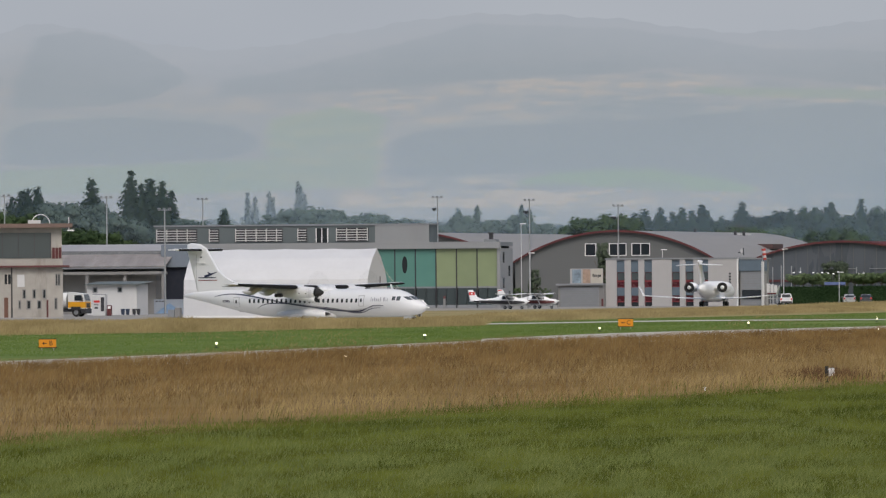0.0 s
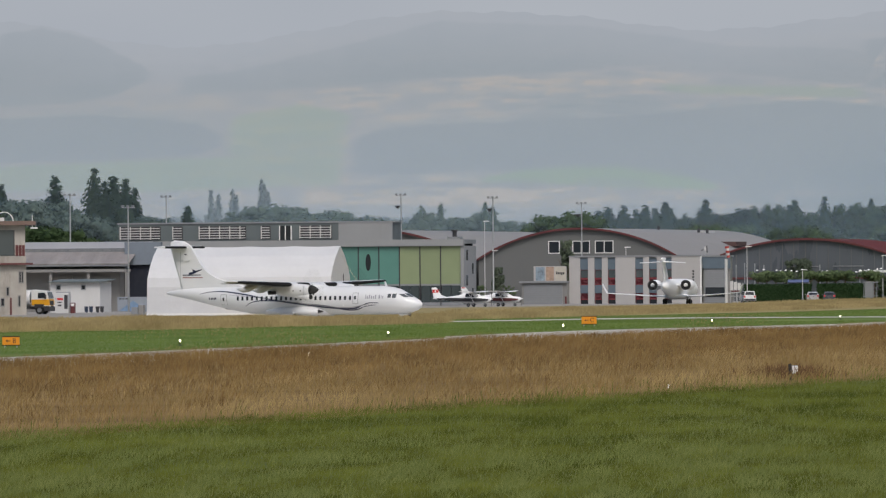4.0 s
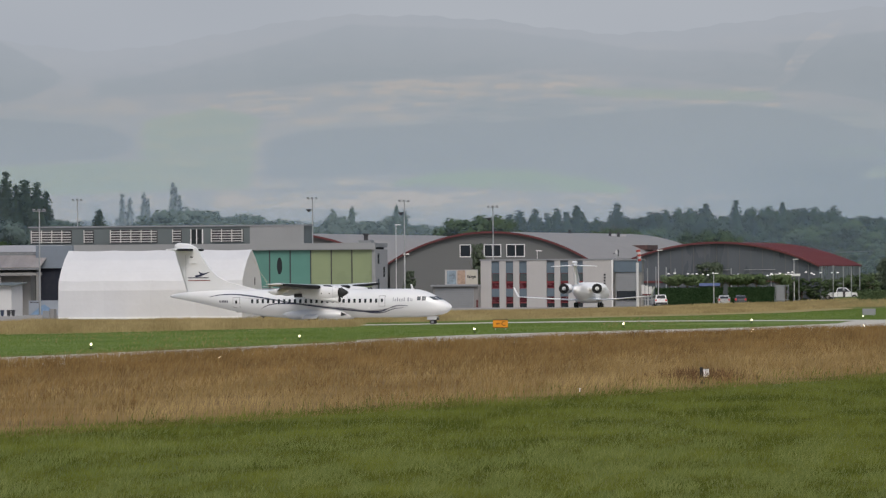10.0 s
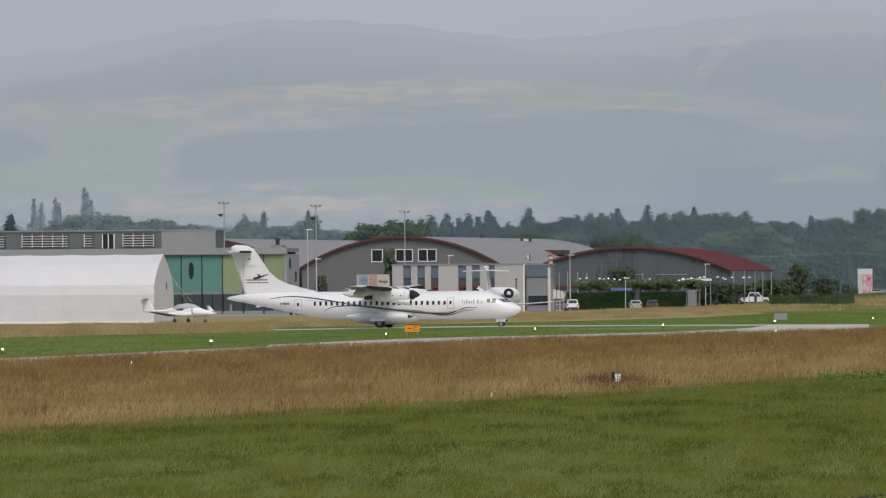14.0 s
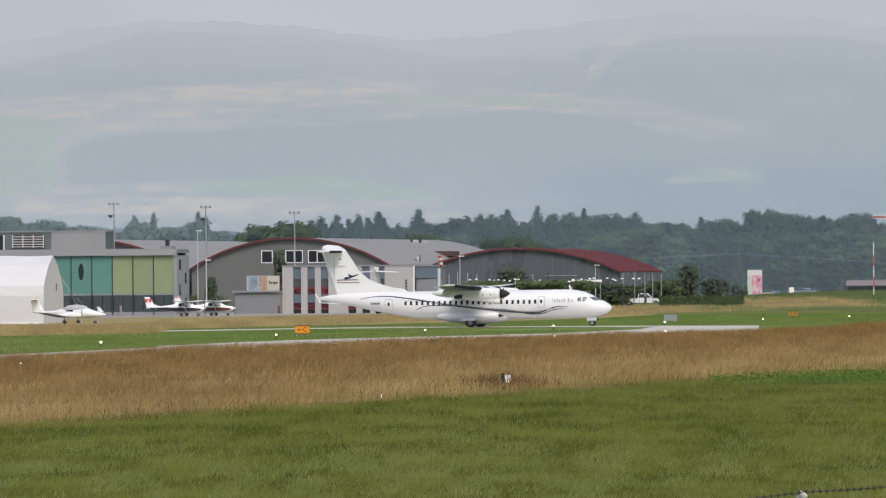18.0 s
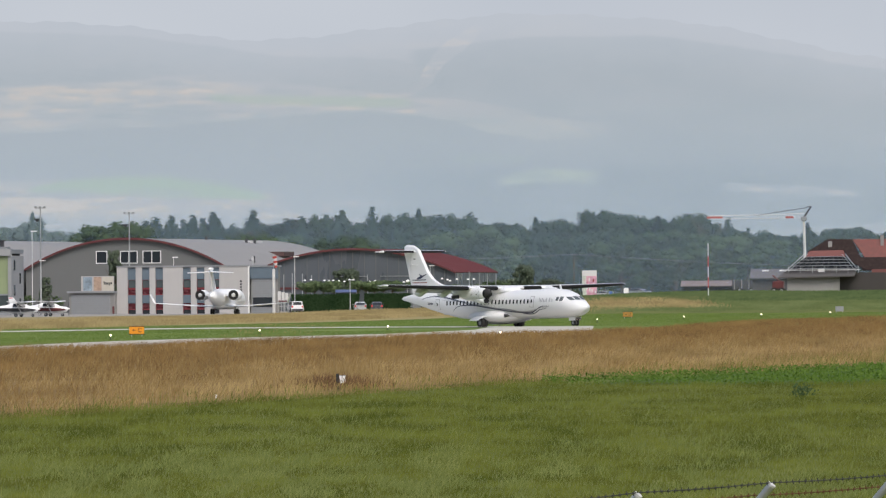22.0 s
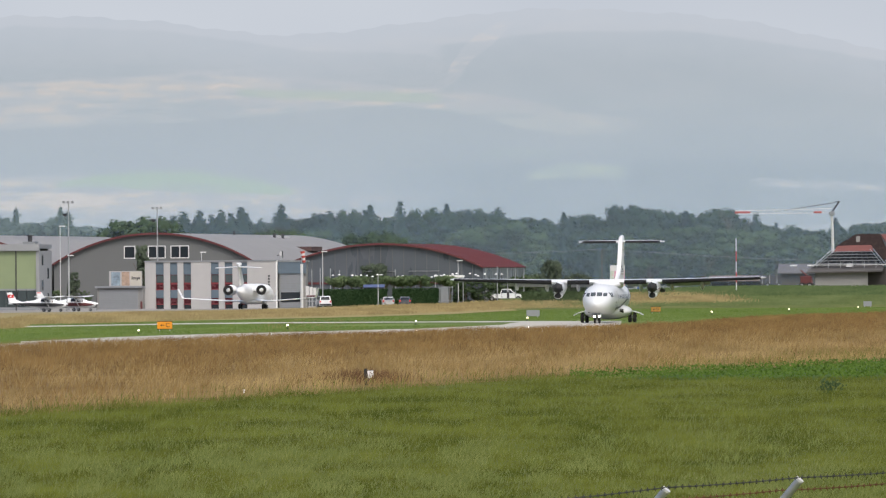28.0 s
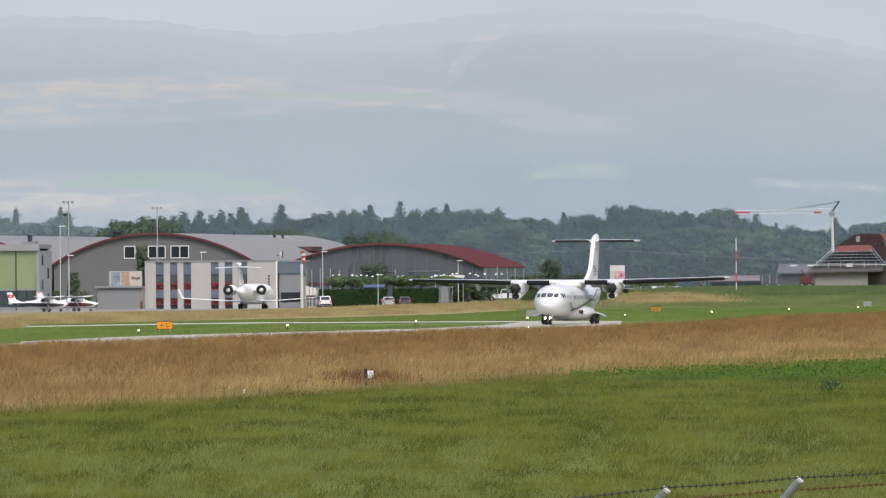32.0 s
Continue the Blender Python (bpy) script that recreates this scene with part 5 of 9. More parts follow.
    for s in (-1, 1):
        g = part("main_leg", nt((0, s * 1.7, 1.0), (0, s * 2.05, 0.45 + SIT), 0.11), M_STEEL, t)
        tube_bm = nt((0, s * 1.72, 0.44 + SIT), (0, s * 2.38, 0.44 + SIT), 0.07)
        part("axle", tube_bm, M_STEEL, g)
        bm = bmesh.new()
        loft(bm, [[(x, s * y, z) for y, z in ((2.02, 1.16), (2.35, 1.1), (2.7, 0.98), (3.0, 0.8), (3.0, 0.76), (2.7, 0.93), (2.35, 1.05), (2.02, 1.11))] for x in (-0.75, 0.6)])
        part("gear_door", bm, M_WHITE, t)
        for dy in (-0.2, 0.2):
            wheels.append(wheel(t, 0, s * 2.05 + dy, 0.44, 0.28, SIT))
    g = part("nose_leg", nt((10.72, 0, 1.0), (10.77, 0, 0.26 + SIT), 0.07), M_STEEL, t)
    part("nose_axle", nt((10.77, -0.24, 0.26 + SIT), (10.77, 0.24, 0.26 + SIT), 0.05), M_STEEL, g)
    for s in (-1, 1):
        wheels.append(wheel(t, 10.77, s * 0.19, 0.27, 0.17, SIT))
        part("nose_gear_door", nb(10.3, 11.2, s * 0.3, s * 0.33, 0.62, 0.95), M_WHITE, t)
        lb = part("landing_light", loft(bmesh.new(), [[(x, s * 0.2 + r * math.cos(a), 0.72 + r * math.sin(a)) for a in [2 * math.pi * i / 14 for i in range(14)]] for x, r in ((10.9, 0.03), (10.9, 0.115), (11.25, 0.125), (11.25, 0.105), (10.95, 0.1))], caps=False), M_DARK, t)
        part("light_lens", nt((10.96, s * 0.2, 0.72), (11.0, s * 0.2, 0.72), 0.085, n=12), M_LANDING, lb, "lit landing lamp")
    return t, wheels, propellers


M_LANDING = glow("landing_lamp", (1.0, 0.8, 0.6), 12.0)
airliner, airliner_wheels, airliner_propellers = build_airliner()


def build_jet():
    t = thing("business_jet", pose(-25.3, 1222.0, 0.035, 0, 0, 90 + TURN), "white twin-engined business jet with upturned winglets, parked tail-on", "jet")
    S = [(11.0, 0.05, 1.75, 1.85), (10.2, 0.5, 1.3, 2.2), (8.8, 0.95, 0.98, 2.85), (7.0, 1.16, 0.92, 3.3), (4, 1.2, 0.9, 3.38), (-3, 1.2, 0.92, 3.38), (-6, 1.02, 1.2, 3.35), (-8.2, 0.66, 1.72, 3.1), (-9.8, 0.15, 2.25, 2.6)]
    fu = part("fuselage", hull(S), M_PAINT_BRIGHT, t, smooth=True)
    part("belly_fairing", hull([(3.5, 0.5, 0.85, 1.2), (2, 1.3, 0.62, 1.4), (-2.5, 1.35, 0.62, 1.4), (-4.5, 0.6, 0.95, 1.3)], 16), M_PAINT_BRIGHT, t, smooth=True)
    w = part("wing", wing([(2.6, 4.2, 0, 1.0, 0.13), (0.4, 2.6, 3.4, 1.1, 0.15), (-2.2, 1.25, 9.0, 1.5, 0.16)]), M_PAINT_BRIGHT, t)
    for s in (-1, 1):
        bm = loft(bmesh.new(), [[(x, s * y, z) for x, z in ((a, zz), (b, zz))] + [(x, s * (y + 0.06), z) for x, z in ((b, zz), (a, zz))] for a, b, y, zz in ((-2.2, -3.4, 9.0, 1.5), (-3.1, -3.9, 9.5, 2.75))])
        part("winglet", bm, M_PAINT_BRIGHT, w)
        e = part("engine_nacelle", loft(bmesh.new(), [[(x, s * 2.25 + r * math.cos(a), 2.55 + r * math.sin(a)) for a in [2 * math.pi * i / 20 for i in range(20)]] for x, r in ((-2.3, 0.56), (-3.0, 0.68), (-4.5, 0.7), (-5.7, 0.58))]), M_PAINT_BRIGHT, t, smooth=True)
        part("exhaust_ring", loft(bmesh.new(), [[(x, s * 2.25 + r * math.cos(a), 2.55 + r * math.sin(a)) for a in [2 * math.pi * i / 20 for i in range(20)]] for x, r in ((-5.6, 0.66), (-5.95, 0.66), (-5.95, 0.46), (-5.3, 0.42))], caps=False), M_BLACK, e)
        part("exhaust_throat", nt((-5.6, s * 2.25, 2.55), (-5.74, s * 2.25, 2.55), 0.5, n=16), M_BLACK, e)
        part("core_nozzle", nt((-5.7, s * 2.25, 2.55), (-6.15, s * 2.25, 2.55), 0.3, 0.16, n=12), M_PAINT_BRIGHT, e)
        part("pylon", nb(-5.4, -3.0, s * 0.9, s * 1.75, 2.45, 2.7), M_PAINT_BRIGHT, t)
        leg = part("main_leg", nt((-0.8, s * 1.5, 1.0), (-0.8, s * 1.6, 0.35), 0.1), M_STEEL, t)
        for dy in (-0.16, 0.16):
            wheel(t, -0.8, s * 1.6 + dy, 0.36, 0.22)
    part("fin", plate([(-6.6, 3.4), (-8.9, 2.9), (-10.1, 5.7), (-10.1, 6.0), (-8.9, 6.0), (-8.6, 5.5)], 0.13, 0.85), M_PAINT_BRIGHT, t)
    part("fin_bullet", hull([(-7.9, 0.05, 5.95, 6.05), (-8.6, 0.2, 5.8, 6.2), (-10.2, 0.2, 5.8, 6.2), (-10.9, 0.04, 5.97, 6.03)], 12), M_PAINT_BRIGHT, t, smooth=True)
    part("tailplane", wing([(-8.5, 1.8, 0, 5.62, 0.2), (-9.4, 1.0, 3.05, 5.5, 0.24)]), M_PAINT_BRIGHT, t)
    part("nose_leg", nt((8.3, 0, 1.0), (8.3, 0, 0.3), 0.08), M_STEEL, t)
    for dy in (-0.14, 0.14):
        wheel(t, 8.3, dy, 0.27, 0.16)


build_jet()


def light_plane(name, m, label, stripe, tail_red, high=True):
    """A single-engined high-wing aeroplane on a tricycle undercarriage."""
    t = thing(name, m, label, "light aircraft", group="light aircraft on the apron")
    S = [(2.35, 0.16, 1.12, 1.4), (2.1, 0.42, 0.85, 1.5), (1.3, 0.52, 0.75, 1.6), (0.6, 0.56, 0.7, 1.95), (0.0, 0.57, 0.7, 2.1), (-1.0, 0.55, 0.75, 2.05), (-2.0, 0.42, 0.9, 1.75), (-4.0, 0.2, 1.15, 1.5), (-5.4, 0.06, 1.28, 1.42)]
    fu = part("fuselage", hull(S, 20), M_PAINT_BRIGHT, t, smooth=True)
    for s in (-1, 1):
        part("side_window", side_patch(S, -0.9, -0.15, 1.55, 1.95, s), M_GLASS, fu)
        part("side_window", side_patch(S, -0.05, 0.7, 1.5, 1.9, s), M_GLASS, fu)
        part("stripe", ribbon(S, [(2.1, 1.16), (0.5, 1.16), (-2, 1.2), (-4.8, 1.32)], 0.42, s, 0.025), stripe, fu)
        part("belly_band", ribbon(S, [(1.9, 0.98), (0.5, 0.95), (-1.5, 1.02), (-3.2, 1.18)], 0.2, s), M_LIVERY_GREY, fu, "grey lower side")
        part("strut", nt((0.2, s * 0.5, 0.85), (0.1, s * 2.6, 2.02), 0.04, n=6), M_PAINT_BRIGHT, t)
        part("main_leg", nt((-0.3, s * 0.4, 0.75), (-0.3, s * 1.15, 0.5), 0.05, n=6), M_PAINT_BRIGHT, t)
        wheel(t, -0.3, s * 1.22, 0.22, 0.15, 0.28)
        part("tailplane", wing([(-4.0, 1.0, 0, 1.4, 0.08), (-4.3, 0.75, 1.7, 1.42, 0.08)], mirror=False) if s > 0 else wing([(-4.3, 0.75, -1.7, 1.42, 0.08), (-4.0, 1.0, 0, 1.4, 0.08)], mirror=False), M_PAINT_BRIGHT, t)
    part("wing", wing([(0.85, 1.6, 0, 2.14, 0.13), (0.85, 1.6, 2.6, 2.17, 0.13), (0.7, 1.12, 5.4, 2.26, 0.12)]), M_PAINT_BRIGHT, t)
    fin = part("fin", plate([(-3.4, 1.5), (-4.6, 1.4), (-5.3, 1.4), (-5.6, 2.75), (-4.95, 2.8), (-4.3, 1.85)], 0.06), M_PAINT_BRIGHT, t)
    if tail_red:
        for s in (-1, 1):
            part("tail_band", nb(-5.45, -4.65, s * 0.062, s * 0.07, 2.1, 2.5), M_RED_PAINT, fin)
            part("tail_cross", nb(-5.15, -4.95, s * 0.071, s * 0.076, 2.2, 2.4), M_WHITE_PAINT, fin)
    else:
        for s in (-1, 1):
            part("tail_band", nb(-5.5, -5.0, s * 0.062, s * 0.07, 2.62, 2.74), M_RED_PAINT, fin)
    part("spinner", nt((2.35, 0, 1.26), (2.62, 0, 1.26), 0.15, 0.03, n=10), M_PAINT_BRIGHT, t)
    part("propeller_blade", nb(2.4, 2.44, -0.07, 0.07, 0.36, 2.16), M_DARK, t)
    part("nose_leg", nt((1.6, 0, 0.8), (1.6, 0, 0.48), 0.05, n=6), M_PAINT_BRIGHT, t)
    wheel(t, 1.6, 0, 0.19, 0.13, 0.28)
    return t


light_plane("light_aircraft", pose(-50.4, 1170.0, -0.245, 0, 0, -14), "white high-wing light aircraft with dark stripe and red tail band", M_DARK, True)
light_plane("light_aircraft", pose(-47.0, 1180.0, -0.245, 0, 0, -12), "white high-wing light aircraft with dark red stripe", M_TRIM_RED, False)


def twin():
    t = thing("twin_light_aircraft", pose(-52.6, 948.0, 0.035, 0, 0, -25), "white slender twin-engined light aircraft with a T-tail", "light aircraft", group="light aircraft on the apron")
    S = [(3.9, 0.05, 0.95, 1.02), (3.2, 0.3, 0.78, 1.2), (2.2, 0.5, 0.66, 1.5), (1.2, 0.6, 0.6, 1.85), (0.2, 0.6, 0.6, 1.92), (-0.9, 0.5, 0.7, 1.72), (-2.2, 0.24, 1.0, 1.4), (-4.2, 0.12, 1.15, 1.36), (-4.7, 0.04, 1.22, 1.3)]
    fu = part("fuselage", hull(S, 20), M_PAINT_BRIGHT, t, smooth=True)
    for s in (-1, 1):
        part("canopy_window", side_patch(S, -0.5, 0.35, 1.32, 1.6, s, nx=3), M_GLASS, fu)
    part("canopy_cover", hull([(1.9, 0.2, 1.3, 1.62), (1.4, 0.5, 1.2, 1.9), (0.5, 0.62, 1.2, 2.06), (-0.5, 0.56, 1.2, 1.95), (-1.2, 0.3, 1.25, 1.65)], 16), M_LIVERY_GREY, t, "grey cloth cover over the canopy", smooth=True)
    w = part("wing", wing([(0.6, 1.5, 0, 0.78, 0.14), (0.5, 1.3, 3.0, 0.9, 0.13), (0.2, 0.7, 6.6, 1.25, 0.12)]), M_PAINT_BRIGHT, t)
    for s in (-1, 1):
        part("winglet", plate([(0.1, 1.22), (-0.45, 1.22), (-0.75, 1.75), (-0.4, 1.75)], 0.03), M_PAINT_BRIGHT, w, at=pose(0, s * 6.6, 0))
        # shade below the wing, painted as a dark panel
        part("underwing_shade", loft(bmesh.new(), [[(0.35, s * y, z), (-0.6, s * y, z), (-0.6, s * y, z + 0.02), (0.35, s * y, z + 0.02)] for y, z in ((2.2, 0.72), (6.2, 1.12))]), M_UNDERWING_SHADE, w, "dark panel added for the shade under the wing")
    for s in (-1, 1):
        e = part("engine_nacelle", hull([(2.0, 0.1, 0.85, 1.05), (1.7, 0.3, 0.68, 1.2), (0.8, 0.36, 0.62, 1.25), (-0.6, 0.22, 0.75, 1.12), (-1.3, 0.05, 0.9, 1.0)], 14), M_PAINT_BRIGHT, t, smooth=True, at=pose(0, s * 1.75, 0))
        part("propeller_blade", loft(bmesh.new(), [[(1.95, -0.05, 0.1), (1.95, 0.05, 0.1), (2.0, 0.05, 0.1), (2.0, -0.05, 0.1)], [(1.93, -0.1, 0.9), (1.93, 0.1, 0.9), (2.02, 0.1, 0.9), (2.02, -0.1, 0.9)], [(1.95, -0.04, 1.85), (1.95, 0.04, 1.85), (2.0, 0.04, 1.85), (2.0, -0.04, 1.85)]]), M_WHITE_SHADE, e)
        part("main_leg", nt((-0.2, s * 1.5, 0.75), (-0.2, s * 1.5, 0.2), 0.05, n=6), M_STEEL, t)
        wheel(t, -0.2, s * 1.5, 0.21, 0.15)
    part("fin", plate([(-3.3, 1.3), (-4.6, 1.2), (-5.0, 2.55), (-4.2, 2.6)], 0.06), M_PAINT_BRIGHT, t)
    part("tailplane", wing([(-3.9, 0.85, 0, 2.56, 0.09), (-4.1, 0.6, 1.6, 2.56, 0.09)]), M_PAINT_BRIGHT, t)
    part("nose_leg", nt((2.6, 0, 0.75), (2.6, 0, 0.18), 0.05, n=6), M_STEEL, t)
    wheel(t, 2.6, 0, 0.18, 0.12)


twin()

# ---------------------------------------------------------------- western buildings
def old_tower():
    h = thing("old_control_building", pose(-104.2, 1000.5, 0, 0, 0, 5.2), "weathered two-storey plastered airport building with a glazed upper floor", "building")
    W, D = 12.0, 9.0
    part("lower_storey", nb(0, W, 0, D, -0.2, 5.55), M_PLASTER, h)
    part("cornice", nb(-0.3, W + 0.75, -0.6, D + 0.3, 5.55, 5.75), M_TRIM_RED, h, "dark red cornice")
    part("upper_storey", nb(0, W - 0.1, 0.1, D, 5.75, 9.9), M_PLASTER, h)
    part("sill_band", nb(-0.1, W, -0.05, 0.1, 5.75, 6.5), M_PLASTER, h)
    part("roof_slab", nb(-0.4, W + 1.1, -0.7, D + 0.5, 9.9, 10.35), mat("brown_roof_edge", (0.16, 0.11, 0.09), 0.8, stain=0.2), h, "brown weathered roof edge")
    g = part("glazed_front", nb(0.1, W - 1.25, 0.0, 0.1, 6.55, 9.35), M_SKYGLASS, h)
    for k in range(7):
        part("glazing_bar", nb(0.1 + k * 1.75, 0.2 + k * 1.75, -0.04, 0.0, 6.55, 9.35), M_DARK, g)
    for k in range(3):
        part("red_shutter", nb(W - 1.15 + k * 0.36, W - 0.85 + k * 0.36, 0.0, 0.09, 6.45, 7.7), M_TRIM_RED, h)
    for x, z, w, hh in ((7.55, 2.1, 0.42, 1.05), (8.65, 2.1, 0.42, 1.05), (9.75, 2.1, 0.42, 1.05), (7.1, 0.95, 0.32, 1.0), (8.0, 0.95, 0.5, 1.0), (9.15, 0.95, 0.5, 1.0)):
        window(h, x, z, w, hh, 1, M_CONC, y=0.0)
    window(h, 5.5, 3.6, 0.9, 1.3, 2, M_PLASTER, y=0.0)
    window(h, 11.15, 3.5, 0.6, 1.35, 2, M_CONC, y=0.0)
    window(h, 11.05, 0.9, 0.35, 1.3, 1, M_CONC, y=0.0)
    part("door", nb(5.55, 6.0, -0.05, 0.02, 0.05, 2.25), mat("brown_door", (0.13, 0.06, 0.04), 0.6), h, "brown wooden door")
    part("door_post", nb(10.2, 10.4, -0.07, 0.02, 0.05, 1.95), M_TRIM_RED, h)
    part("drain_pipe", nt((6.4, -0.1, 0), (6.4, -0.1, 5.5), 0.07), M_DARK, h)
    part("wall_notice", nb(7.0, 7.8, -0.05, 0.0, 3.4, 4.75), M_HUT, h, "faded white notice board")
    part("roof_hoop", loft(bmesh.new(), [[(9.6 + (1.0 + r * math.cos(b)) * math.cos(a), 2 + r * math.sin(b), 10.35 + (1.0 + r * math.cos(b)) * math.sin(a)) for b in [2 * math.pi * j / 6 for j in range(6)]] for r in (0.05,) for a in [math.pi * i / 12 for i in range(13)]]), M_WHITE_PAINT, h)
    part("roof_box", nb(8.2, 9.6, 1.6, 2.4, 10.35, 10.75), M_HUT, h)
    part("aerial", nt((12.7, -0.4, 9.6), (12.7, -0.4, 11.0), 0.04), M_WHITE_PAINT, h)
    part("floodlight", nb(12.5, 13.3, -0.6, -0.3, 9.5, 9.65), M_WHITE_PAINT, h)


old_tower()


def old_hangar():
    h = thing("old_hangar", pose(-107.0, 1092.0, 0, 0, 0, TURN), "old grey hangar with stepped sheet roofs and a concrete canopy", "hangar")
    W, D = 18.8, 24.0
    part("rear_hall", nb(0, W + 4.6, 5.0, D, -0.2, 7.6), M_CLAD, h)
    part("front_wall", nb(0, W - 1.2, 2.2, 5.0, -0.2, 4.9), M_CONC, h)
    bm = bmesh.new()
    loft(bm, [[(x, 1.2, 5.65), (x, 5.4, 7.2), (x, 5.4, 7.32), (x, 1.2, 5.77)] for x in (0, W + 0.2)])
    # stretched pale streaks paint sky reflections; the brown stain is rust and wear
    part("lower_roof", bm, mat("worn_glinting_roof", (0.25, 0.232, 0.228), 0.5, vary=0.35, scale=0.9, stain=0.45, dirt=(0.16, 0.11, 0.085), stretch=(1, 0.15, 0.15)), h, "worn grey corrugated lower roof with sky-glint streaks")
    bm = bmesh.new()
    loft(bm, [[(x, 5.0, 7.3), (x, 12.0, 8.25), (x, 12.0, 8.4), (x, 5.0, 7.45)] for x in (-0.2, W + 0.4)])
    part("upper_roof", bm, mat("pale_sheet_roof", (0.34, 0.335, 0.34), 0.55, vary=0.1, scale=0.4, stain=0.15, stretch=(1, 0.15, 1)), h, "pale grey upper sheet roof")
    part("canopy_slab", nb(0, W + 0.2, -0.4, 2.2, 4.75, 5.1), M_CONC, h, "concrete canopy slab")
    part("gutter", nb(0, W + 0.2, 1.0, 1.2, 5.45, 5.6), M_GREY_PAINT, h)
    for k in range(5):
        part("canopy_column", nb(k * 4.7 + 0.1, k * 4.7 + 0.45, -0.2, 0.15, -0.1, 4.75), M_CONC, h)
    for k in range(3):
        part("sliding_door", nb(9.5 + k * 2.4, 11.8 + k * 2.4, 2.05, 2.2, 0.05, 4.3), M_CONC, h)
    # the eastern bay; its open door is a slab coloured dark as unlit interior
    part("bay_gable", nb(W - 1.1, W + 3.4, 4.2, 4.98, 5.6, 8.3), M_PANEL_BLUEGREY, h, "blue-grey sheet gable")
    part("bay_post", nb(W - 1.1, W - 0.65, 4.2, 4.98, -0.2, 5.6), M_PANEL_BLUEGREY, h)
    part("dark_doorway", nb(W - 0.65, W + 3.3, 4.6, 4.98, 0.0, 5.6), mat("unlit_interior", (0.012, 0.015, 0.026), 0.9), h)
    b = thing("mountain_banner", pose(-88.50, 1078.0, 0.035, 0, 0, TURN), "printed banner with a blue mountain on a grey-blue ground", "banner")
    part("banner_sheet", nb(0, 3.6, 0, 0.06, 0.02, 1.75), mat("banner_cloth", (0.26, 0.29, 0.33), 0.7, vary=0.15, scale=0.8), b)
    bm = bmesh.new()
    prism(bm, [(0.2, 0.1), (1.5, 1.05), (1.9, 1.3), (2.3, 1.05), (3.5, 0.1)], -0.02, -0.004)
    part("mountain_print", bm, mat("print_mountain", (0.16, 0.25, 0.38), 0.5, vary=0.3, scale=2), b)
    bars(b, [(0.2, 1.45, 0.3, 0.14), (0.6, 1.45, 0.25, 0.14), (0.95, 1.45, 0.35, 0.14)], M_DARK, pose(0, -0.004, 0))
    part("banner_foot", nb(0.1, 3.5, -0.1, 0.2, 0.0, 0.05), M_GREY_PAINT, b)


M_PANEL_BLUEGREY = mat("blue_grey_sheet", (0.17, 0.2, 0.24), 0.5, vary=0.06, stain=0.08)
old_hangar()


M_HUT_ROOF = mat("grey_green_sheet", (0.12, 0.14, 0.135), 0.6, vary=0.12, stain=0.1)


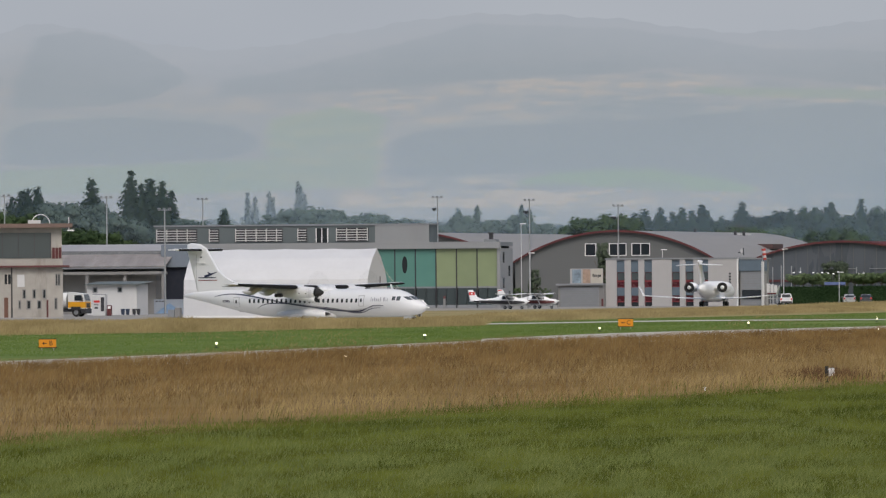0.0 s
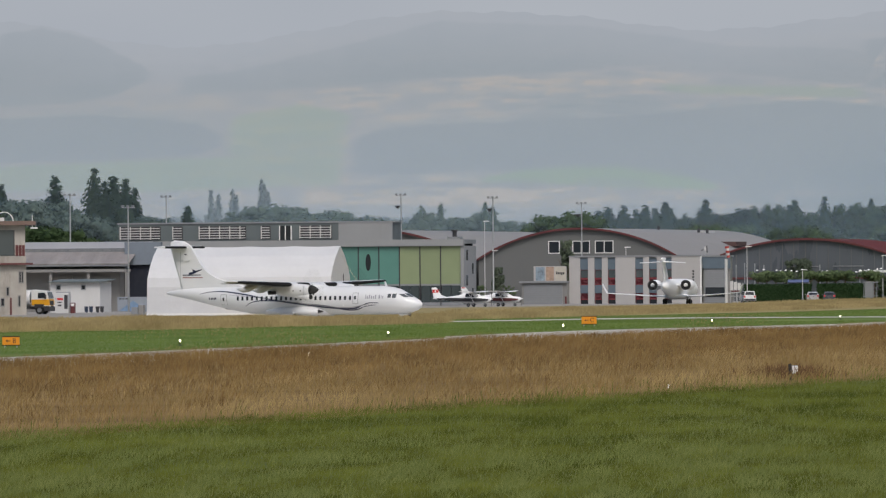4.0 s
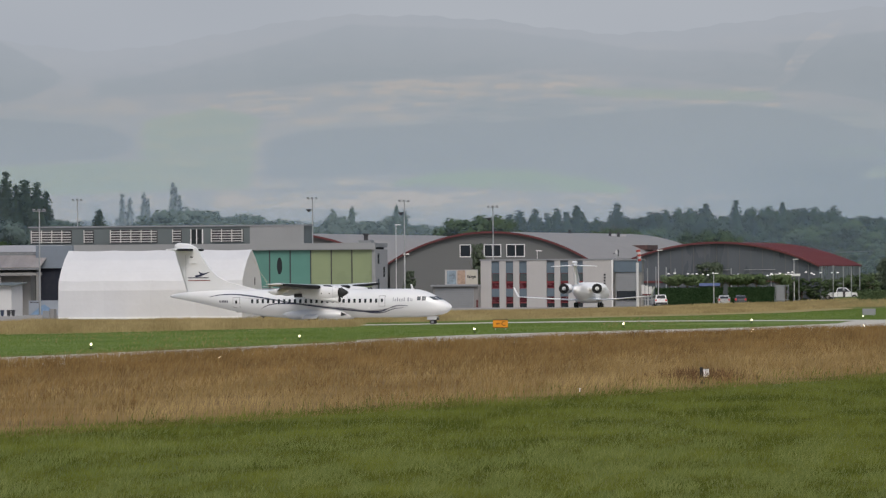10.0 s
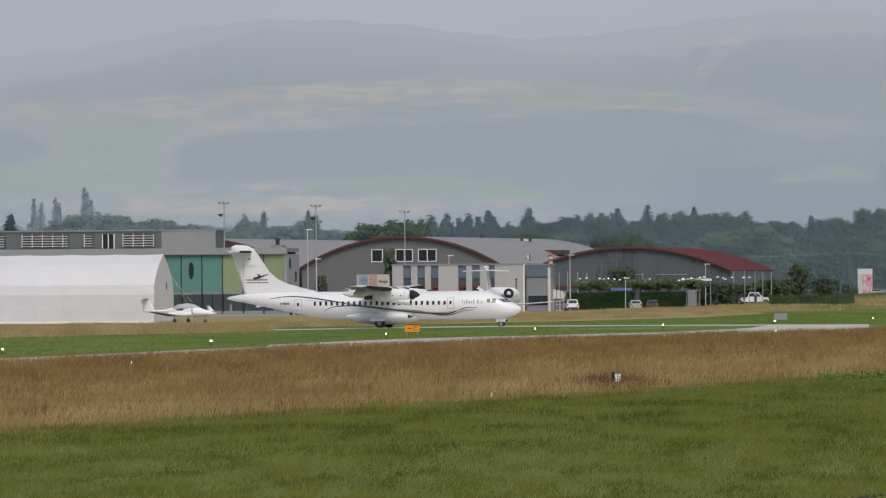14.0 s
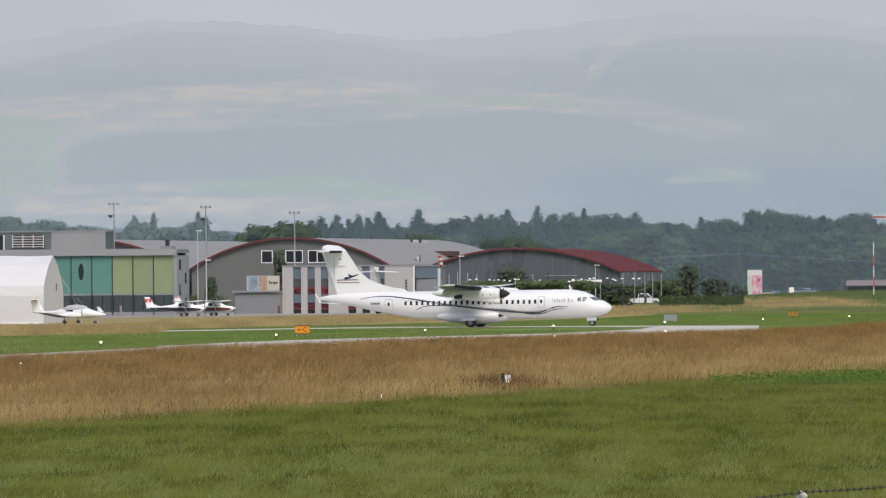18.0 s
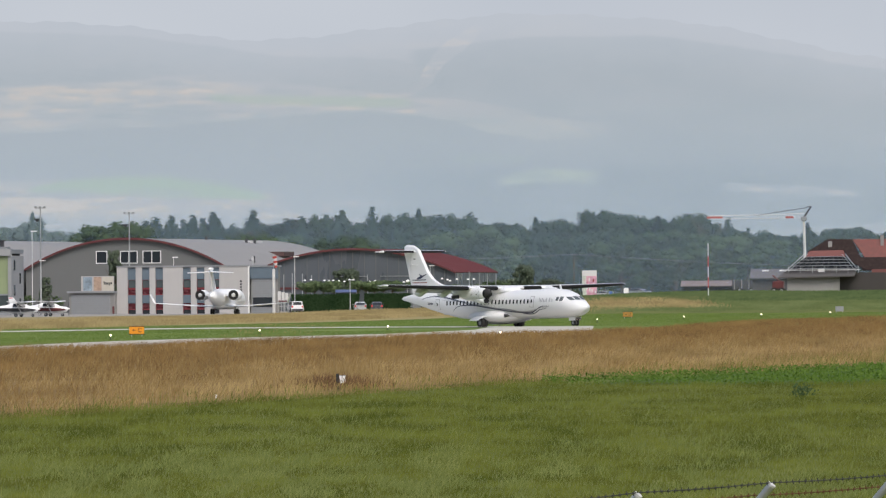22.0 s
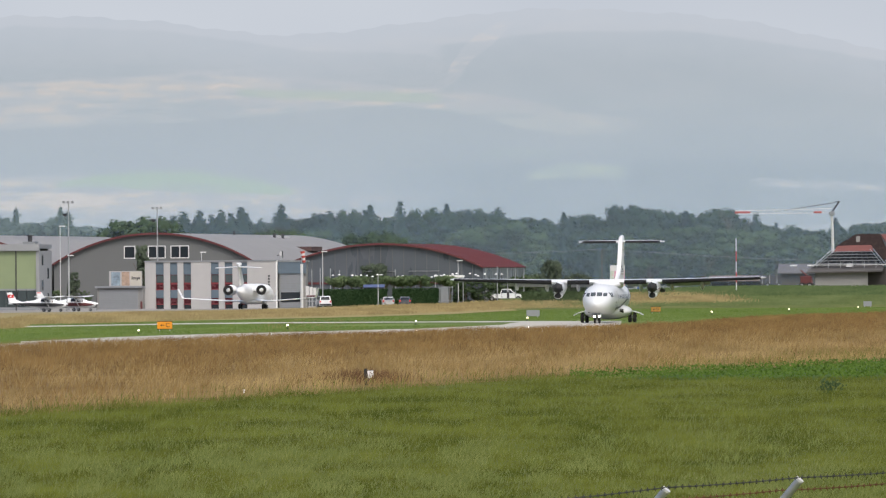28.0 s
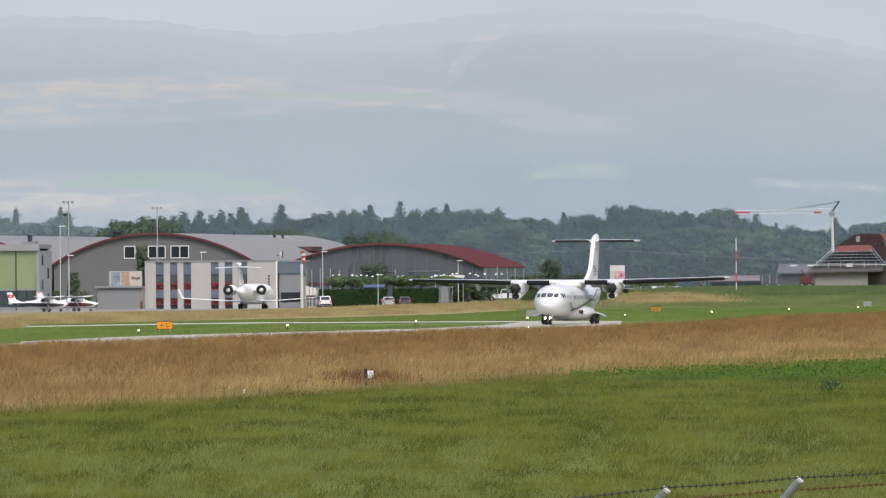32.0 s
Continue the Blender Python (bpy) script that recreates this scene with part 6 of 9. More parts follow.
def fuel_station():
    h = thing("white_hut", pose(-95.1, 1063.0, 0.035, 0, 0, TURN), "small white flat-roofed hut with two dark windows", "hut")
    part("wall", nb(0, 6.0, 0, 5, -0.1, 3.55), M_HUT, h)
    bm = bmesh.new()
    loft(bm, [[(x, -0.5, 3.5), (x, 5.4, 3.8), (x, 5.4, 3.9), (x, -0.5, 3.6)] for x in (-0.2, 6.5)])
    part("roof", bm, M_HUT_ROOF, h, "dark grey-green roof sheet")
    window(h, 0.7, 2.6, 0.6, 0.65, 1, M_GREY_PAINT, y=0.0)
    window(h, 3.7, 2.6, 0.6, 0.65, 1, M_GREY_PAINT, y=0.0)
    bars(h, [(0.6, 1.55, 0.5, 0.14), (1.2, 1.55, 0.5, 0.14), (0.6, 1.3, 0.9, 0.1)], M_GREY_PAINT, pose(0, -0.002, 0))
    k = thing("fuel_pump_cabinet", pose(-92.6, 1042.0, 0.035, 0, 0, TURN), "white fuel cabinet with red and black notices", "fuel pump")
    part("cabinet", nb(0, 1.45, 0, 1.2, 0, 2.35, 0.04), M_HUT, k)
    part("recess", nb(1.0, 1.4, -0.03, 0.0, 0.5, 2.1), M_DARK, k)
    part("red_notice", nb(0.15, 0.85, -0.02, 0.0, 1.5, 1.75), M_RED_PAINT, k)
    bars(k, [(0.2, 1.2, 0.5, 0.1), (0.25, 0.8, 0.4, 0.2)], M_DARK, pose(0, 0.0, 0))
    part("top_pipe", nb(-0.05, 1.6, 0.2, 0.5, 2.35, 2.45), M_GREY_PAINT, k)
    r = thing("fire_cabinet", pose(-90.95, 1042.0, 0.035, 0, 0, TURN), "red steel extinguisher cabinet beside the pump", "cabinet")
    part("box", nb(0, 0.5, 0, 0.5, 0, 1.2, 0.03), M_TRIM_RED, r)
    part("white_label", nb(0.1, 0.45, -0.02, 0.0, 0.8, 1.1), M_WHITE_PAINT, r)
    for x, mm, lab in ((-89.8, M_NAVY_BIN, "blue wheeled waste bin by the hut"), (-89.25, M_NAVY_BIN, "blue wheeled waste bin by the hut"), (-88.5, M_DARK, "dark waste bin by the hut"), (-88.0, M_DARK, "dark waste bin by the hut")):
        b = thing("waste_bin", pose(x, 1050.0, 0.035, 0, 0, TURN), lab, "bin", "waste bins by the hut")
        part("body", loft(bmesh.new(), [[(-a, -a, z), (a, -a, z), (a, a, z), (-a, a, z)] for a, z in ((0.15, 0.08), (0.19, 0.66))]), mm, b)
        part("lid", nb(-0.21, 0.21, -0.22, 0.21, 0.66, 0.74, 0.03), mm, b)
        wheel(b, 0, 0.15, 0.08, 0.06)
    c = thing("crate_pallet", pose(-75.9, 955.5, 0.0, 0, 0, TURN), "grey crates on a pallet at the tent's corner", "crate")
    part("pallet", nb(-1.1, 0.3, -0.6, 0.6, 0.03, 0.17), M_CONC, c)
    part("crate", nb(-1.0, -0.3, -0.5, 0.5, 0.17, 0.95, 0.03), M_GREY_PAINT, c)
    part("crate", nb(-0.25, 0.25, -0.5, 0.5, 0.17, 1.15, 0.03), M_CONC, c)


M_NAVY_BIN = mat("navy_plastic", (0.03, 0.045, 0.08), 0.5)
fuel_station()

# ---------------------------------------------------------------- vehicles
def car(name, m, label, paint, L=4.3, W=1.75, H=1.48, kind="hatch"):
    t = thing(name, m, label, "car" if kind != "pickup" else "pickup", "parked cars")
    h = L / 2
    if kind == "hatch":
        low = [(-h, 0.45), (-h, 0.85), (-h + 0.12, 0.98), (0.9, 0.95), (h - 0.35, 0.78), (h, 0.6), (h, 0.35), (-h, 0.3)]
        top = [(-h + 0.1, 0.97), (-h + 0.5, H - 0.05), (-0.6, H), (0.35, H - 0.06), (1.15, 0.94)]
    elif kind == "van":
        low = [(-h, 0.4), (-h, 1.0), (-h + 0.05, 1.02), (1.2, 1.0), (h - 0.25, 0.88), (h, 0.7), (h, 0.35), (-h, 0.3)]
        top = [(-h + 0.05, 1.0), (-h + 0.15, H - 0.05), (-1.0, H), (0.7, H - 0.05), (1.4, 0.98)]
    else:
        low = [(-h, 0.55), (-h, 1.08), (-0.55, 1.08), (1.2, 1.1), (h - 0.15, 1.0), (h, 0.8), (h, 0.45), (-h, 0.45)]
        top = [(-0.75, 1.08), (-0.55, H - 0.05), (-0.2, H), (0.75, H - 0.04), (1.45, 1.08)]
    w = W / 2
    bm = loft(bmesh.new(), [[(x, -w + 0.06, z) for x, z in low], [(x, -w, z * 0.97) for x, z in low], [(x, w, z * 0.97) for x, z in low], [(x, w - 0.06, z) for x, z in low]])
    b = part("body", bm, paint, t)
    bm = loft(bmesh.new(), [[(x, -k * (w - 0.1) * (0.86 if z > 1.2 else 1), z) for x, z in top] for k in (1, -1)])
    part("cabin", bm, paint, t)
    cx = sum(p[0] for p in top) / len(top)
    for s in (-1, 1):
        prof = [(cx + (x - cx) * 0.86, 0.5 * (H + 1.0) + (z - 0.5 * (H + 1.0)) * 0.72) for x, z in top]
        yy = s * (w - 0.1)
        bm = bmesh.new()
        f = [bm.verts.new((x, yy * (0.9 if z > 1.25 else 0.985) + s * 0.02, z)) for x, z in prof]
        bm.faces.new(f if s < 0 else f[::-1])
        part("side_window", bm, M_GLASS, t)
        part("sill", nb(-h + 0.9, h - 0.9, s * (w - 0.02), s * w, 0.25, 0.36), M_DARK, t)
        part("mirror", nb(cx + 0.85, cx + 1.0, s * w, s * (w + 0.14), 1.0, 1.14), paint, t)
        part("headlight", nb(h - 0.1, h + 0.01, s * (w - 0.4), s * (w - 0.1), 0.62, 0.76), M_LAMP_PALE, t)
        part("tail_light", nb(-h - 0.01, -h + 0.05, s * (w - 0.28), s * (w - 0.05), 0.72, 0.98), M_RED_PAINT, t)
    x0, z0 = top[0]
    x1, z1 = top[1]
    bm = bmesh.new()
    f = [bm.verts.new(p) for p in ((x0 - 0.02, -w + 0.25, z0 + 0.08), (x0 - 0.02, w - 0.25, z0 + 0.08), (x1 - 0.03, w - 0.32, z1 - 0.06), (x1 - 0.03, -w + 0.32, z1 - 0.06))]
    bm.faces.new(f[::-1])
    part("rear_window", bm, M_GLASS, t)
    x0, z0 = top[-1]
    x1, z1 = top[-2]
    bm = bmesh.new()
    f = [bm.verts.new(p) for p in ((x0 + 0.02, -w + 0.22, z0 + 0.05), (x0 + 0.02, w - 0.22, z0 + 0.05), (x1 + 0.03, w - 0.3, z1 - 0.03), (x1 + 0.03, -w + 0.3, z1 - 0.03))]
    bm.faces.new(f)
    part("windscreen", bm, M_GLASS, t)
    part("bumper", nb(h - 0.05, h + 0.07, -w + 0.08, w - 0.08, 0.32, 0.55, 0.02), paint, t)
    part("bumper", nb(-h - 0.07, -h + 0.05, -w + 0.08, w - 0.08, 0.32, 0.55, 0.02), M_DARK if kind == "van" else paint, t)
    for x in (-h + 0.8, h - 0.85):
        for s in (-1, 1):
            wheel(t, x, s * (w - 0.1), 0.32 if kind != "pickup" else 0.38, 0.2)
    return t


M_CAR_WHITE = mat("car_white", (0.76, 0.77, 0.78), 0.25, vary=0.02, bump=0, coat=0.5)
M_CAR_SILVER = mat("car_silver", (0.45, 0.46, 0.47), 0.3, metal=0.5, vary=0.03, bump=0, coat=0.4)
M_CAR_DARK = mat("car_dark", (0.07, 0.075, 0.085), 0.25, vary=0.05, bump=0, coat=0.5)
car("parked_car", pose(-16.6, 1268, 0.0, 0, 0, 99), "small white van-like car seen from behind, by the hedge", M_CAR_WHITE, 4.0, 1.75, 1.62, "van")
car("parked_car", pose(-7.73, 1278, 0.0, 0, 0, 93), "silver hatchback parked by the hedge", M_CAR_SILVER, 4.1, 1.7, 1.45)
car("parked_car", pose(-5.36, 1278, 0.0, 0, 0, 91), "dark hatchback parked by the hedge", M_CAR_DARK, 4.0, 1.7, 1.45)
PK = (9.10, 1328)
for cx, turn, lab in ((30.0, -4, "silver car on the road beyond the field"), (35.9, -40, "silver estate car on the road beyond the field")):
    car("parked_car", pose(cx, 1455, float(rise(cx, 1455)), 0, 0, turn), lab, M_CAR_SILVER, 4.1, 1.7, 1.3)
car("pickup_truck", pose(*PK, -0.1 + float(rise(*PK)), 0, 0, -6), "white double-cab pickup with a covered bed", M_CAR_WHITE, 5.5, 1.85, 1.8, "pickup")


def tanker():
    t = thing("fuel_truck", pose(-94.6, 1020.0, 0.035, 0, 0, TURN), "fuel truck with yellow and white cab and white tank", "truck")
    part("chassis", nb(-3.2, 3.4, -0.9, 0.9, 0.55, 0.85), M_DARK, t)
    c = part("cab", loft(bmesh.new(), [[(1.6, y, 0.9), (3.55, y, 0.9), (3.55, y, 1.75), (3.3, y, 2.55), (1.6, y, 2.75)] for y in (-1.2, 1.2)]), M_WHITE_PAINT, t)
    part("cab_lower", nb(1.58, 3.6, -1.22, 1.22, 0.95, 1.68, 0.05), M_YELLOW, c, "yellow lower cab")
    part("grille", nb(3.6, 3.64, -0.7, 0.7, 1.02, 1.5), M_DARK, c, "black radiator grille")
    part("wheel_arch", nb(1.95, 3.05, -1.235, -1.225, 0.75, 1.12), M_DARK, c)
    part("cab_bumper", nb(3.05, 3.68, -1.2, 1.2, 0.35, 0.94, 0.05), M_DARK, c)
    bm = bmesh.new()
    f = [bm.verts.new(p) for p in ((3.585, -1.05, 1.78), (3.585, 1.05, 1.78), (3.36, 1.0, 2.5), (3.36, -1.0, 2.5))]
    bm.faces.new(f)
    part("windscreen", bm, M_GLASS, c)
    for s in (-1, 1):
        part("side_window", nb(2.35, 3.2, s * 1.2, s * 1.215, 1.78, 2.4), M_GLASS, c)
        part("mirror", nb(3.2, 3.35, s * 1.3, s * 1.5, 1.7, 2.2), M_DARK, c)
        part("headlight", nb(3.6, 3.69, s * 0.75, s * 1.1, 0.85, 1.0), M_LAMP_PALE, c)
    part("tank", loft(bmesh.new(), [[(x, 1.15 * math.cos(a), 1.75 + 0.95 * math.sin(a)) for a in [2 * math.pi * i / 18 for i in range(18)]] for x in (-3.2, 1.35)]), M_WHITE_PAINT, t)
    part("catwalk", nb(-2.9, 1.1, -0.3, 0.3, 2.7, 2.8), M_STEEL, t)
    for x in (-2.2, 2.5):
        for s in (-1, 1):
            wheel(t, x, s * 1.0, 0.48, 0.3)


tanker()

# ---------------------------------------------------------------- lamps, signs and posts
def flood_mast(x, y, top, arms=2):
    z0 = float(rise(x, y))
    t = thing("floodlight_mast", pose(x, y, z0), "tall slender grey floodlight mast", "lamp post", "floodlight masts")
    H = top - z0
    part("mast", nt((0, 0, 0), (0, 0, H), 0.13, 0.07), M_STEEL, t)
    part("crossbar", nt((-0.8, 0, H - 0.15), (0.8, 0, H - 0.15), 0.04, n=6), M_STEEL, t)
    for k in (-0.65, -0.05, 0.55):
        part("floodlight", nb(k - 0.17, k + 0.17, -0.3, 0.1, H - 0.08, H + 0.12, 0.03), M_GREY_PAINT, t)
    if arms:
        part("siren_horn", loft(bmesh.new(), [[(-0.1 + r * math.cos(a) - 0.4, r * math.sin(a), H - 1.6 - k) for a in [2 * math.pi * i / 10 for i in range(10)]] for r, k in ((0.1, 0.4), (0.42, 0.0))]), M_DARK, t)
    part("base_plate", nb(-0.25, 0.25, -0.25, 0.25, 0, 0.06), M_STEEL, t)


for u_x, u_y, u_top, arms in (
        (-66.20, 1300, 15.65, 2), (-51.57, 1262, 14.83, 2), (-40.21, 1290, 14.18, 1),
        (-100.31, 1150, 14.59, 0), (-99.67, 1300, 15.64, 0), (-86.52, 1070, 12.41, 0), (-113.23, 1150, 14.89, 0)):
    flood_mast(u_x, u_y, u_top, arms)


def street_lamp(x, y, top):
    z0 = float(rise(x, y))
    t = thing("street_lamp", pose(x, y, z0), "slim pale street lamp with a flat head", "street lamp", "street lamps by the apron")
    H = top - z0
    part("post", nt((0, 0, 0), (0, 0, H), 0.06, 0.045), M_HUT, t)
    part("head", nb(-0.2, 0.65, -0.15, 0.15, H - 0.04, H + 0.09, 0.03), M_WHITE_PAINT, t)
    part("base", nt((0, 0, 0), (0, 0, 0.5), 0.13), M_GREY_PAINT, t)


for lx, ly, lt in ((-50.67, 1240, 7.37), (-34.00, 1290, 7.85), (-16.72, 1272, 7.76), (-9.11, 1284, 4.49), (2.18, 1310, 6.44), (-52.74, 1262, 11.49)):
    street_lamp(lx, ly, lt)


def striped_pole(x, y, z0, top, bands, r, label, cap):
    t = thing("striped_mast", pose(x, y, z0), label, "mast", "red and white masts")
    H = top - z0
    for i in range(bands):
        part("band", nt((0, 0, H * i / bands), (0, 0, H * (i + 1) / bands), r * (1 - 0.03 * i)), M_HUT if i % 2 == 0 else M_MAST_RED, t)
    if cap:
        part("top_lamp", nt((0, 0, H), (0, 0, H + 0.3), r * 0.8), M_WHITE_PAINT, t)
    return t


mx, my = 42.61, 1330
striped_pole(mx, my, float(rise(mx, my)), 9.15, 5, 0.08, "tall red and white banded obstacle mast in the field", True)
px, py = -19.18, 1243
pole = thing("windsock_pole", pose(px, py, 0.03), "stout white pole with a drooping red and white windsock", "windsock")
part("pole", nt((0, 0, 0), (0, 0, 6.0), 0.2, n=12), M_HUT, pole)
part("sock_arm", nt((0, 0, 6.0), (0, 0, 7.9), 0.04, n=6), M_STEEL, pole)
for i in range(5):
    f, g = i / 5, (i + 1) / 5
    part("windsock_band", nt((0.12 + 0.22 * f, -0.02, 7.75 - 1.55 * f), (0.12 + 0.22 * g, -0.02, 7.75 - 1.55 * g), 0.3 - 0.1 * f, 0.3 - 0.1 * g, n=12), M_MAST_RED if i % 2 == 0 else M_HUT, pole, "drooping windsock band")


def text_mesh(s, size, depth=0.006):
    cu = bpy.data.curves.new("text", "FONT")
    cu.body, cu.size, cu.extrude, cu.align_x, cu.align_y = s, size, depth, "CENTER", "CENTER"
    ob = bpy.data.objects.new("text", cu)
    me = bpy.data.meshes.new_from_object(ob)
    bpy.data.objects.remove(ob)
    return me


def taxi_sign(x, y, w, h, letter, label, paint=None):
    """A low board on two legs; where the letter cannot be read it is a plain bar."""
    t = thing("taxiway_sign", pose(x, y, float(rise(x, y))), label, "sign", "taxiway signs")
    b = part("board", nb(-w / 2, w / 2, -0.06, 0.06, 0.2, 0.2 + h, 0.015), paint or M_ORANGE, t)
    part("frame", box(box(bmesh.new(), -w / 2 - 0.04, w / 2 + 0.04, -0.07, 0.07, 0.15, 0.2), -w / 2 - 0.04, w / 2 + 0.04, -0.07, 0.07, 0.2 + h, 0.25 + h), M_SIGN_BLACK, t)
    for s in (-1, 1):
        part("leg", nt((s * w * 0.35, 0, 0), (s * w * 0.35, 0, 0.2), 0.04, n=6), M_STEEL, t)
    if letter:
        me = text_mesh(letter, h * 0.85)
        me.materials.append(M_SIGN_BLACK)
        ob = new("letter", me)
        ob.parent = t
        ob.matrix_basis = pose(w * 0.2, -0.068, 0.2 + h / 2, 90)
    else:
        part("letter_bar", nb(w * 0.1, w * 0.3, -0.075, -0.062, 0.3, 0.1 + h), M_SIGN_BLACK, t)
    bm = bmesh.new()
    box(bm, -w * 0.28, -w * 0.04, -0.075, -0.062, 0.2 + h / 2 - 0.025, 0.2 + h / 2 + 0.025)
    prism(bm, [(-w * 0.3, 0.2 + h / 2), (-w * 0.2, 0.2 + h / 2 + 0.09), (-w * 0.2, 0.2 + h / 2 - 0.09)], -0.075, -0.062)
    part("arrow", bm, M_SIGN_BLACK, t)


taxi_sign(-21.67, 712, 1.16, 0.56, "C", "orange taxiway sign with black arrow and letter C")
taxi_sign(-52.17, 556, 1.05, 0.48, "B", "orange taxiway sign with black arrow and letter B")
taxi_sign(22.98, 990, 1.05, 0.5, "D", "orange taxiway sign, its letter hardly legible", M_SIGN_DULL)
taxi_sign(61.4, 1180, 1.1, 0.55, "", "orange taxiway sign far along the runway", M_ORANGE)
for sx, sy, w in ((8.88, 905, 1.3), (52.38, 1130, 1.0)):
    t = thing("sign_back", pose(sx, sy, 0), "plain grey back of a runway sign", "sign", "sign backs")
    part("board", nb(-w / 2, w / 2, -0.05, 0.05, 0.14, 0.76, 0.02), M_GREY_PAINT, t)
    for s in (-1, 1):
        part("leg", nt((s * w * 0.35, 0, 0), (s * w * 0.35, 0, 0.14), 0.04, n=6), M_STEEL, t)


def edge_light():
    t = thing("runway_light", pose(0, 0, 0), "lit white runway edge lamp on a short stem", "runway light", "runway edge lights")
    part("foot", nt((0, 0, 0), (0, 0, 0.06), 0.14, n=10), M_DARK, t)
    part("stem", nt((0, 0, 0.06), (0, 0, 0.26), 0.025, n=6), M_DARK, t)
    bm = bmesh.new()
    bmesh.ops.create_icosphere(bm, subdivisions=2, radius=0.065, matrix=pose(0, 0, 0.31))
    part("lens", bm, M_LAMP_ON, t, "glowing glass lens", smooth=True)
    return t


proto = edge_light()
for k in range(10):
    ex, ey = field(0.0, (k - 5) * 55.5)
    m = pose(ex, ey, float(rise(ex, ey)))
    if k == 0:
        proto.matrix_basis = m
    else:
        copy_thing(proto, m)
for ex, ey in ((-27.83, 455), (-1.87, 645), (6.42, 693)):
    copy_thing(proto, pose(ex, ey, float(rise(ex, ey)) - 0.1))


def marker():
    t = thing("marker_box", pose(-2.81, 340, 0.12), "small white instrument box with a dark door on a post", "box")
    part("post", nt((0, 0, -0.12), (0, 0, 0.3), 0.04), M_DARK, t)
    b = part("case", nb(-0.02, 0.2, -0.12, 0.12, 0.14, 0.42, 0.015), M_WHITE_PAINT, t)
    part("dark_side", nb(-0.15, -0.03, -0.14, 0.11, -0.1, 0.5, 0.01), M_BLACK, t, "black upright beside the case")
    part("lid", nb(-0.02, 0.21, -0.13, 0.13, 0.42, 0.44), M_GREY_PAINT, b)


marker()
for gx, gy in ((-6.95, 318),):
    t = thing("marker_peg", pose(gx, gy, 0), "tiny white peg in the grass", "peg", "white pegs")
    part("peg", nb(-0.03, 0.03, -0.03, 0.03, 0, 0.1, 0.01), M_WHITE_PAINT, t)
    part("peg_cap", nb(-0.06, 0.06, -0.05, 0.05, 0.1, 0.14, 0.01), M_WHITE_PAINT, t)

# ---------------------------------------------------------------- the fence before the viewer
def fence():
    t = thing("security_fence", pose(0, 0, 0), "steel security fence with slanted arms and barbed wire", "fence")
    p0, step = Vector((1.64, 68.0, 0)), Vector((1.105, 2.9, 0))
    out = Vector((step.y, -step.x, 0)).normalized()
    tops = []
    for k in range(-12, 16):
        b = p0 + step * k - Vector((0, 0, 0.03 * min(1, max(0, -k))))
        jit = 0.004 * math.sin(k * 2.3)
        post = part("post", nt(b - out * 0.36, b - out * 0.36 + Vector((0, 0, 1.98)), 0.034, n=10), M_STEEL, t)
        part("arm", nt(b - out * 0.36 + Vector((0, 0, 1.95)), b + Vector((0, 0, 2.36 + jit)), 0.032, n=10), M_STEEL, post)
        part("arm_cap", nt(b + Vector((0, 0, 2.36 + jit)), b + out * 0.012 + Vector((0, 0, 2.374 + jit)), 0.034, n=10), M_HUT, post)
        tops.append((b, jit))
    for w, (off, dz, mm) in enumerate(((0.0, 2.385, M_WIRE), (0.16, 2.285, M_RUST), (0.3, 2.03, M_WIRE))):
        bm = bmesh.new()
        for (a, ja), (c, jc) in zip(tops, tops[1:]):
            pa, pc = a - out * off + Vector((0, 0, dz + ja)), c - out * off + Vector((0, 0, dz + jc))
            n = 6
            pts = [pa.lerp(pc, i / n) - Vector((0, 0, 0.008 * math.sin(math.pi * i / n))) for i in range(n + 1)]
            for q, r in zip(pts, pts[1:]):
                tube(bm, q, r, 0.004, n=4)
            L = (pc - pa).length
            for i in range(int(L / 0.15)):
                f = (i + 0.5) / int(L / 0.15)
                q = pa.lerp(pc, f) - Vector((0, 0, 0.008 * math.sin(math.pi * f)))
                along = (pc - pa).normalized() * 0.022
                tube(bm, q - along, q + along, 0.0085, n=5)
                d = Vector((0.006 * math.sin(i * 1.7), 0.006 * math.cos(i * 1.7), 0.019))
                tube(bm, q - d, q + d, 0.004, n=3)
        part("barbed_wire", bm, mm, t, "rusty barbed wire" if mm is M_RUST else "grey barbed wire")


fence()

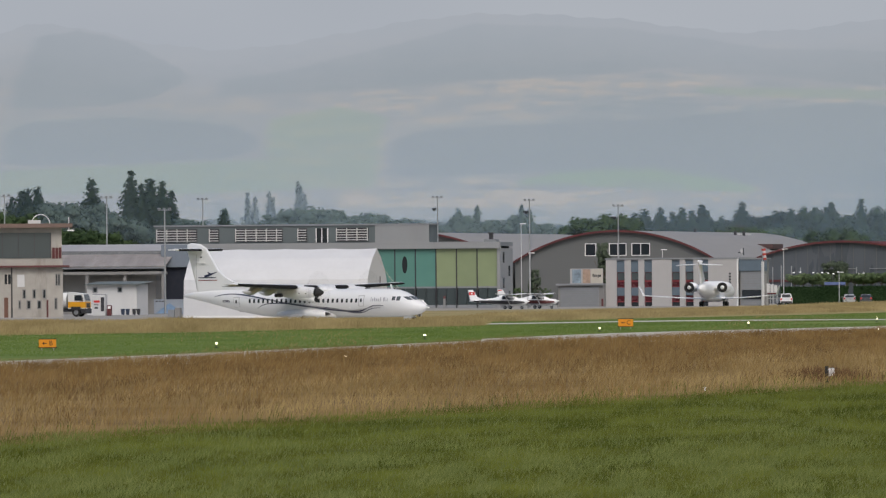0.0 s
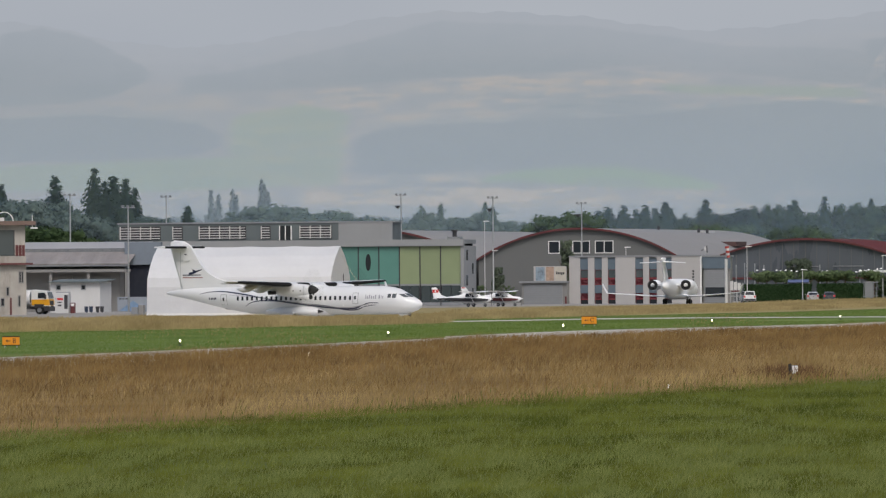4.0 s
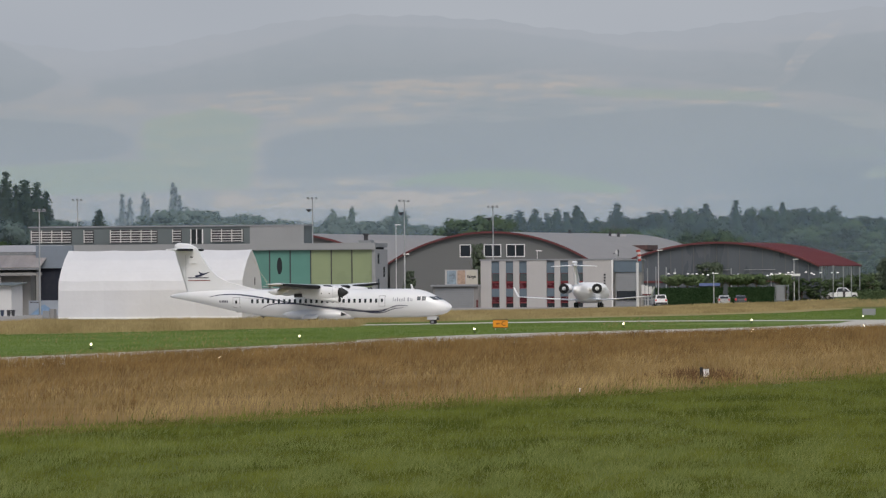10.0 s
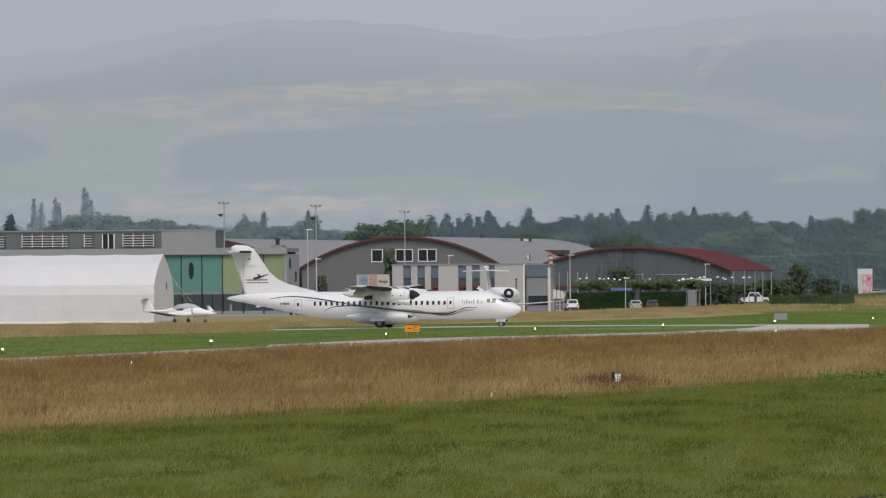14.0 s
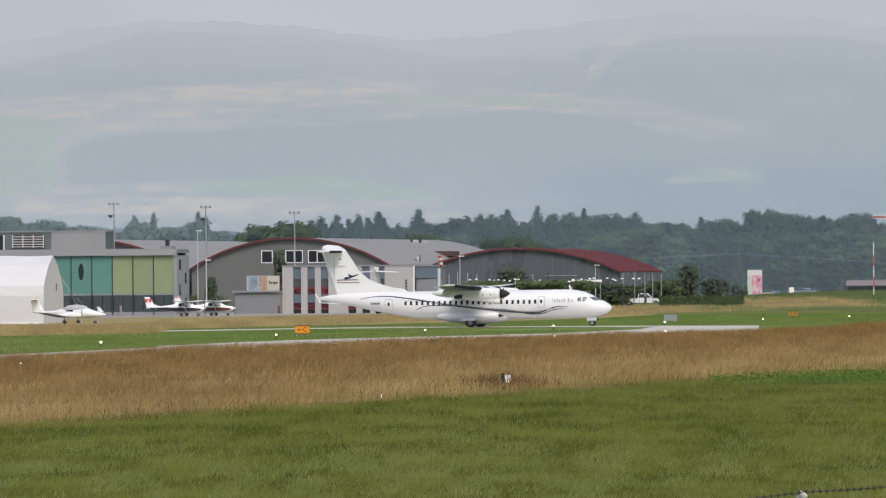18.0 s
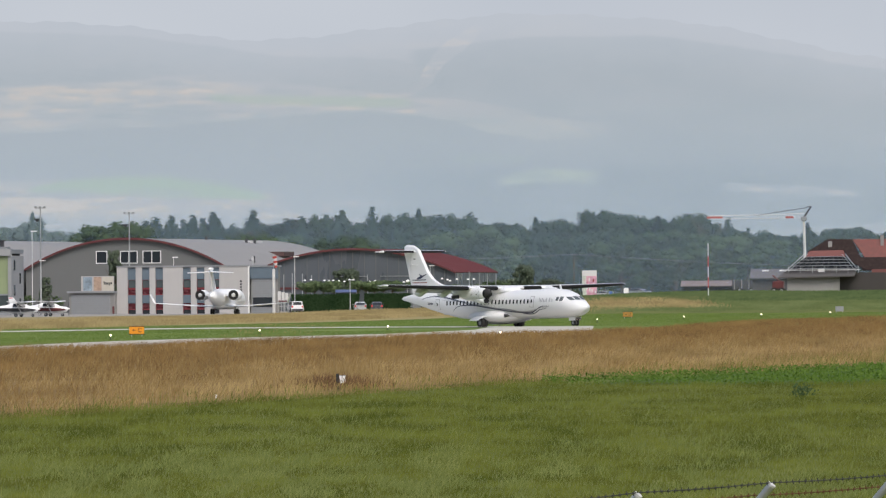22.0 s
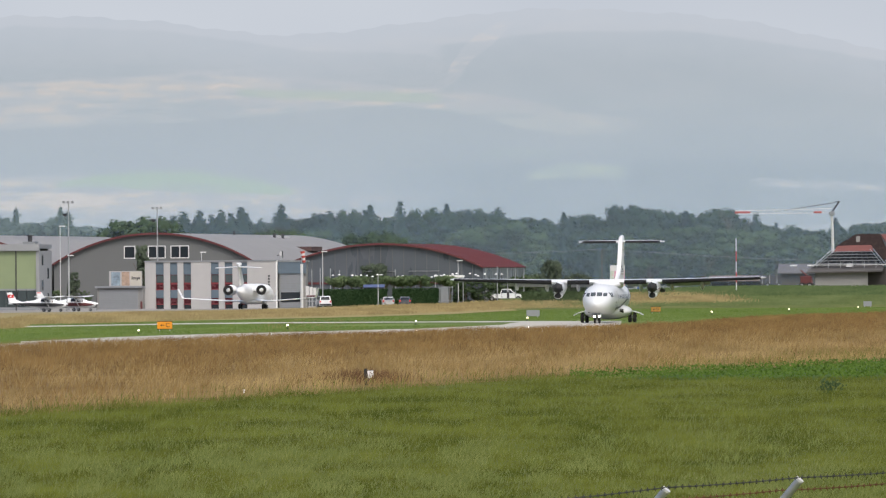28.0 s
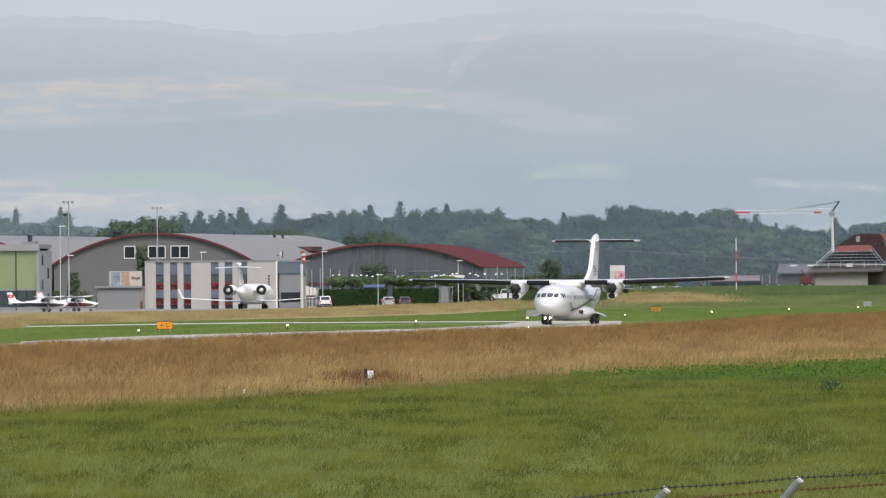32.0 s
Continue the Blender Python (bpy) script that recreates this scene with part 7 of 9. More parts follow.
# ---------------------------------------------------------------- farm, crane and roadside things in the east
def farm():
    bx, by = 57.76, 1420
    h = thing("farmhouse", pose(bx, by, float(rise(bx + 10, by)) - 0.15, 0, 0, -4), "large farmhouse under a brown hipped tile roof, half in scaffolding", "farmhouse")
    part("white_wall", nb(0, 8.1, 0, 6, -0.5, 2.75), M_CONC, h)
    part("timber_wall", nb(8.1, 26, 1.5, 12, -0.5, 3.4), mat("dark_timber", (0.04, 0.036, 0.034), 0.8, vary=0.2), h)
    M_TILE = mat("brown_tiles", (0.03, 0.021, 0.02), 0.95, spec=0.1, vary=0.25, scale=1.5, stain=0.2)
    M_TILE_RED = mat("red_tiles", (0.15, 0.055, 0.048), 0.8, vary=0.2, scale=1.5)
    def slope(name, pts, m, lab=""):
        bm = bmesh.new()
        a = [bm.verts.new(p) for p in pts]
        b = [bm.verts.new((p[0], p[1], p[2] - 0.2)) for p in pts]
        bm.faces.new(a)
        bm.faces.new(b[::-1])
        for i in range(len(a)):
            j = (i + 1) % len(a)
            bm.faces.new((a[i], b[i], b[j], a[j]))
        bmesh.ops.recalc_face_normals(bm, faces=bm.faces)
        return part(name, bm, m, h, lab)
    slope("lean_to_roof", [(-1.4, -0.9, 2.75), (10.4, -0.9, 2.95), (10.7, 2.0, 3.85), (-0.3, 2.0, 3.75)], mat("grey_boards", (0.075, 0.07, 0.068), 0.9, vary=0.2), "grey weathered lean-to roof")
    slope("roof_under_repair", [(0.0, 1.6, 3.85), (10.8, 1.6, 3.95), (8.7, 5.4, 5.95), (2.9, 5.4, 5.95)], mat("dark_felt", (0.016, 0.019, 0.022), 0.95, spec=0.05), "stripped dark roof slope with battens")
    for k in range(5):
        f = k / 4.3
        part("roof_batten", nt((0.2 + 2.6 * f, 1.45 + 3.8 * f, 4.02 + 2.0 * f), (10.6 - 2.0 * f, 1.45 + 3.8 * f, 4.06 + 2.0 * f), 0.045, n=5), M_STEEL, h)
    for k in range(9):
        part("rafter", nt((1.0 + 1.05 * k, 1.4, 4.0), (3.3 + 0.62 * k, 5.3, 6.05), 0.03, n=4), M_CONC, h)
    for k in (-0.4, 11.1):
        part("scaffold_rail", nt((k, 1.2, 3.6), (2.5 if k < 5 else 8.9, 5.0, 6.3), 0.08, n=5), M_STEEL, h)
        part("scaffold_rail", nt((k + (0.5 if k < 5 else -0.5), 1.1, 3.6), (3.0 if k < 5 else 8.4, 4.9, 6.3), 0.05, n=5), M_STEEL, h)
    for x in (0.2, 2.0, 3.9, 5.8, 7.6, 9.4, 11.0):
        part("scaffold_pole", nt((x, 0.6, 3.4), (x, 0.6, 4.5), 0.045, n=5), M_STEEL, h)
    part("scaffold_plank", nb(-0.6, 11.3, 0.4, 0.8, 3.78, 3.9), M_HUT, h, "pale scaffold planks along the eaves")
    part("tarpaulin", nb(4.8, 5.7, 0.3, 0.4, 3.5, 4.0), M_HUT, h, "white sheet hung over the scaffold")
    slope("red_dormer_roof", [(2.7, 5.3, 5.95), (8.9, 5.3, 5.95), (8.6, 6.5, 7.0), (3.3, 6.5, 6.8)], M_TILE_RED, "new red tiles on the hip")
    slope("main_roof", [(3.0, 6.5, 6.75), (8.6, 6.4, 6.95), (9.8, 4.0, 5.2), (12.2, 4.2, 3.9), (9.9, 8.0, 8.65), (6.2, 8.0, 8.65)], M_TILE, "old brown tiles")
    slope("low_roof", [(11.6, 5.0, 3.9), (26, 5.0, 3.9), (26, 8.0, 5.8), (11.0, 8.0, 5.8)], M_TILE, "old brown tiles")
    part("red_eave", nb(13.0, 26, 4.6, 4.9, 3.3, 3.9), M_TILE_RED, h)
    slope("east_roof", [(10.0, 10.0, 8.6), (12.0, 8.3, 5.7), (26, 8.3, 5.7), (26, 10.2, 8.7)], M_TILE_RED, "red tiled eastern roof")
    part("gable_ornament", nb(6.2, 6.8, 6.9, 7.1, 7.4, 8.3), M_CONC, h)
    part("chimney", nb(14.3, 14.8, 9.4, 9.9, 7.4, 9.2), M_CONC, h)
    for k in range(3):
        part("white_sheet", nb(-0.4 + k * 2.4, 1.6 + k * 2.4, -2.2, -1.6, 0.3, 0.62), M_HUT, h)
    s = thing("farm_shed", pose(54.6, 1480, float(rise(60, 1480)) + 0.1, 0, 0, -6), "low timber farm shed with a grey sheet roof", "shed")
    part("wall", nb(0, 6.5, 0, 5, -0.4, 2.4), mat("shed_boards", (0.075, 0.072, 0.075), 0.8, vary=0.2), s)
    bm = bmesh.new()
    loft(bm, [[(x, -0.8, 2.3), (x, 3, 3.75), (x, 3, 3.9), (x, -0.8, 2.45)] for x in (-0.5, 6.4)])
    part("roof", bm, mat("dull_sheet", (0.115, 0.112, 0.12), 0.8, vary=0.12), s)
    for k in (1.8, 4.6):
        part("rooflight", nb(k - 0.4, k + 0.7, 1.9, 2.5, 3.5, 3.72), M_WHITE_PAINT, s)
    s = thing("open_shelter", pose(43.9, 1500, float(rise(44, 1500)) + 0.35, 0, 0, -4), "low open shelter with a dull rusty lean-to roof", "shelter")
    for k in range(4):
        part("post", nt((k * 2.8, 0, -0.8), (k * 2.8, 0, 1.1), 0.09), M_DARK, s)
    part("roof", loft(bmesh.new(), [[(x, -0.6, 1.1), (x, 4, 1.95), (x, 4, 2.05), (x, -0.6, 1.22)] for x in (-0.4, 9.4)]), mat("rusty_sheet", (0.2, 0.16, 0.15), 0.7, vary=0.25), s)
    part("back_wall", nb(0, 8.6, 3.6, 3.8, -0.8, 1.1), M_DARK, s)
    c = thing("farm_trailer", pose(51.6, 1490, float(rise(51, 1490)), 0, 0, -4), "dark high-sided farm trailer beside the shed", "trailer")
    part("box", nb(0, 4.3, 0, 2.2, 0.7, 2.2, 0.04), mat("trailer_boards", (0.05, 0.052, 0.06), 0.7, vary=0.25), c)
    for k in range(4):
        part("side_post", nb(0.3 + 1.2 * k, 0.42 + 1.2 * k, -0.06, -0.01, 0.7, 2.35), M_CONC, c)
    part("drawbar", nt((0, 1.1, 0.6), (-1.4, 1.1, 0.45), 0.07, n=6), M_DARK, c)
    for x in (1.2, 3.1):
        for y in (0.05, 2.15):
            wheel(c, x, y, 0.5, 0.3)
    t = thing("red_machine", pose(57.16, 1440, float(rise(57, 1440)), 0, 0, -10), "red farm machine beside the shed", "machine")
    part("hull", nb(-0.9, 0.9, -0.7, 0.7, 0.8, 2.0, 0.1), M_TRIM_RED, t)
    part("arm", nt((0.3, 0, 1.9), (-0.9, 0, 2.9), 0.12), M_TRIM_RED, t)
    for x in (-0.6, 0.6):
        wheel(t, x, -0.75, 0.5, 0.25)
        wheel(t, x, 0.75, 0.5, 0.25)


farm()


# jib red made fainter for the haze before the crane
M_TRIM_CRANE = mat("dull_red_steel", (0.34, 0.06, 0.05), 0.6)


def crane():
    x, y = 68.05, 1600
    z0 = float(rise(x, y))
    t = thing("tower_crane", pose(x, y, z0), "white slewing crane with red jib ends behind the farm", "crane")
    top = 14.93 - z0
    part("mast", nt((0.25, 0, 0), (0, 0, top), 0.28, 0.22, n=6), M_HUT, t)
    L = 16.8
    bm = bmesh.new()
    for s in (-0.35, 0.35):
        tube(bm, (0, s, top), (-L, s, top - 0.1), 0.045, n=5)
    tube(bm, (0, 0, top + 0.75), (-L, 0, top + 0.45), 0.055, n=5)
    for k in range(24):
        x0, x1 = -L * k / 24, -L * (k + 1) / 24
        tube(bm, (x0, 0.35, top), (x1, 0, top + 0.6), 0.03, n=4)
        tube(bm, (x0, -0.35, top), (x1, 0, top + 0.6), 0.03, n=4)
    part("jib", bm, M_HUT, t)
    part("red_jib_end", nb(-L - 0.2, -L + 2.6, -0.3, 0.3, top, top + 0.35, 0.08), M_TRIM_CRANE, t)
    part("red_jib_root", nb(-3.2, -1.8, -0.42, 0.42, top - 0.05, top + 0.3, 0.05), M_TRIM_CRANE, t)
    part("apex_frame", nt((0, 0, top + 0.1), (1.3, 0, top + 2.0), 0.16, n=6), M_DARK, t)
    part("apex_head", nt((1.3, 0, top + 2.0), (0.5, 0, top + 1.9), 0.1, n=6), M_DARK, t)
    part("stay_rope", nt((0.6, 0, top + 1.8), (-8.4, 0, top + 0.5), 0.05, n=4), M_DARK, t)
    part("cable_drum", nb(-0.5, 0.5, -0.5, 0.5, top - 0.5, top + 0.25, 0.08), M_GREY_PAINT, t)
    part("base_frame", nb(-1.8, 1.8, -1.8, 1.8, 0, 0.5), M_GREY_PAINT, t)


crane()


M_PRINT_ROSE = mat("print_rose", (0.5, 0.2, 0.25), 0.5, vary=0.3)


def roadside():
    x, y = 27.38, 1440
    z0 = float(rise(x, y))
    t = thing("roadside_billboard", pose(x, y, z0, 0, 0, 12), "tall pink and white printed billboard beyond the field", "billboard")
    part("board", nb(-1.1, 1.25, 0, 0.15, 2.60 - z0, 5.80 - z0), M_HUT, t)
    part("pink_print", nb(-0.45, 1.2, -0.02, -0.004, 0.75, 3.75), mat("print_pink", (0.5, 0.26, 0.33), 0.5, vary=0.5, scale=1.5, fine=5), t)
    part("green_print", nb(-1.05, -0.47, -0.02, -0.004, 0.75, 3.75), mat("print_pale", (0.42, 0.48, 0.4), 0.5, vary=0.25, scale=1.5, fine=5), t)
    random.seed(8)
    for k in range(16):
        bx, bz = random.uniform(-1.0, 0.95), random.uniform(0.9, 3.1)
        part("printed_patch", nb(bx, bx + random.uniform(0.08, 0.26), -0.03, -0.021, bz, bz + random.uniform(0.2, 0.75)), random.choice((M_HUT, M_PRINT_ROSE, M_LIVERY_RED, M_HUT)), t)
    for s in (-0.8, 0.9):
        part("post", nt((s, 0.1, -0.2), (s, 0.1, 0.8), 0.08), M_STEEL, t)
    for u_x, w, hh, m, lab in ((33.2, 0.75, 1.0, M_WHITE_PAINT, "white road sign beyond the field"), (30.79, 0.5, 0.6, M_BLUE_PAINT, "small blue road sign beyond the field")):
        g = float(rise(u_x, 1440))
        t = thing("road_sign", pose(u_x, 1440, g), lab, "sign", "road signs")
        part("plate", nb(-w / 2, w / 2, 0, 0.05, 0.5, 0.5 + hh), m, t)
        part("post", nt((0, 0.08, -0.2), (0, 0.08, 0.5 + hh), 0.04), M_STEEL, t)
    # wires across the fields
    t = thing("power_line", pose(0, 1560, 0), "thin slack overhead wires between poles", "power line")
    ends = [(-13.87, 8.6), (27.1, 8.75), (90.13, 6.0)]
    for k, (a, za) in enumerate(ends):
        g = float(rise(a, 1560))
        part("pole", nt((a, 0, g - 0.3), (a, 0, max(za, g + 3)), 0.1), M_BARK, t)
    for (a, za), (b, zb) in zip(ends, ends[1:]):
        bm = bmesh.new()
        n = 14
        pts = [Vector((a + (b - a) * i / n, 0, za + (zb - za) * i / n - 0.6 * math.sin(math.pi * i / n))) for i in range(n + 1)]
        for q, r in zip(pts, pts[1:]):
            tube(bm, q, r, 0.024, n=4)
        part("wire", bm, M_GREY_PAINT, t)
    t = thing("utility_post", pose(9.38, 1321, float(rise(9.38, 1321))), "dark slim utility post beside the pickup", "post")
    part("shaft", nb(-0.18, 0.18, -0.15, 0.15, 0, 1.25, 0.03), M_DARK, t)
    part("top_plate", nb(-0.2, 0.2, -0.16, 0.16, 1.25, 1.42, 0.03), M_GREY_PAINT, t)
    t = thing("hydrant_post", pose(-61.40, 1222, 0.03), "pale marker post before the hangar doors", "post")
    part("shaft", nb(-0.15, 0.15, -0.12, 0.12, 0, 1.3, 0.03), M_CONC, t)
    part("red_top", nb(-0.16, 0.16, -0.13, 0.13, 1.3, 1.65, 0.03), M_TRIM_RED, t)
    # unidentified white dots by the hedge, built as posts with faintly glowing caps
    random.seed(5)
    pr = thing("garden_lamp", pose(0, 0, 0), "white mushroom cap on a slim post, built for an unidentified white dot", "lamp", "garden lamps")
    part("post", nt((0, 0, -3.0), (0, 0, 1.0), 0.03, n=6), M_DARK, pr)
    part("cap", loft(bmesh.new(), [[(r * math.cos(a), r * math.sin(a), z) for a in [2 * math.pi * i / 10 for i in range(10)]] for r, z in ((0.16, 1.0), (0.19, 1.07), (0.13, 1.16), (0.04, 1.19))]), M_LAMP_PALE, pr)
    spots = ((589, 487), (600, 486), (623, 487), (631, 488), (639, 487), (649, 488), (659, 489), (668, 486), (704, 489), (713, 488), (748, 490), (757, 491), (764, 490), (771, 487), (779, 488), (786, 486), (794, 489), (801, 485), (808, 484), (832, 484), (842, 486), (846, 488), (858, 485), (878, 485), (888, 485))
    for i, (su, sv) in enumerate(spots):
        lx, lz = (su - 784) * 1322 / 16200, 3.95 + (493 - 0.00698 * (su - 784) - sv) * 1322 / 16200
        m = pose(lx, 1322 + (i % 3) * 1.5, lz - 1.12)
        if i == 0:
            pr.matrix_basis = m
        else:
            copy_thing(pr, m)
    c = thing("market_tent", pose(0.89, 1318, 0.05), "white slatted pavilion roof among the white caps", "pavilion")
    part("roof", nb(-2.2, 2.2, -1, 1, 4.0, 4.35, 0.05), M_WHITE_PAINT, c)
    for x in (-2, 2):
        part("post", nt((x, 0, 0), (x, 0, 4.0), 0.06), M_STEEL, c)
    c = thing("blue_awning", pose(-9.31, 1300, 0.05), "folded blue awning behind the hedge", "awning")
    part("cloth", loft(bmesh.new(), [[(x, -1, 2.7), (x, 0, 3.1), (x, 1, 2.7), (x, 0, 2.6)] for x in (-2.0, 1.0)]), mat("faded_blue_cloth", (0.075, 0.1, 0.2), 0.7, vary=0.2), c)
    for x in (-2.0, 1.0):
        part("post", nt((x, 0, 0), (x, 0, 2.7), 0.05), M_STEEL, c)
    g = thing("scaffold_gate", pose(0.32, 1284, 0.3), "pale lattice gate between hedge and trees", "gate")
    for k in range(5):
        part("upright", nt((-0.9 + k * 0.45, 0, -0.3), (-0.8 + k * 0.45, 0, 2.6), 0.05, n=5), M_GREY_PAINT, g)
    part("crossbar", nt((-1, 0, 2.3), (1.1, 0, 2.4), 0.05, n=5), M_GREY_PAINT, g)
    part("crossbar", nt((-1, 0, 0.4), (1.1, 0, 0.5), 0.05, n=5), M_GREY_PAINT, g)
    part("sheet", nb(-0.7, 0.4, 0.06, 0.1, 0.2, 2.5), M_GREY_PAINT, g)
    # tall posts of the ball fence behind the car park
    f = thing("net_fence", pose(0, 1330, 0), "row of tall grey net posts before the red-roofed hangar", "fence")
    for u_x in (-19.02, -17.79, -16.31, -15.00, -6.89, 6.23, 7.87, 9.35, 10.49, 11.72):
        part("post", nt((u_x, -3, 0), (u_x, -3, 5.4 + 0.2 * math.sin(u_x)), 0.08, n=6), M_STEEL, f)
    r = thing("board_rack", pose(-18.7, 1246, 0.03), "grey rack of posts carrying white boards beside the shutter bay", "rack")
    for k in range(4):
        part("upright", nb(k * 0.46, k * 0.46 + 0.1, 0, 0.12, 0, 1.75), M_STEEL, r)
    for k in range(3):
        part("white_board", nb(0.02 + k * 0.5, 0.44 + k * 0.5, -0.06, -0.01, 1.75, 3.0 - 0.12 * k), M_HUT, r)
    part("red_board", nb(0.1, 1.5, -0.05, -0.01, 1.55, 1.72), M_TRIM_RED, r)
    part("rail", nb(0, 1.5, 0.02, 0.1, 0.9, 1.0), M_STEEL, r)
    d = thing("satellite_dish", pose(-22.82, 1288, 5.6), "small pale dish on the roof edge", "dish")
    part("dish", loft(bmesh.new(), [[(r * math.cos(a) * 0.6, -k, 2.0 + r * math.sin(a)) for a in [2 * math.pi * i / 12 for i in range(12)]] for r, k in ((0.1, 0.0), (0.3, 0.12))]), M_HUT, d)
    part("feed_arm", nt((0.25, 0, 2.4), (0.3, 0, 1.4), 0.07, n=6), M_DARK, d)
    part("bracket", nt((-0.5, 0, 1.75), (0.35, 0, 2.0), 0.06, n=6), M_DARK, d)
    part("stand", nt((0, 0, -5.6), (0, 0, 2.0), 0.06), M_STEEL, d)


roadside()

# ---------------------------------------------------------------- trees and hedges
def leaf_quads(rng, centres, normals, size, stretch=1.5, loose=0.55):
    """Small leaf sprays: one bent quad for each centre, lying roughly across its normal."""
    n = len(centres)
    nrm = normals + rng.normal(0, loose, (n, 3))
    nrm /= np.linalg.norm(nrm, axis=1)[:, None] + 1e-9
    up = rng.normal(0, 1, (n, 3))
    a = np.cross(nrm, up)
    a /= np.linalg.norm(a, axis=1)[:, None] + 1e-9
    b = np.cross(nrm, a)
    s = (size * rng.uniform(0.6, 1.4, n))[:, None]
    a, b = a * s * stretch, b * s
    v = np.stack([centres - a, centres - b * 0.8, centres + a, centres + b * 0.8], 1).reshape(-1, 3)
    f = np.arange(4 * n).reshape(n, 4)
    return v, f


def leaf_sprays(rng, centres, normals, size, stretch=1.5, loose=0.55):
    """Pointed leaf sprays of three corners, for crowns of very many leaves."""
    v, _ = leaf_quads(rng, centres, normals, size, stretch, loose)
    v = v.reshape(-1, 4, 3)[:, (0, 1, 2)].copy()
    v[:, 1] += 0.6 * (v[:, 1] - centres)
    return v.reshape(-1, 3), np.arange(3 * len(centres)).reshape(-1, 3)


def crown_mesh(name, v, f, material, normals=None, each=4):
    # leaves take the light of the clump that they belong to
    return soup(name, v, f, material, "", "", "", None if normals is None else np.repeat(normals, each, axis=0))


def broadleaf(seed, material, leaves=5000, wide=0.36, base=0.16):
    """A tree ten metres high: trunk, limbs and a ragged crown of leaf sprays."""
    rng = np.random.default_rng(seed)
    t = thing("tree", pose(0, -3000, 0), "broad-leaved tree in full dull green leaf", "tree")
    bm = bmesh.new()
    tube(bm, (0, 0, -0.3), (0.1, 0, 4.5), 0.24, 0.12, n=7)
    for k in range(6):
        a = k * 2.4 + seed
        tube(bm, (0.1, 0, 2.2 + 0.45 * k), (1.9 * math.cos(a), 1.9 * math.sin(a), 4.2 + 0.6 * k), 0.1, 0.03, n=5)
    part("trunk", bm, M_BARK, t)
    nb_ = 62 if wide > 0.2 else 70
    cz = rng.uniform(base * 10 + 1.0, 8.9, nb_)
    prof = np.sqrt(np.clip(1 - ((cz - 5.4) / 4.6) ** 2, 0.05, 1))
    ang, rad = rng.uniform(0, 2 * np.pi, nb_), wide * 10 * prof * rng.uniform(0.4, 0.95, nb_)
    C = np.c_[rad * np.cos(ang), rad * np.sin(ang), cz]
    C = np.r_[C, [[0, 0, 8.8], [0.3, 0.2, 7.0], [-0.4, 0.1, 5.0]]]
    R = rng.uniform(0.45, 1.1, len(C)) * (0.55 if wide < 0.2 else 1.0)
    R[-3] = 0.95 if wide > 0.2 else 0.4
    w = rng.choice(len(C), leaves, p=R ** 2 / (R ** 2).sum())
    d = rng.normal(0, 1, (leaves, 3))
    d /= np.linalg.norm(d, axis=1)[:, None]
    P = C[w] + d * (R[w] * (1.04 - 0.3 * rng.uniform(0, 1, leaves) ** 2))[:, None] * [1, 1, 0.82]
    v, f = leaf_sprays(rng, P, d, 0.15, 1.25, 0.3)
    # an inner mass to each clump, so that the gaps between the leaves are leafy too
    corners = np.array([(1, 0, 0), (0, 1, 0), (-1, 0, 0), (0, -1, 0), (0, 0, 1), (0, 0, -1)], dtype=float)
    cube = corners[np.array([(i, (i + 1) % 4, 4) for i in range(4)] + [((i + 1) % 4, i, 5) for i in range(4)])]
    cv = (C[:, None, None, :] + cube[None] * (R[:, None, None, None] * 0.85) * [1, 1, 0.82]).reshape(-1, 3)
    cn = np.tile(cube.reshape(-1, 3), (len(C), 1)) * [1, 1, 0.8] + [0, 0, 0.3]
    f = np.r_[f, len(v) + np.arange(len(cv)).reshape(-1, 3)]
    v = np.r_[v, cv]
    nn = d * [1, 1, 0.8] + [0, 0, 0.2] + 0.25 * (P - [0, 0, 4.5]) / 4 + rng.normal(0, 0.3, (leaves, 3))
    nn = np.r_[np.repeat(nn, 3, axis=0), cn]
    cr = crown_mesh("crown", v, f, material, nn / np.linalg.norm(nn, axis=1)[:, None], 1)
    cr.parent = t
    return t


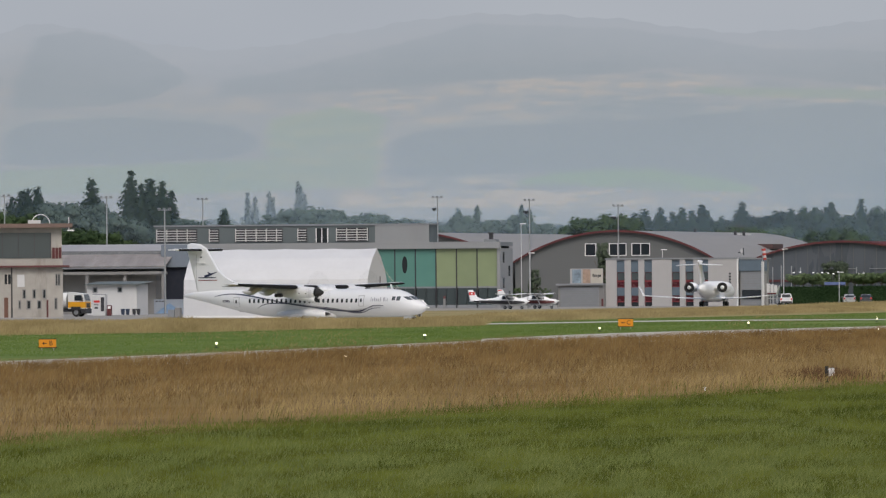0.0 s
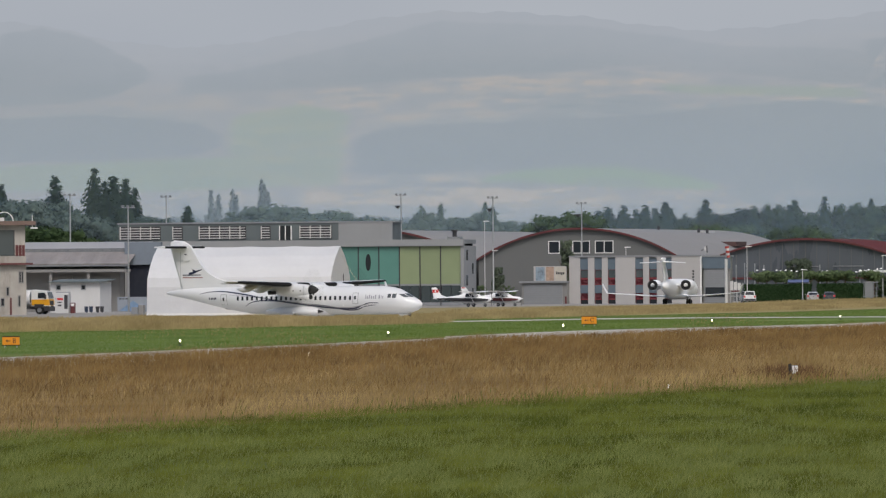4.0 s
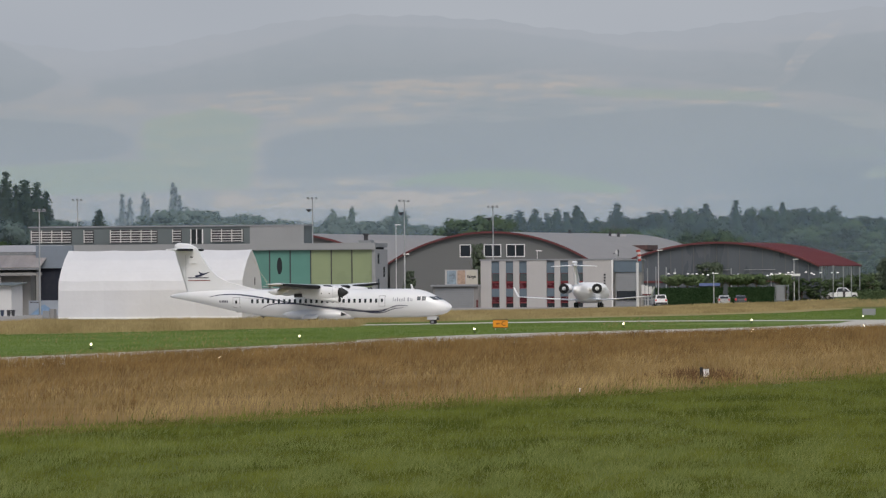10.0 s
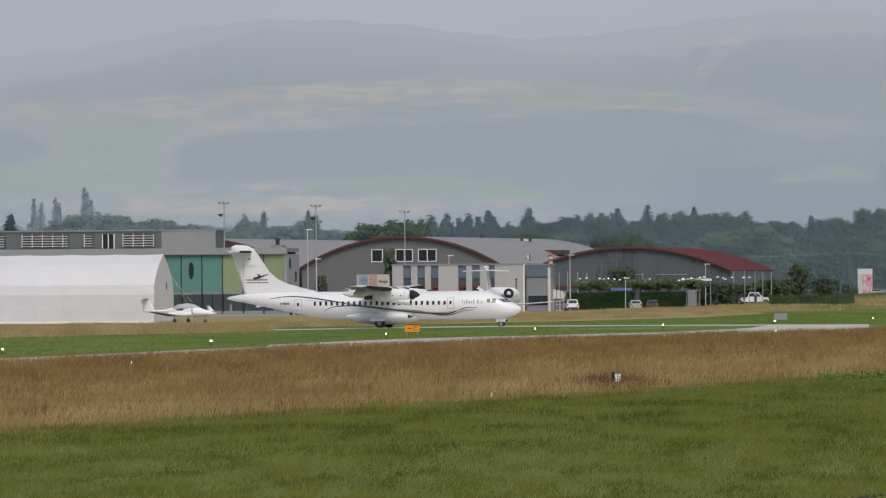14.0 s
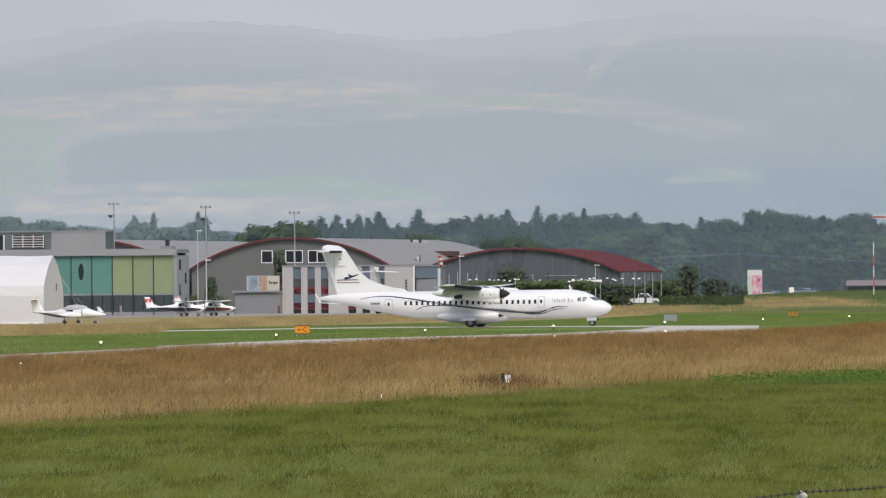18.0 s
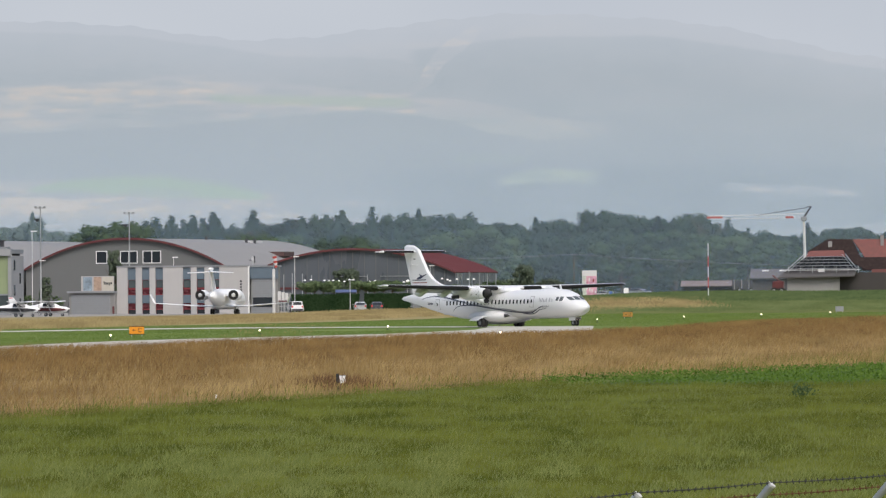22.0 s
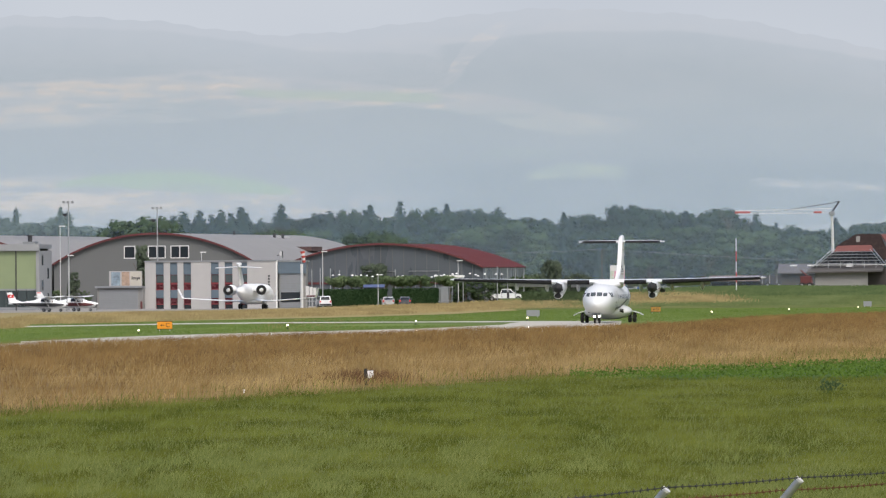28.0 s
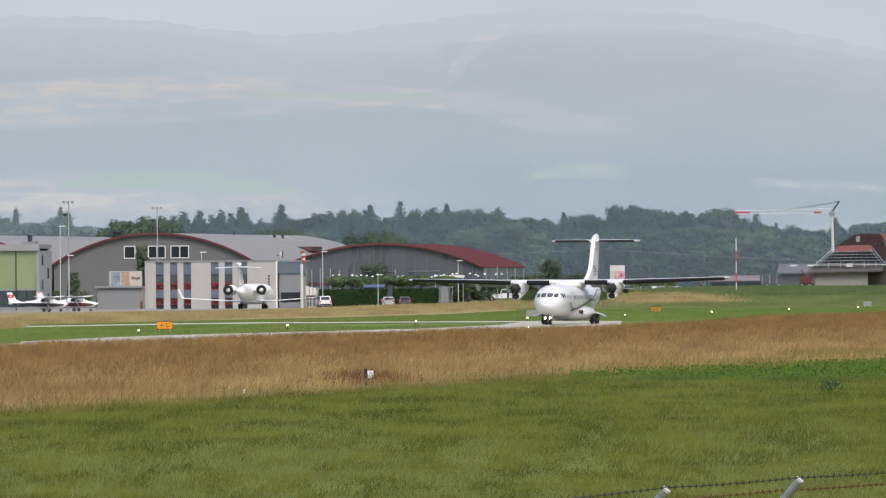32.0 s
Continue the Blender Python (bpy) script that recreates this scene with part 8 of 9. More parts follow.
def fir(seed, material, wide=0.2):
    """A conifer ten metres high with dense, drooping, uneven boughs round a leafy core."""
    rng = np.random.default_rng(seed)
    t = thing("tree", pose(0, -3000, 0), "dark pointed conifer with drooping boughs", "tree")
    part("trunk", nt((0, 0, -0.3), (0, 0, 9.8), 0.2, 0.03, n=6), M_BARK, t)
    P, N = [], []
    z = 0.6
    while z < 9.9:
        k = (9.9 - z) / 9.3
        reach = wide * 10 * k ** 0.85 * rng.uniform(0.85, 1.12) + 0.1
        n = 6 + int(20 * k)
        for j in range(n):
            a = rng.uniform(0, 2 * math.pi)
            rr = reach * rng.uniform(0.6, 1.08)
            droop = rng.uniform(0.15, 0.45) * rr
            c, s = math.cos(a), math.sin(a)
            m = 2 + int(rr * 3.2)
            for q in range(m):
                f = 0.25 + 0.75 * (q + rng.uniform(0.2, 1.0)) / m
                P.append((rr * f * c + rng.normal(0, 0.08), rr * f * s + rng.normal(0, 0.08), z - droop * f * f + rng.normal(0, 0.08)))
                N.append((c * (0.45 + 0.5 * f), s * (0.45 + 0.5 * f), 0.7))
        z += rng.uniform(0.14, 0.24)
    P, N = np.array(P), np.array(N)
    N /= np.linalg.norm(N, axis=1)[:, None]
    v, f = leaf_sprays(rng, P, N, 0.12, 1.5, 0.35)
    core, cn = [], []
    for i in range(10):
        a0, a1 = 2 * math.pi * i / 10, 2 * math.pi * (i + 1) / 10
        for z0, z1 in ((0.7, 4.0), (4.0, 7.2), (7.2, 9.7)):
            r0, r1 = (wide * 6.4 * (9.9 - zz) / 9.3 for zz in (z0, z1))
            q = [(r0 * math.cos(a0), r0 * math.sin(a0), z0), (r0 * math.cos(a1), r0 * math.sin(a1), z0), (r1 * math.cos(a1), r1 * math.sin(a1), z1), (r1 * math.cos(a0), r1 * math.sin(a0), z1)]
            for tri in ((0, 1, 2), (0, 2, 3)):
                core += [q[k] for k in tri]
                cn += [(math.cos(a0) * 0.8, math.sin(a0) * 0.8, 0.6)] * 3
    f = np.r_[f, len(v) + np.arange(len(core)).reshape(-1, 3)]
    v = np.r_[v, core]
    cr = crown_mesh("crown", v, f, material, np.r_[np.repeat(N, 3, axis=0), cn], 1)
    cr.parent = t
    return t


def put(proto, x, y, height, widen=1.0, turn=0.0, label="", group=""):
    m = pose(x, y, float(rise(x, y)) - 0.05, 0, 0, turn) @ Matrix.Diagonal((height / 10 * widen, height / 10 * widen, height / 10, 1))
    o = copy_thing(proto, m)
    o.scale = (height / 10 * widen, height / 10 * widen, height / 10)
    if label or group:
        tagged(o, label, "", group)
    return o


rt = random.Random(11)
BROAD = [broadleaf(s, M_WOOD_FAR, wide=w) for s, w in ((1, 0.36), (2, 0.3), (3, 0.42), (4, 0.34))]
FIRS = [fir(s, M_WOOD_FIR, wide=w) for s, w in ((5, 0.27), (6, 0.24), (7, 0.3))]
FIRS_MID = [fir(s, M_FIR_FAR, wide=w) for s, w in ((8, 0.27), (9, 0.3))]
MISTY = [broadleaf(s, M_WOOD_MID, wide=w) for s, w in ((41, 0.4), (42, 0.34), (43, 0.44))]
# shrub and bush greens are lifted and greyed: haze put into the colour
M_SCREEN = foliage("hazed_shrub_green", (0.064, 0.083, 0.058), (0.108, 0.136, 0.092), scale=0.3, single=0.25, per_tree=0.2, through=0.15)
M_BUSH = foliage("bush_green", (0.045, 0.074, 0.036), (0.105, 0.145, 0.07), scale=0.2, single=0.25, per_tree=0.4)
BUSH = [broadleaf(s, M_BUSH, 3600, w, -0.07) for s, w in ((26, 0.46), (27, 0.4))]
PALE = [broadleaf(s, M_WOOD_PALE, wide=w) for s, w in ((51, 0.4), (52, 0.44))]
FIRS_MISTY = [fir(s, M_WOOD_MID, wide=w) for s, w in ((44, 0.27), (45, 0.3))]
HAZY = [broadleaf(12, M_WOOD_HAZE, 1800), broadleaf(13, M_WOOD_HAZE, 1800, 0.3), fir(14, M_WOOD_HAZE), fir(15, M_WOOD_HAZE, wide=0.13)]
NEAR = [broadleaf(21, M_LEAF, 5200, 0.42), broadleaf(22, M_LEAF, 4400, 0.36), broadleaf(23, M_HEDGE, 4800, 0.3)]
SHRUB = [broadleaf(s, M_SCREEN, 4600, w, -0.07) for s, w in ((28, 0.44), (29, 0.4))]
POPLAR = [broadleaf(31, M_SCREEN, 5200, 0.15, 0.0), broadleaf(32, M_SCREEN, 5000, 0.15, 0.0)]


def skyline(u):
    """The height angle of the wood's edge, as a gentle function of direction."""
    return np.interp(u, [-60, 40, 110, 170, 330, 390, 440, 500, 560, 630, 700, 780, 850, 905, 965, 1005, 1060, 1140, 1190, 1260, 1340, 1400, 1470, 1540, 1620, 1760],
                    [392, 378, 372, 395, 386, 388, 386, 384, 379, 361, 366, 364, 367, 367, 373, 385, 372, 356, 371, 365, 379, 385, 393, 383, 387, 381])


def tree_at(protos, u, top, dist, group, widen=1.0, label=""):
    x = (u - 784) * dist / 16200
    y = dist
    h = 3.95 + (493 - 0.00698 * (u - 784) - top) * dist / 16200 - float(rise(x, y))
    put(rt.choice(protos), x, y, max(h, 2.5), widen * rt.uniform(0.85, 1.2), rt.uniform(0, 360), label, group)


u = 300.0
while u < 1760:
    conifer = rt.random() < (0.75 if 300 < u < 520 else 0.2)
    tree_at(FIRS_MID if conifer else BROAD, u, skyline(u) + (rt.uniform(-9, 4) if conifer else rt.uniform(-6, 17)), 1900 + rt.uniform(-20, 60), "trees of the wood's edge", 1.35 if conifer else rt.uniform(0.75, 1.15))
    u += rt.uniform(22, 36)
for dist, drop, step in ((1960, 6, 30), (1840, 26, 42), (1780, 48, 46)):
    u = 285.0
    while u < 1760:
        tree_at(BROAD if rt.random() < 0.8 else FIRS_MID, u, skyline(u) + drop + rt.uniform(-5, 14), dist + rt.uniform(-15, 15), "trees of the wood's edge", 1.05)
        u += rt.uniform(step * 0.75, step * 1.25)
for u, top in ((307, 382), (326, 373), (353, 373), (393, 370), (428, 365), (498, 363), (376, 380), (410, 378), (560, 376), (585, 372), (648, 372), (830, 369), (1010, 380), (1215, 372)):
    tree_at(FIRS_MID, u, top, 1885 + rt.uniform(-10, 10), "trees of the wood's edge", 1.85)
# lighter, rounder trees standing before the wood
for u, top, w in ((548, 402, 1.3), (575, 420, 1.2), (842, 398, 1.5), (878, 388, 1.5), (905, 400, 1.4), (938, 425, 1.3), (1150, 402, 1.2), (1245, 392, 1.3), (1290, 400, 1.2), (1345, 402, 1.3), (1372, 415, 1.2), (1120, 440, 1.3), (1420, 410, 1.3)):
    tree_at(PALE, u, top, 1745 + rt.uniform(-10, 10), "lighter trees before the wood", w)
# thin far trees and the valley's, pale from haze put into their colour
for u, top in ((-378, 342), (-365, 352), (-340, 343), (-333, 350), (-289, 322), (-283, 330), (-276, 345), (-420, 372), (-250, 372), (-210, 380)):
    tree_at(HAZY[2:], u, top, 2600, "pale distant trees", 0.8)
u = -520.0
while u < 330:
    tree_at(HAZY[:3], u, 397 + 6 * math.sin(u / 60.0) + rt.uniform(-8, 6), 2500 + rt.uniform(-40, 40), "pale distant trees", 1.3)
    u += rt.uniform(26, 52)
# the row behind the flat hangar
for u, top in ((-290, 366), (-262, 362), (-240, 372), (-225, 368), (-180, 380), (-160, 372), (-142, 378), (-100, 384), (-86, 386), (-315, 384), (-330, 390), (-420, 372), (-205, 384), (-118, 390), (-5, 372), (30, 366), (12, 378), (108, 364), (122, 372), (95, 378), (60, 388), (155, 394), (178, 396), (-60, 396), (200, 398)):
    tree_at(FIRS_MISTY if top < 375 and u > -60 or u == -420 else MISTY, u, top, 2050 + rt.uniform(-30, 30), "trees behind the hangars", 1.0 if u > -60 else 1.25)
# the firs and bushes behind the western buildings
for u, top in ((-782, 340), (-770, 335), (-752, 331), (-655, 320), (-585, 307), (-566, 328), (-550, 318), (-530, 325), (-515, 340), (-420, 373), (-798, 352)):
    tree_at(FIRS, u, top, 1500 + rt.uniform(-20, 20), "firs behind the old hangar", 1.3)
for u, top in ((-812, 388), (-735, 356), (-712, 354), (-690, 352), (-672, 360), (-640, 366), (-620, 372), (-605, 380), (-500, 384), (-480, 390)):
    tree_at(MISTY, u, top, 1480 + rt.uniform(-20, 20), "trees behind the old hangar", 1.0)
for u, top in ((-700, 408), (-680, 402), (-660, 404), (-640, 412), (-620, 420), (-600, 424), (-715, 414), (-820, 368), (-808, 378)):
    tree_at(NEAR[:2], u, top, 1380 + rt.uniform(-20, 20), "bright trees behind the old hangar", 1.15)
# single trees among the hangars
for u, top, dist, pr, w in ((235, 385, 1480, NEAR[:2], 1.0), (255, 376, 1480, NEAR[:2], 1.1), (280, 384, 1480, NEAR[:2], 1.0), (205, 398, 1480, NEAR[:2], 0.9),
                            (500, 400, 1520, NEAR[:2], 1.3), (470, 405, 1520, NEAR[:2], 1.2), (530, 406, 1520, NEAR[:2], 1.2), (660, 402, 1560, NEAR[:2], 1.2), (690, 408, 1560, NEAR[:2], 1.2), (625, 412, 1560, NEAR[:2], 1.1)):
    tree_at(pr, u, top, dist, "trees behind the hangars", w)
for u, top, dist, pr in ((251, 424, 1318, POPLAR), (253, 446, 1319, POPLAR), (132, 476, 1322, POPLAR), (125, 492, 1321, POPLAR), (98, 512, 1318, BUSH), (150, 512, 1318, BUSH)):
    tree_at(pr, u, top, dist, "shrubs before the grey hangar", 0.62 if top < 450 else 0.9)
for u, top, dist, w in ((930, 484, 1334, 1.5), (905, 490, 1336, 1.6), (880, 493, 1336, 1.5), (850, 492, 1326, 1.5), (825, 492, 1326, 1.5), (805, 494, 1326, 1.4), (945, 488, 1332, 1.3)):
    tree_at(BUSH, u, top, dist, "bushes by the car park", w)
for u, top, dist, w in ((976, 455, 1420, 0.62), (971, 460, 1422, 0.6), (981, 461, 1418, 0.6), (1008, 486, 1425, 1.0), (1021, 481, 1425, 1.1), (1036, 486, 1428, 1.0), (950, 482, 1410, 1.1), (1063, 497, 1430, 1.0), (658, 462, 1331, 0.8), (667, 464, 1331, 0.8)):
    tree_at(SHRUB, u, top, dist, "bushes beyond the car park", w)
def clipped_tree(seed):
    """A pleached tree: bare stem and a low, flat, dense crown."""
    rng = np.random.default_rng(seed)
    t = thing("tree", pose(0, -3000, 0), "low clipped plane tree with a dense flat green crown", "tree")
    bm = bmesh.new()
    tube(bm, (0, 0, -0.2), (0, 0, 3.0), 0.12, 0.08, n=7)
    for k in range(5):
        a = k * 1.26
        tube(bm, (0, 0, 2.7), (1.0 * math.cos(a), 0.8 * math.sin(a), 3.6), 0.05, 0.02, n=5)
    part("trunk", bm, M_BARK, t)
    n = 1300
    C = np.c_[rng.uniform(-1.2, 1.2, 11), rng.uniform(-1, 1, 11), rng.uniform(3.2, 4.0, 11)]
    w = rng.integers(0, 11, n)
    d = rng.normal(0, 1, (n, 3))
    d /= np.linalg.norm(d, axis=1)[:, None]
    P = C[w] + d * rng.uniform(0.45, 0.62, n)[:, None] * [1.1, 1.1, 0.85]
    v, f = leaf_quads(rng, P, d, 0.1, 1.3, 0.3)
    crown_mesh("crown", v, f, M_PLANE_LEAF, d).parent = t
    return t


def bare_tree(x, y, h, seed):
    """A leafless tree: forking limbs down to thin twigs."""
    rb = random.Random(seed)
    t = thing("bare_tree", pose(x, y, float(rise(x, y))), "leafless grey tree with fine twigs above the wood", "tree")
    bm = bmesh.new()
    def grow(p, d, length, r, depth):
        q = p + d * length
        tube(bm, p, q, r, r * 0.6, n=5 if depth < 2 else 4)
        if depth < 5:
            for k in range(2 if depth < 1 else 3):
                e = (d + Vector((rb.uniform(-0.75, 0.75), rb.uniform(-0.75, 0.75), rb.uniform(0.0, 0.4)))).normalized()
                grow(q, e, length * rb.uniform(0.5, 0.72), r * 0.55, depth + 1)
    grow(Vector((0, 0, -0.3)), Vector((0.02, 0, 1)), h * 0.42, 0.28, 0)
    part("limbs", bm, M_BARK, t)


bare_tree(60.3, 1885, 16.5, 3)
bare_tree(-31.2, 1880, 15.5, 4)


CLIPPED = [clipped_tree(s) for s in (61, 62, 63)]
# clipped trees in a row above the hedge
for u in (590, 606, 622, 640, 682, 697, 712, 728, 744, 783, 796):
    x = (u - 784) * 1305 / 16200
    t = copy_thing(CLIPPED[rt.randrange(3)], pose(x, 1305, 0.0, 0, 0, rt.uniform(0, 360)))
    tagged(t, "low clipped plane tree with a dense flat green crown", "", "clipped trees behind the hedge")


def hedge(x0, x1, y, z0, h, depth, label, material=None):
    rng = np.random.default_rng(int(abs(x0) * 10) + 3)
    t = thing("hedge", pose(x0, y, z0, 0, 0, 0), label, "hedge", "hedges")
    L = x1 - x0
    part("stem_core", nb(0.15, L - 0.15, 0.15, depth - 0.15, -0.2, h - 0.12), material or M_HEDGE, t)
    n = int(L * 420)
    face = rng.uniform(0, 1, n)
    P = np.c_[rng.uniform(0, L, n), rng.uniform(0, depth, n), rng.uniform(0, h, n)]
    N = np.zeros((n, 3))
    fr, tp = face < 0.55, face > 0.72
    P[fr, 1], N[fr, 1] = rng.uniform(-0.06, 0.1, fr.sum()), -1
    P[tp, 2], N[tp, 2] = h + rng.normal(0, 0.05, tp.sum()), 1
    bk = ~(fr | tp)
    P[bk, 1], N[bk, 1] = depth, 1
    v, f = leaf_quads(rng, P, N, 0.085, 1.4, 0.4)
    crown_mesh("leaves", v, f, material or M_HEDGE).parent = t


hedge(-17.44, -7.80, 1290, 0.0, 2.45, 1.4, "dark green clipped hedge by the car park")
hedge(-7.17, -0.24, 1290, 0.1, 2.4, 1.4, "dark green clipped hedge by the car park")
for h0, h1 in ((10.52, 14.33), (14.41, 18.22), (18.30, 22.11)):
    hedge(h0, h1, 1235, float(rise((h0 + h1) / 2, 1235)) - 0.1, 1.6, 1.8, "low green hedge at the field's edge", M_BUSH)
for o in MISTY + FIRS_MISTY + CLIPPED + PALE + BUSH + BROAD + FIRS + FIRS_MID + HAZY + NEAR + POPLAR:
    for c in o.children:
        bpy.data.objects.remove(c)
    bpy.data.objects.remove(o)

# ---------------------------------------------------------------- grasses
def blades(name, x, y, height, width, lean, material, label, category, seed, heads=False):
    """Very many single blades: slender bent triangles in two joints; with heads, a spike of seed on top."""
    rng = np.random.default_rng(seed)
    n = len(x)
    z = rise(x, y)
    h = height * rng.uniform(0.55, 1.25, n) * np.clip(y / 300, 0.55, 1)
    a = rng.uniform(-0.5, 0.5, n)                      # blades turn mostly broadside, as matted tufts do
    wx, wy = np.cos(a) * width * 0.5, np.sin(a) * width * 0.5
    lx = rng.normal(0.35, 1.0, n) * lean * h
    ly = rng.normal(0, 1.0, n) * lean * h
    base = np.c_[x, y, z - 0.02]
    mid = np.c_[x + lx * 0.35, y + ly * 0.35, z + h * 0.6]
    tip = np.c_[x + lx, y + ly, z + h]
    side = np.c_[wx, wy, np.zeros(n)]
    if heads:
        v = np.stack([base - side * 0.5, mid - side * 0.5, tip, mid + side * 1.1], 1)
    else:
        v = np.stack([base - side, mid - side * 0.75, tip, mid + side * 0.75], 1)
    f = np.arange(4 * n).reshape(n, 4)[:, ::-1]
    nn = np.c_[lx * 0.5, ly * 0.5 - 0.35 * h, h] + rng.normal(0, 0.12, (n, 3)) * h[:, None]
    nn /= np.linalg.norm(nn, axis=1)[:, None]
    return soup(name, v.reshape(-1, 3), f, material, label, category, normals=np.repeat(nn, 4, axis=0))


def in_sight(x, y):
    return (x > -0.104 * y) & (x < 0.058 * y)


def strip_points(rng, n, a0, a1, b0, b1, bias=1.0):
    a = rng.uniform(a0, a1, n)
    b = b0 + (b1 - b0) * rng.uniform(0, 1, n) ** bias
    x = ORIGIN[0] + a * CA - b * SA
    y = ORIGIN[1] + a * SA + b * CA
    return a, b, x, y


def patchy(x, y, s, k=0.0):
    """A slow rise and fall over the meadow."""
    return np.clip(0.5 + 0.6 * soft_noise(x * 70 / (2 * s), y * 26 / (28 * s), 50 + int(10 * k), 3), 0, 1)


rng = np.random.default_rng(77)
# the near meadow
n = 370000
y = 150 + 300 * rng.uniform(0, 1, n) ** 1.25
x = rng.uniform(-0.104, 0.058, n) * y
a = (x - ORIGIN[0]) * CA + (y - ORIGIN[1]) * SA
edge = 82.5 + 7 * smooth_step(-475, -400, -(x - ORIGIN[0]) * SA + (y - ORIGIN[1]) * CA)
edge = edge - 2 * smooth_step(-540, -620, -(x - ORIGIN[0]) * SA + (y - ORIGIN[1]) * CA)
ok = (a > edge + rng.normal(0, 0.8, n)) & ~((a < 98) & (y - 352 > (5.8 - x) * 0.9) & (x > 5.8) & (y > 346))
x, y = x[ok], y[ok]
blades("meadow_grass", x, y, 0.1 + 0.12 * patchy(x, y, 1.7) + 0.09 * patchy(x, y, 0.45, 2.0), 0.014, 0.5, M_GRASS, "knee-high green meadow grass bent by wind", "grass", 1)
k = (y < 320) & (rng.uniform(0, 1, len(x)) < 0.85 * smooth_step(250, 168, y) * smooth_step(0.45, 0.75, patchy(x, y, 0.3, 4.0)) * (1 - 0.6 * smooth_step(1, 9, x)) + 0.02)
blades("pale_wisps", x[k] + 0.05, y[k], 0.3 + 0.14 * patchy(x[k], y[k], 0.6, 5.0), 0.014, 0.6, M_WISP, "pale feathery seed heads over the meadow", "grass", 21, heads=True)
# tall dry stalks, densest along the strip's far edge
n = 430000
a, b, x, y = strip_points(rng, n, 4, 88, -680, 290, 1.25)
b[:30000] = rng.uniform(-520, 60, 30000)
a[:30000] = np.interp(b[:30000], *FAR_EDGE) + rng.uniform(0, 5, 30000)
x, y = field(a, b)
edge = 82.5 - 2 * smooth_step(-540, -620, b) + 7 * smooth_step(-475, -400, b)
ok = in_sight(x, y) & (a < edge + rng.normal(0, 0.7, n)) & (a > np.interp(b, *FAR_EDGE) + rng.normal(0, 0.4, n))
x, y, a = x[ok], y[ok], a[ok]
far_edge = np.interp(b[ok], *FAR_EDGE)
lift = np.interp(b[ok], [-500, -300, -230, -205, -185, -165, -140, -110, -60], [0.08, 0.1, 0.1, 0.04, 0.02, 0.02, 0.03, 0.0, -0.04]) * smooth_step(22, 4, a - far_edge)
h = lift + 0.34 + 0.16 * patchy(x, y, 2.3, 1.0) + 0.1 * patchy(x, y, 0.7, 3.0)
k = rng.uniform(0, 1, len(x)) < smooth_step(44, 80, a) * (0.25 + 0.9 * patchy(x, y, 0.9, 6.0)) + 0.06
blades("dry_stalks", x[~k], y[~k], h[~k], 0.019, 0.42, M_DRY, "tall reddish-brown dry grass gone to seed", "grass", 2, heads=True)
blades("pale_stalks", x[k] + 0.1, y[k], h[k] * 0.92, 0.02, 0.42, M_STRAW, "paler straw-coloured stalks at the strip's edge", "grass", 3, heads=True)
k = rng.uniform(0, 1, len(x)) < 0.5 * smooth_step(77, 86, a)
blades("mixed_green_stalks", x[k] - 0.1, y[k], h[k] * 0.8, 0.026, 0.3, M_GRASS, "green blades mixed into the dry strip's edge", "grass", 4)
# rust-brown weeds round the instrument box
rd = np.random.default_rng(9)
dx, dy = rd.normal(-3.0, 0.8, 900), rd.uniform(337, 350, 900)
blades("rust_weeds", dx, dy, 0.3 + 0.3 * rd.uniform(0, 1, 900), 0.024, 0.3, M_DOCK, "dark rust-brown weeds round the instrument box", "weed", 31, heads=True)
# short verge grass
a, b, x, y = strip_points(rng, 170000, -75, 26, -330, 290)
tx = np.array([p[0] for p in TAXI])
ty = np.interp(x, tx, [p[1] for p in TAXI])
pave = np.interp(b, *PAVE_EDGE)
ok = in_sight(x, y) & ((np.abs(y - ty) > 10) | (x > 8)) & (y < np.interp(x, [-30, -21, -10, 1, 9, 16], [880, 890, 935, 1000, 1100, 1180])) & ((a < pave - 0.5) | (b > -20)) & ~((b > -75) & (b < -18) & (a > -6))
x, y = x[ok], y[ok]
k = rng.uniform(0, 1, len(x)) < 0.1 * smooth_step(0.55, 0.85, patchy(x, y, 6.0, 8.0)) * (x < -6)
blades("verge_tan_tufts", x[k], y[k] + 0.3, 0.16 + 0.1 * patchy(x[k], y[k], 4.0), 0.05, 0.4, M_TAN, "thin tan tufts scattered through the mown verge", "grass", 41)
blades("verge_grass", x, y, 0.06 + 0.05 * patchy(x, y, 4.0), 0.05, 0.4, M_VERGE, "short mown green verge grass", "grass", 5)
# tan grass along the apron
n = 200000
x = rng.uniform(-110, 62, n)
y = rng.uniform(855, 1262, n)
near = np.interp(x, [-110, -62, -45, -30, -5, 10, 40, 60], [884, 868, 862, 872, 1000, 1150, 1205, 1250])
far = np.interp(x, [-110, -75, -60, -40, -20, -10, 8, 30, 60], [915, 905, 930, 1010, 1130, 1225, 1250, 1262, 1262])
ok = in_sight(x, y) & (rng.uniform(0, 1, n) < smooth_step(34, 4, x)) & (y > near + rng.normal(0, 3, n)) & (y < far + rng.normal(0, 3, n)) & (np.hypot((x + 49) / 4, (y - 1000) / 60) > 1)
x, y = x[ok], y[ok]
blades("tan_grass", x, y, 0.3 + 0.3 * patchy(x, y, 5.0), 0.07, 0.3, M_TAN, "tall tan grass along the apron", "grass", 6, heads=True)
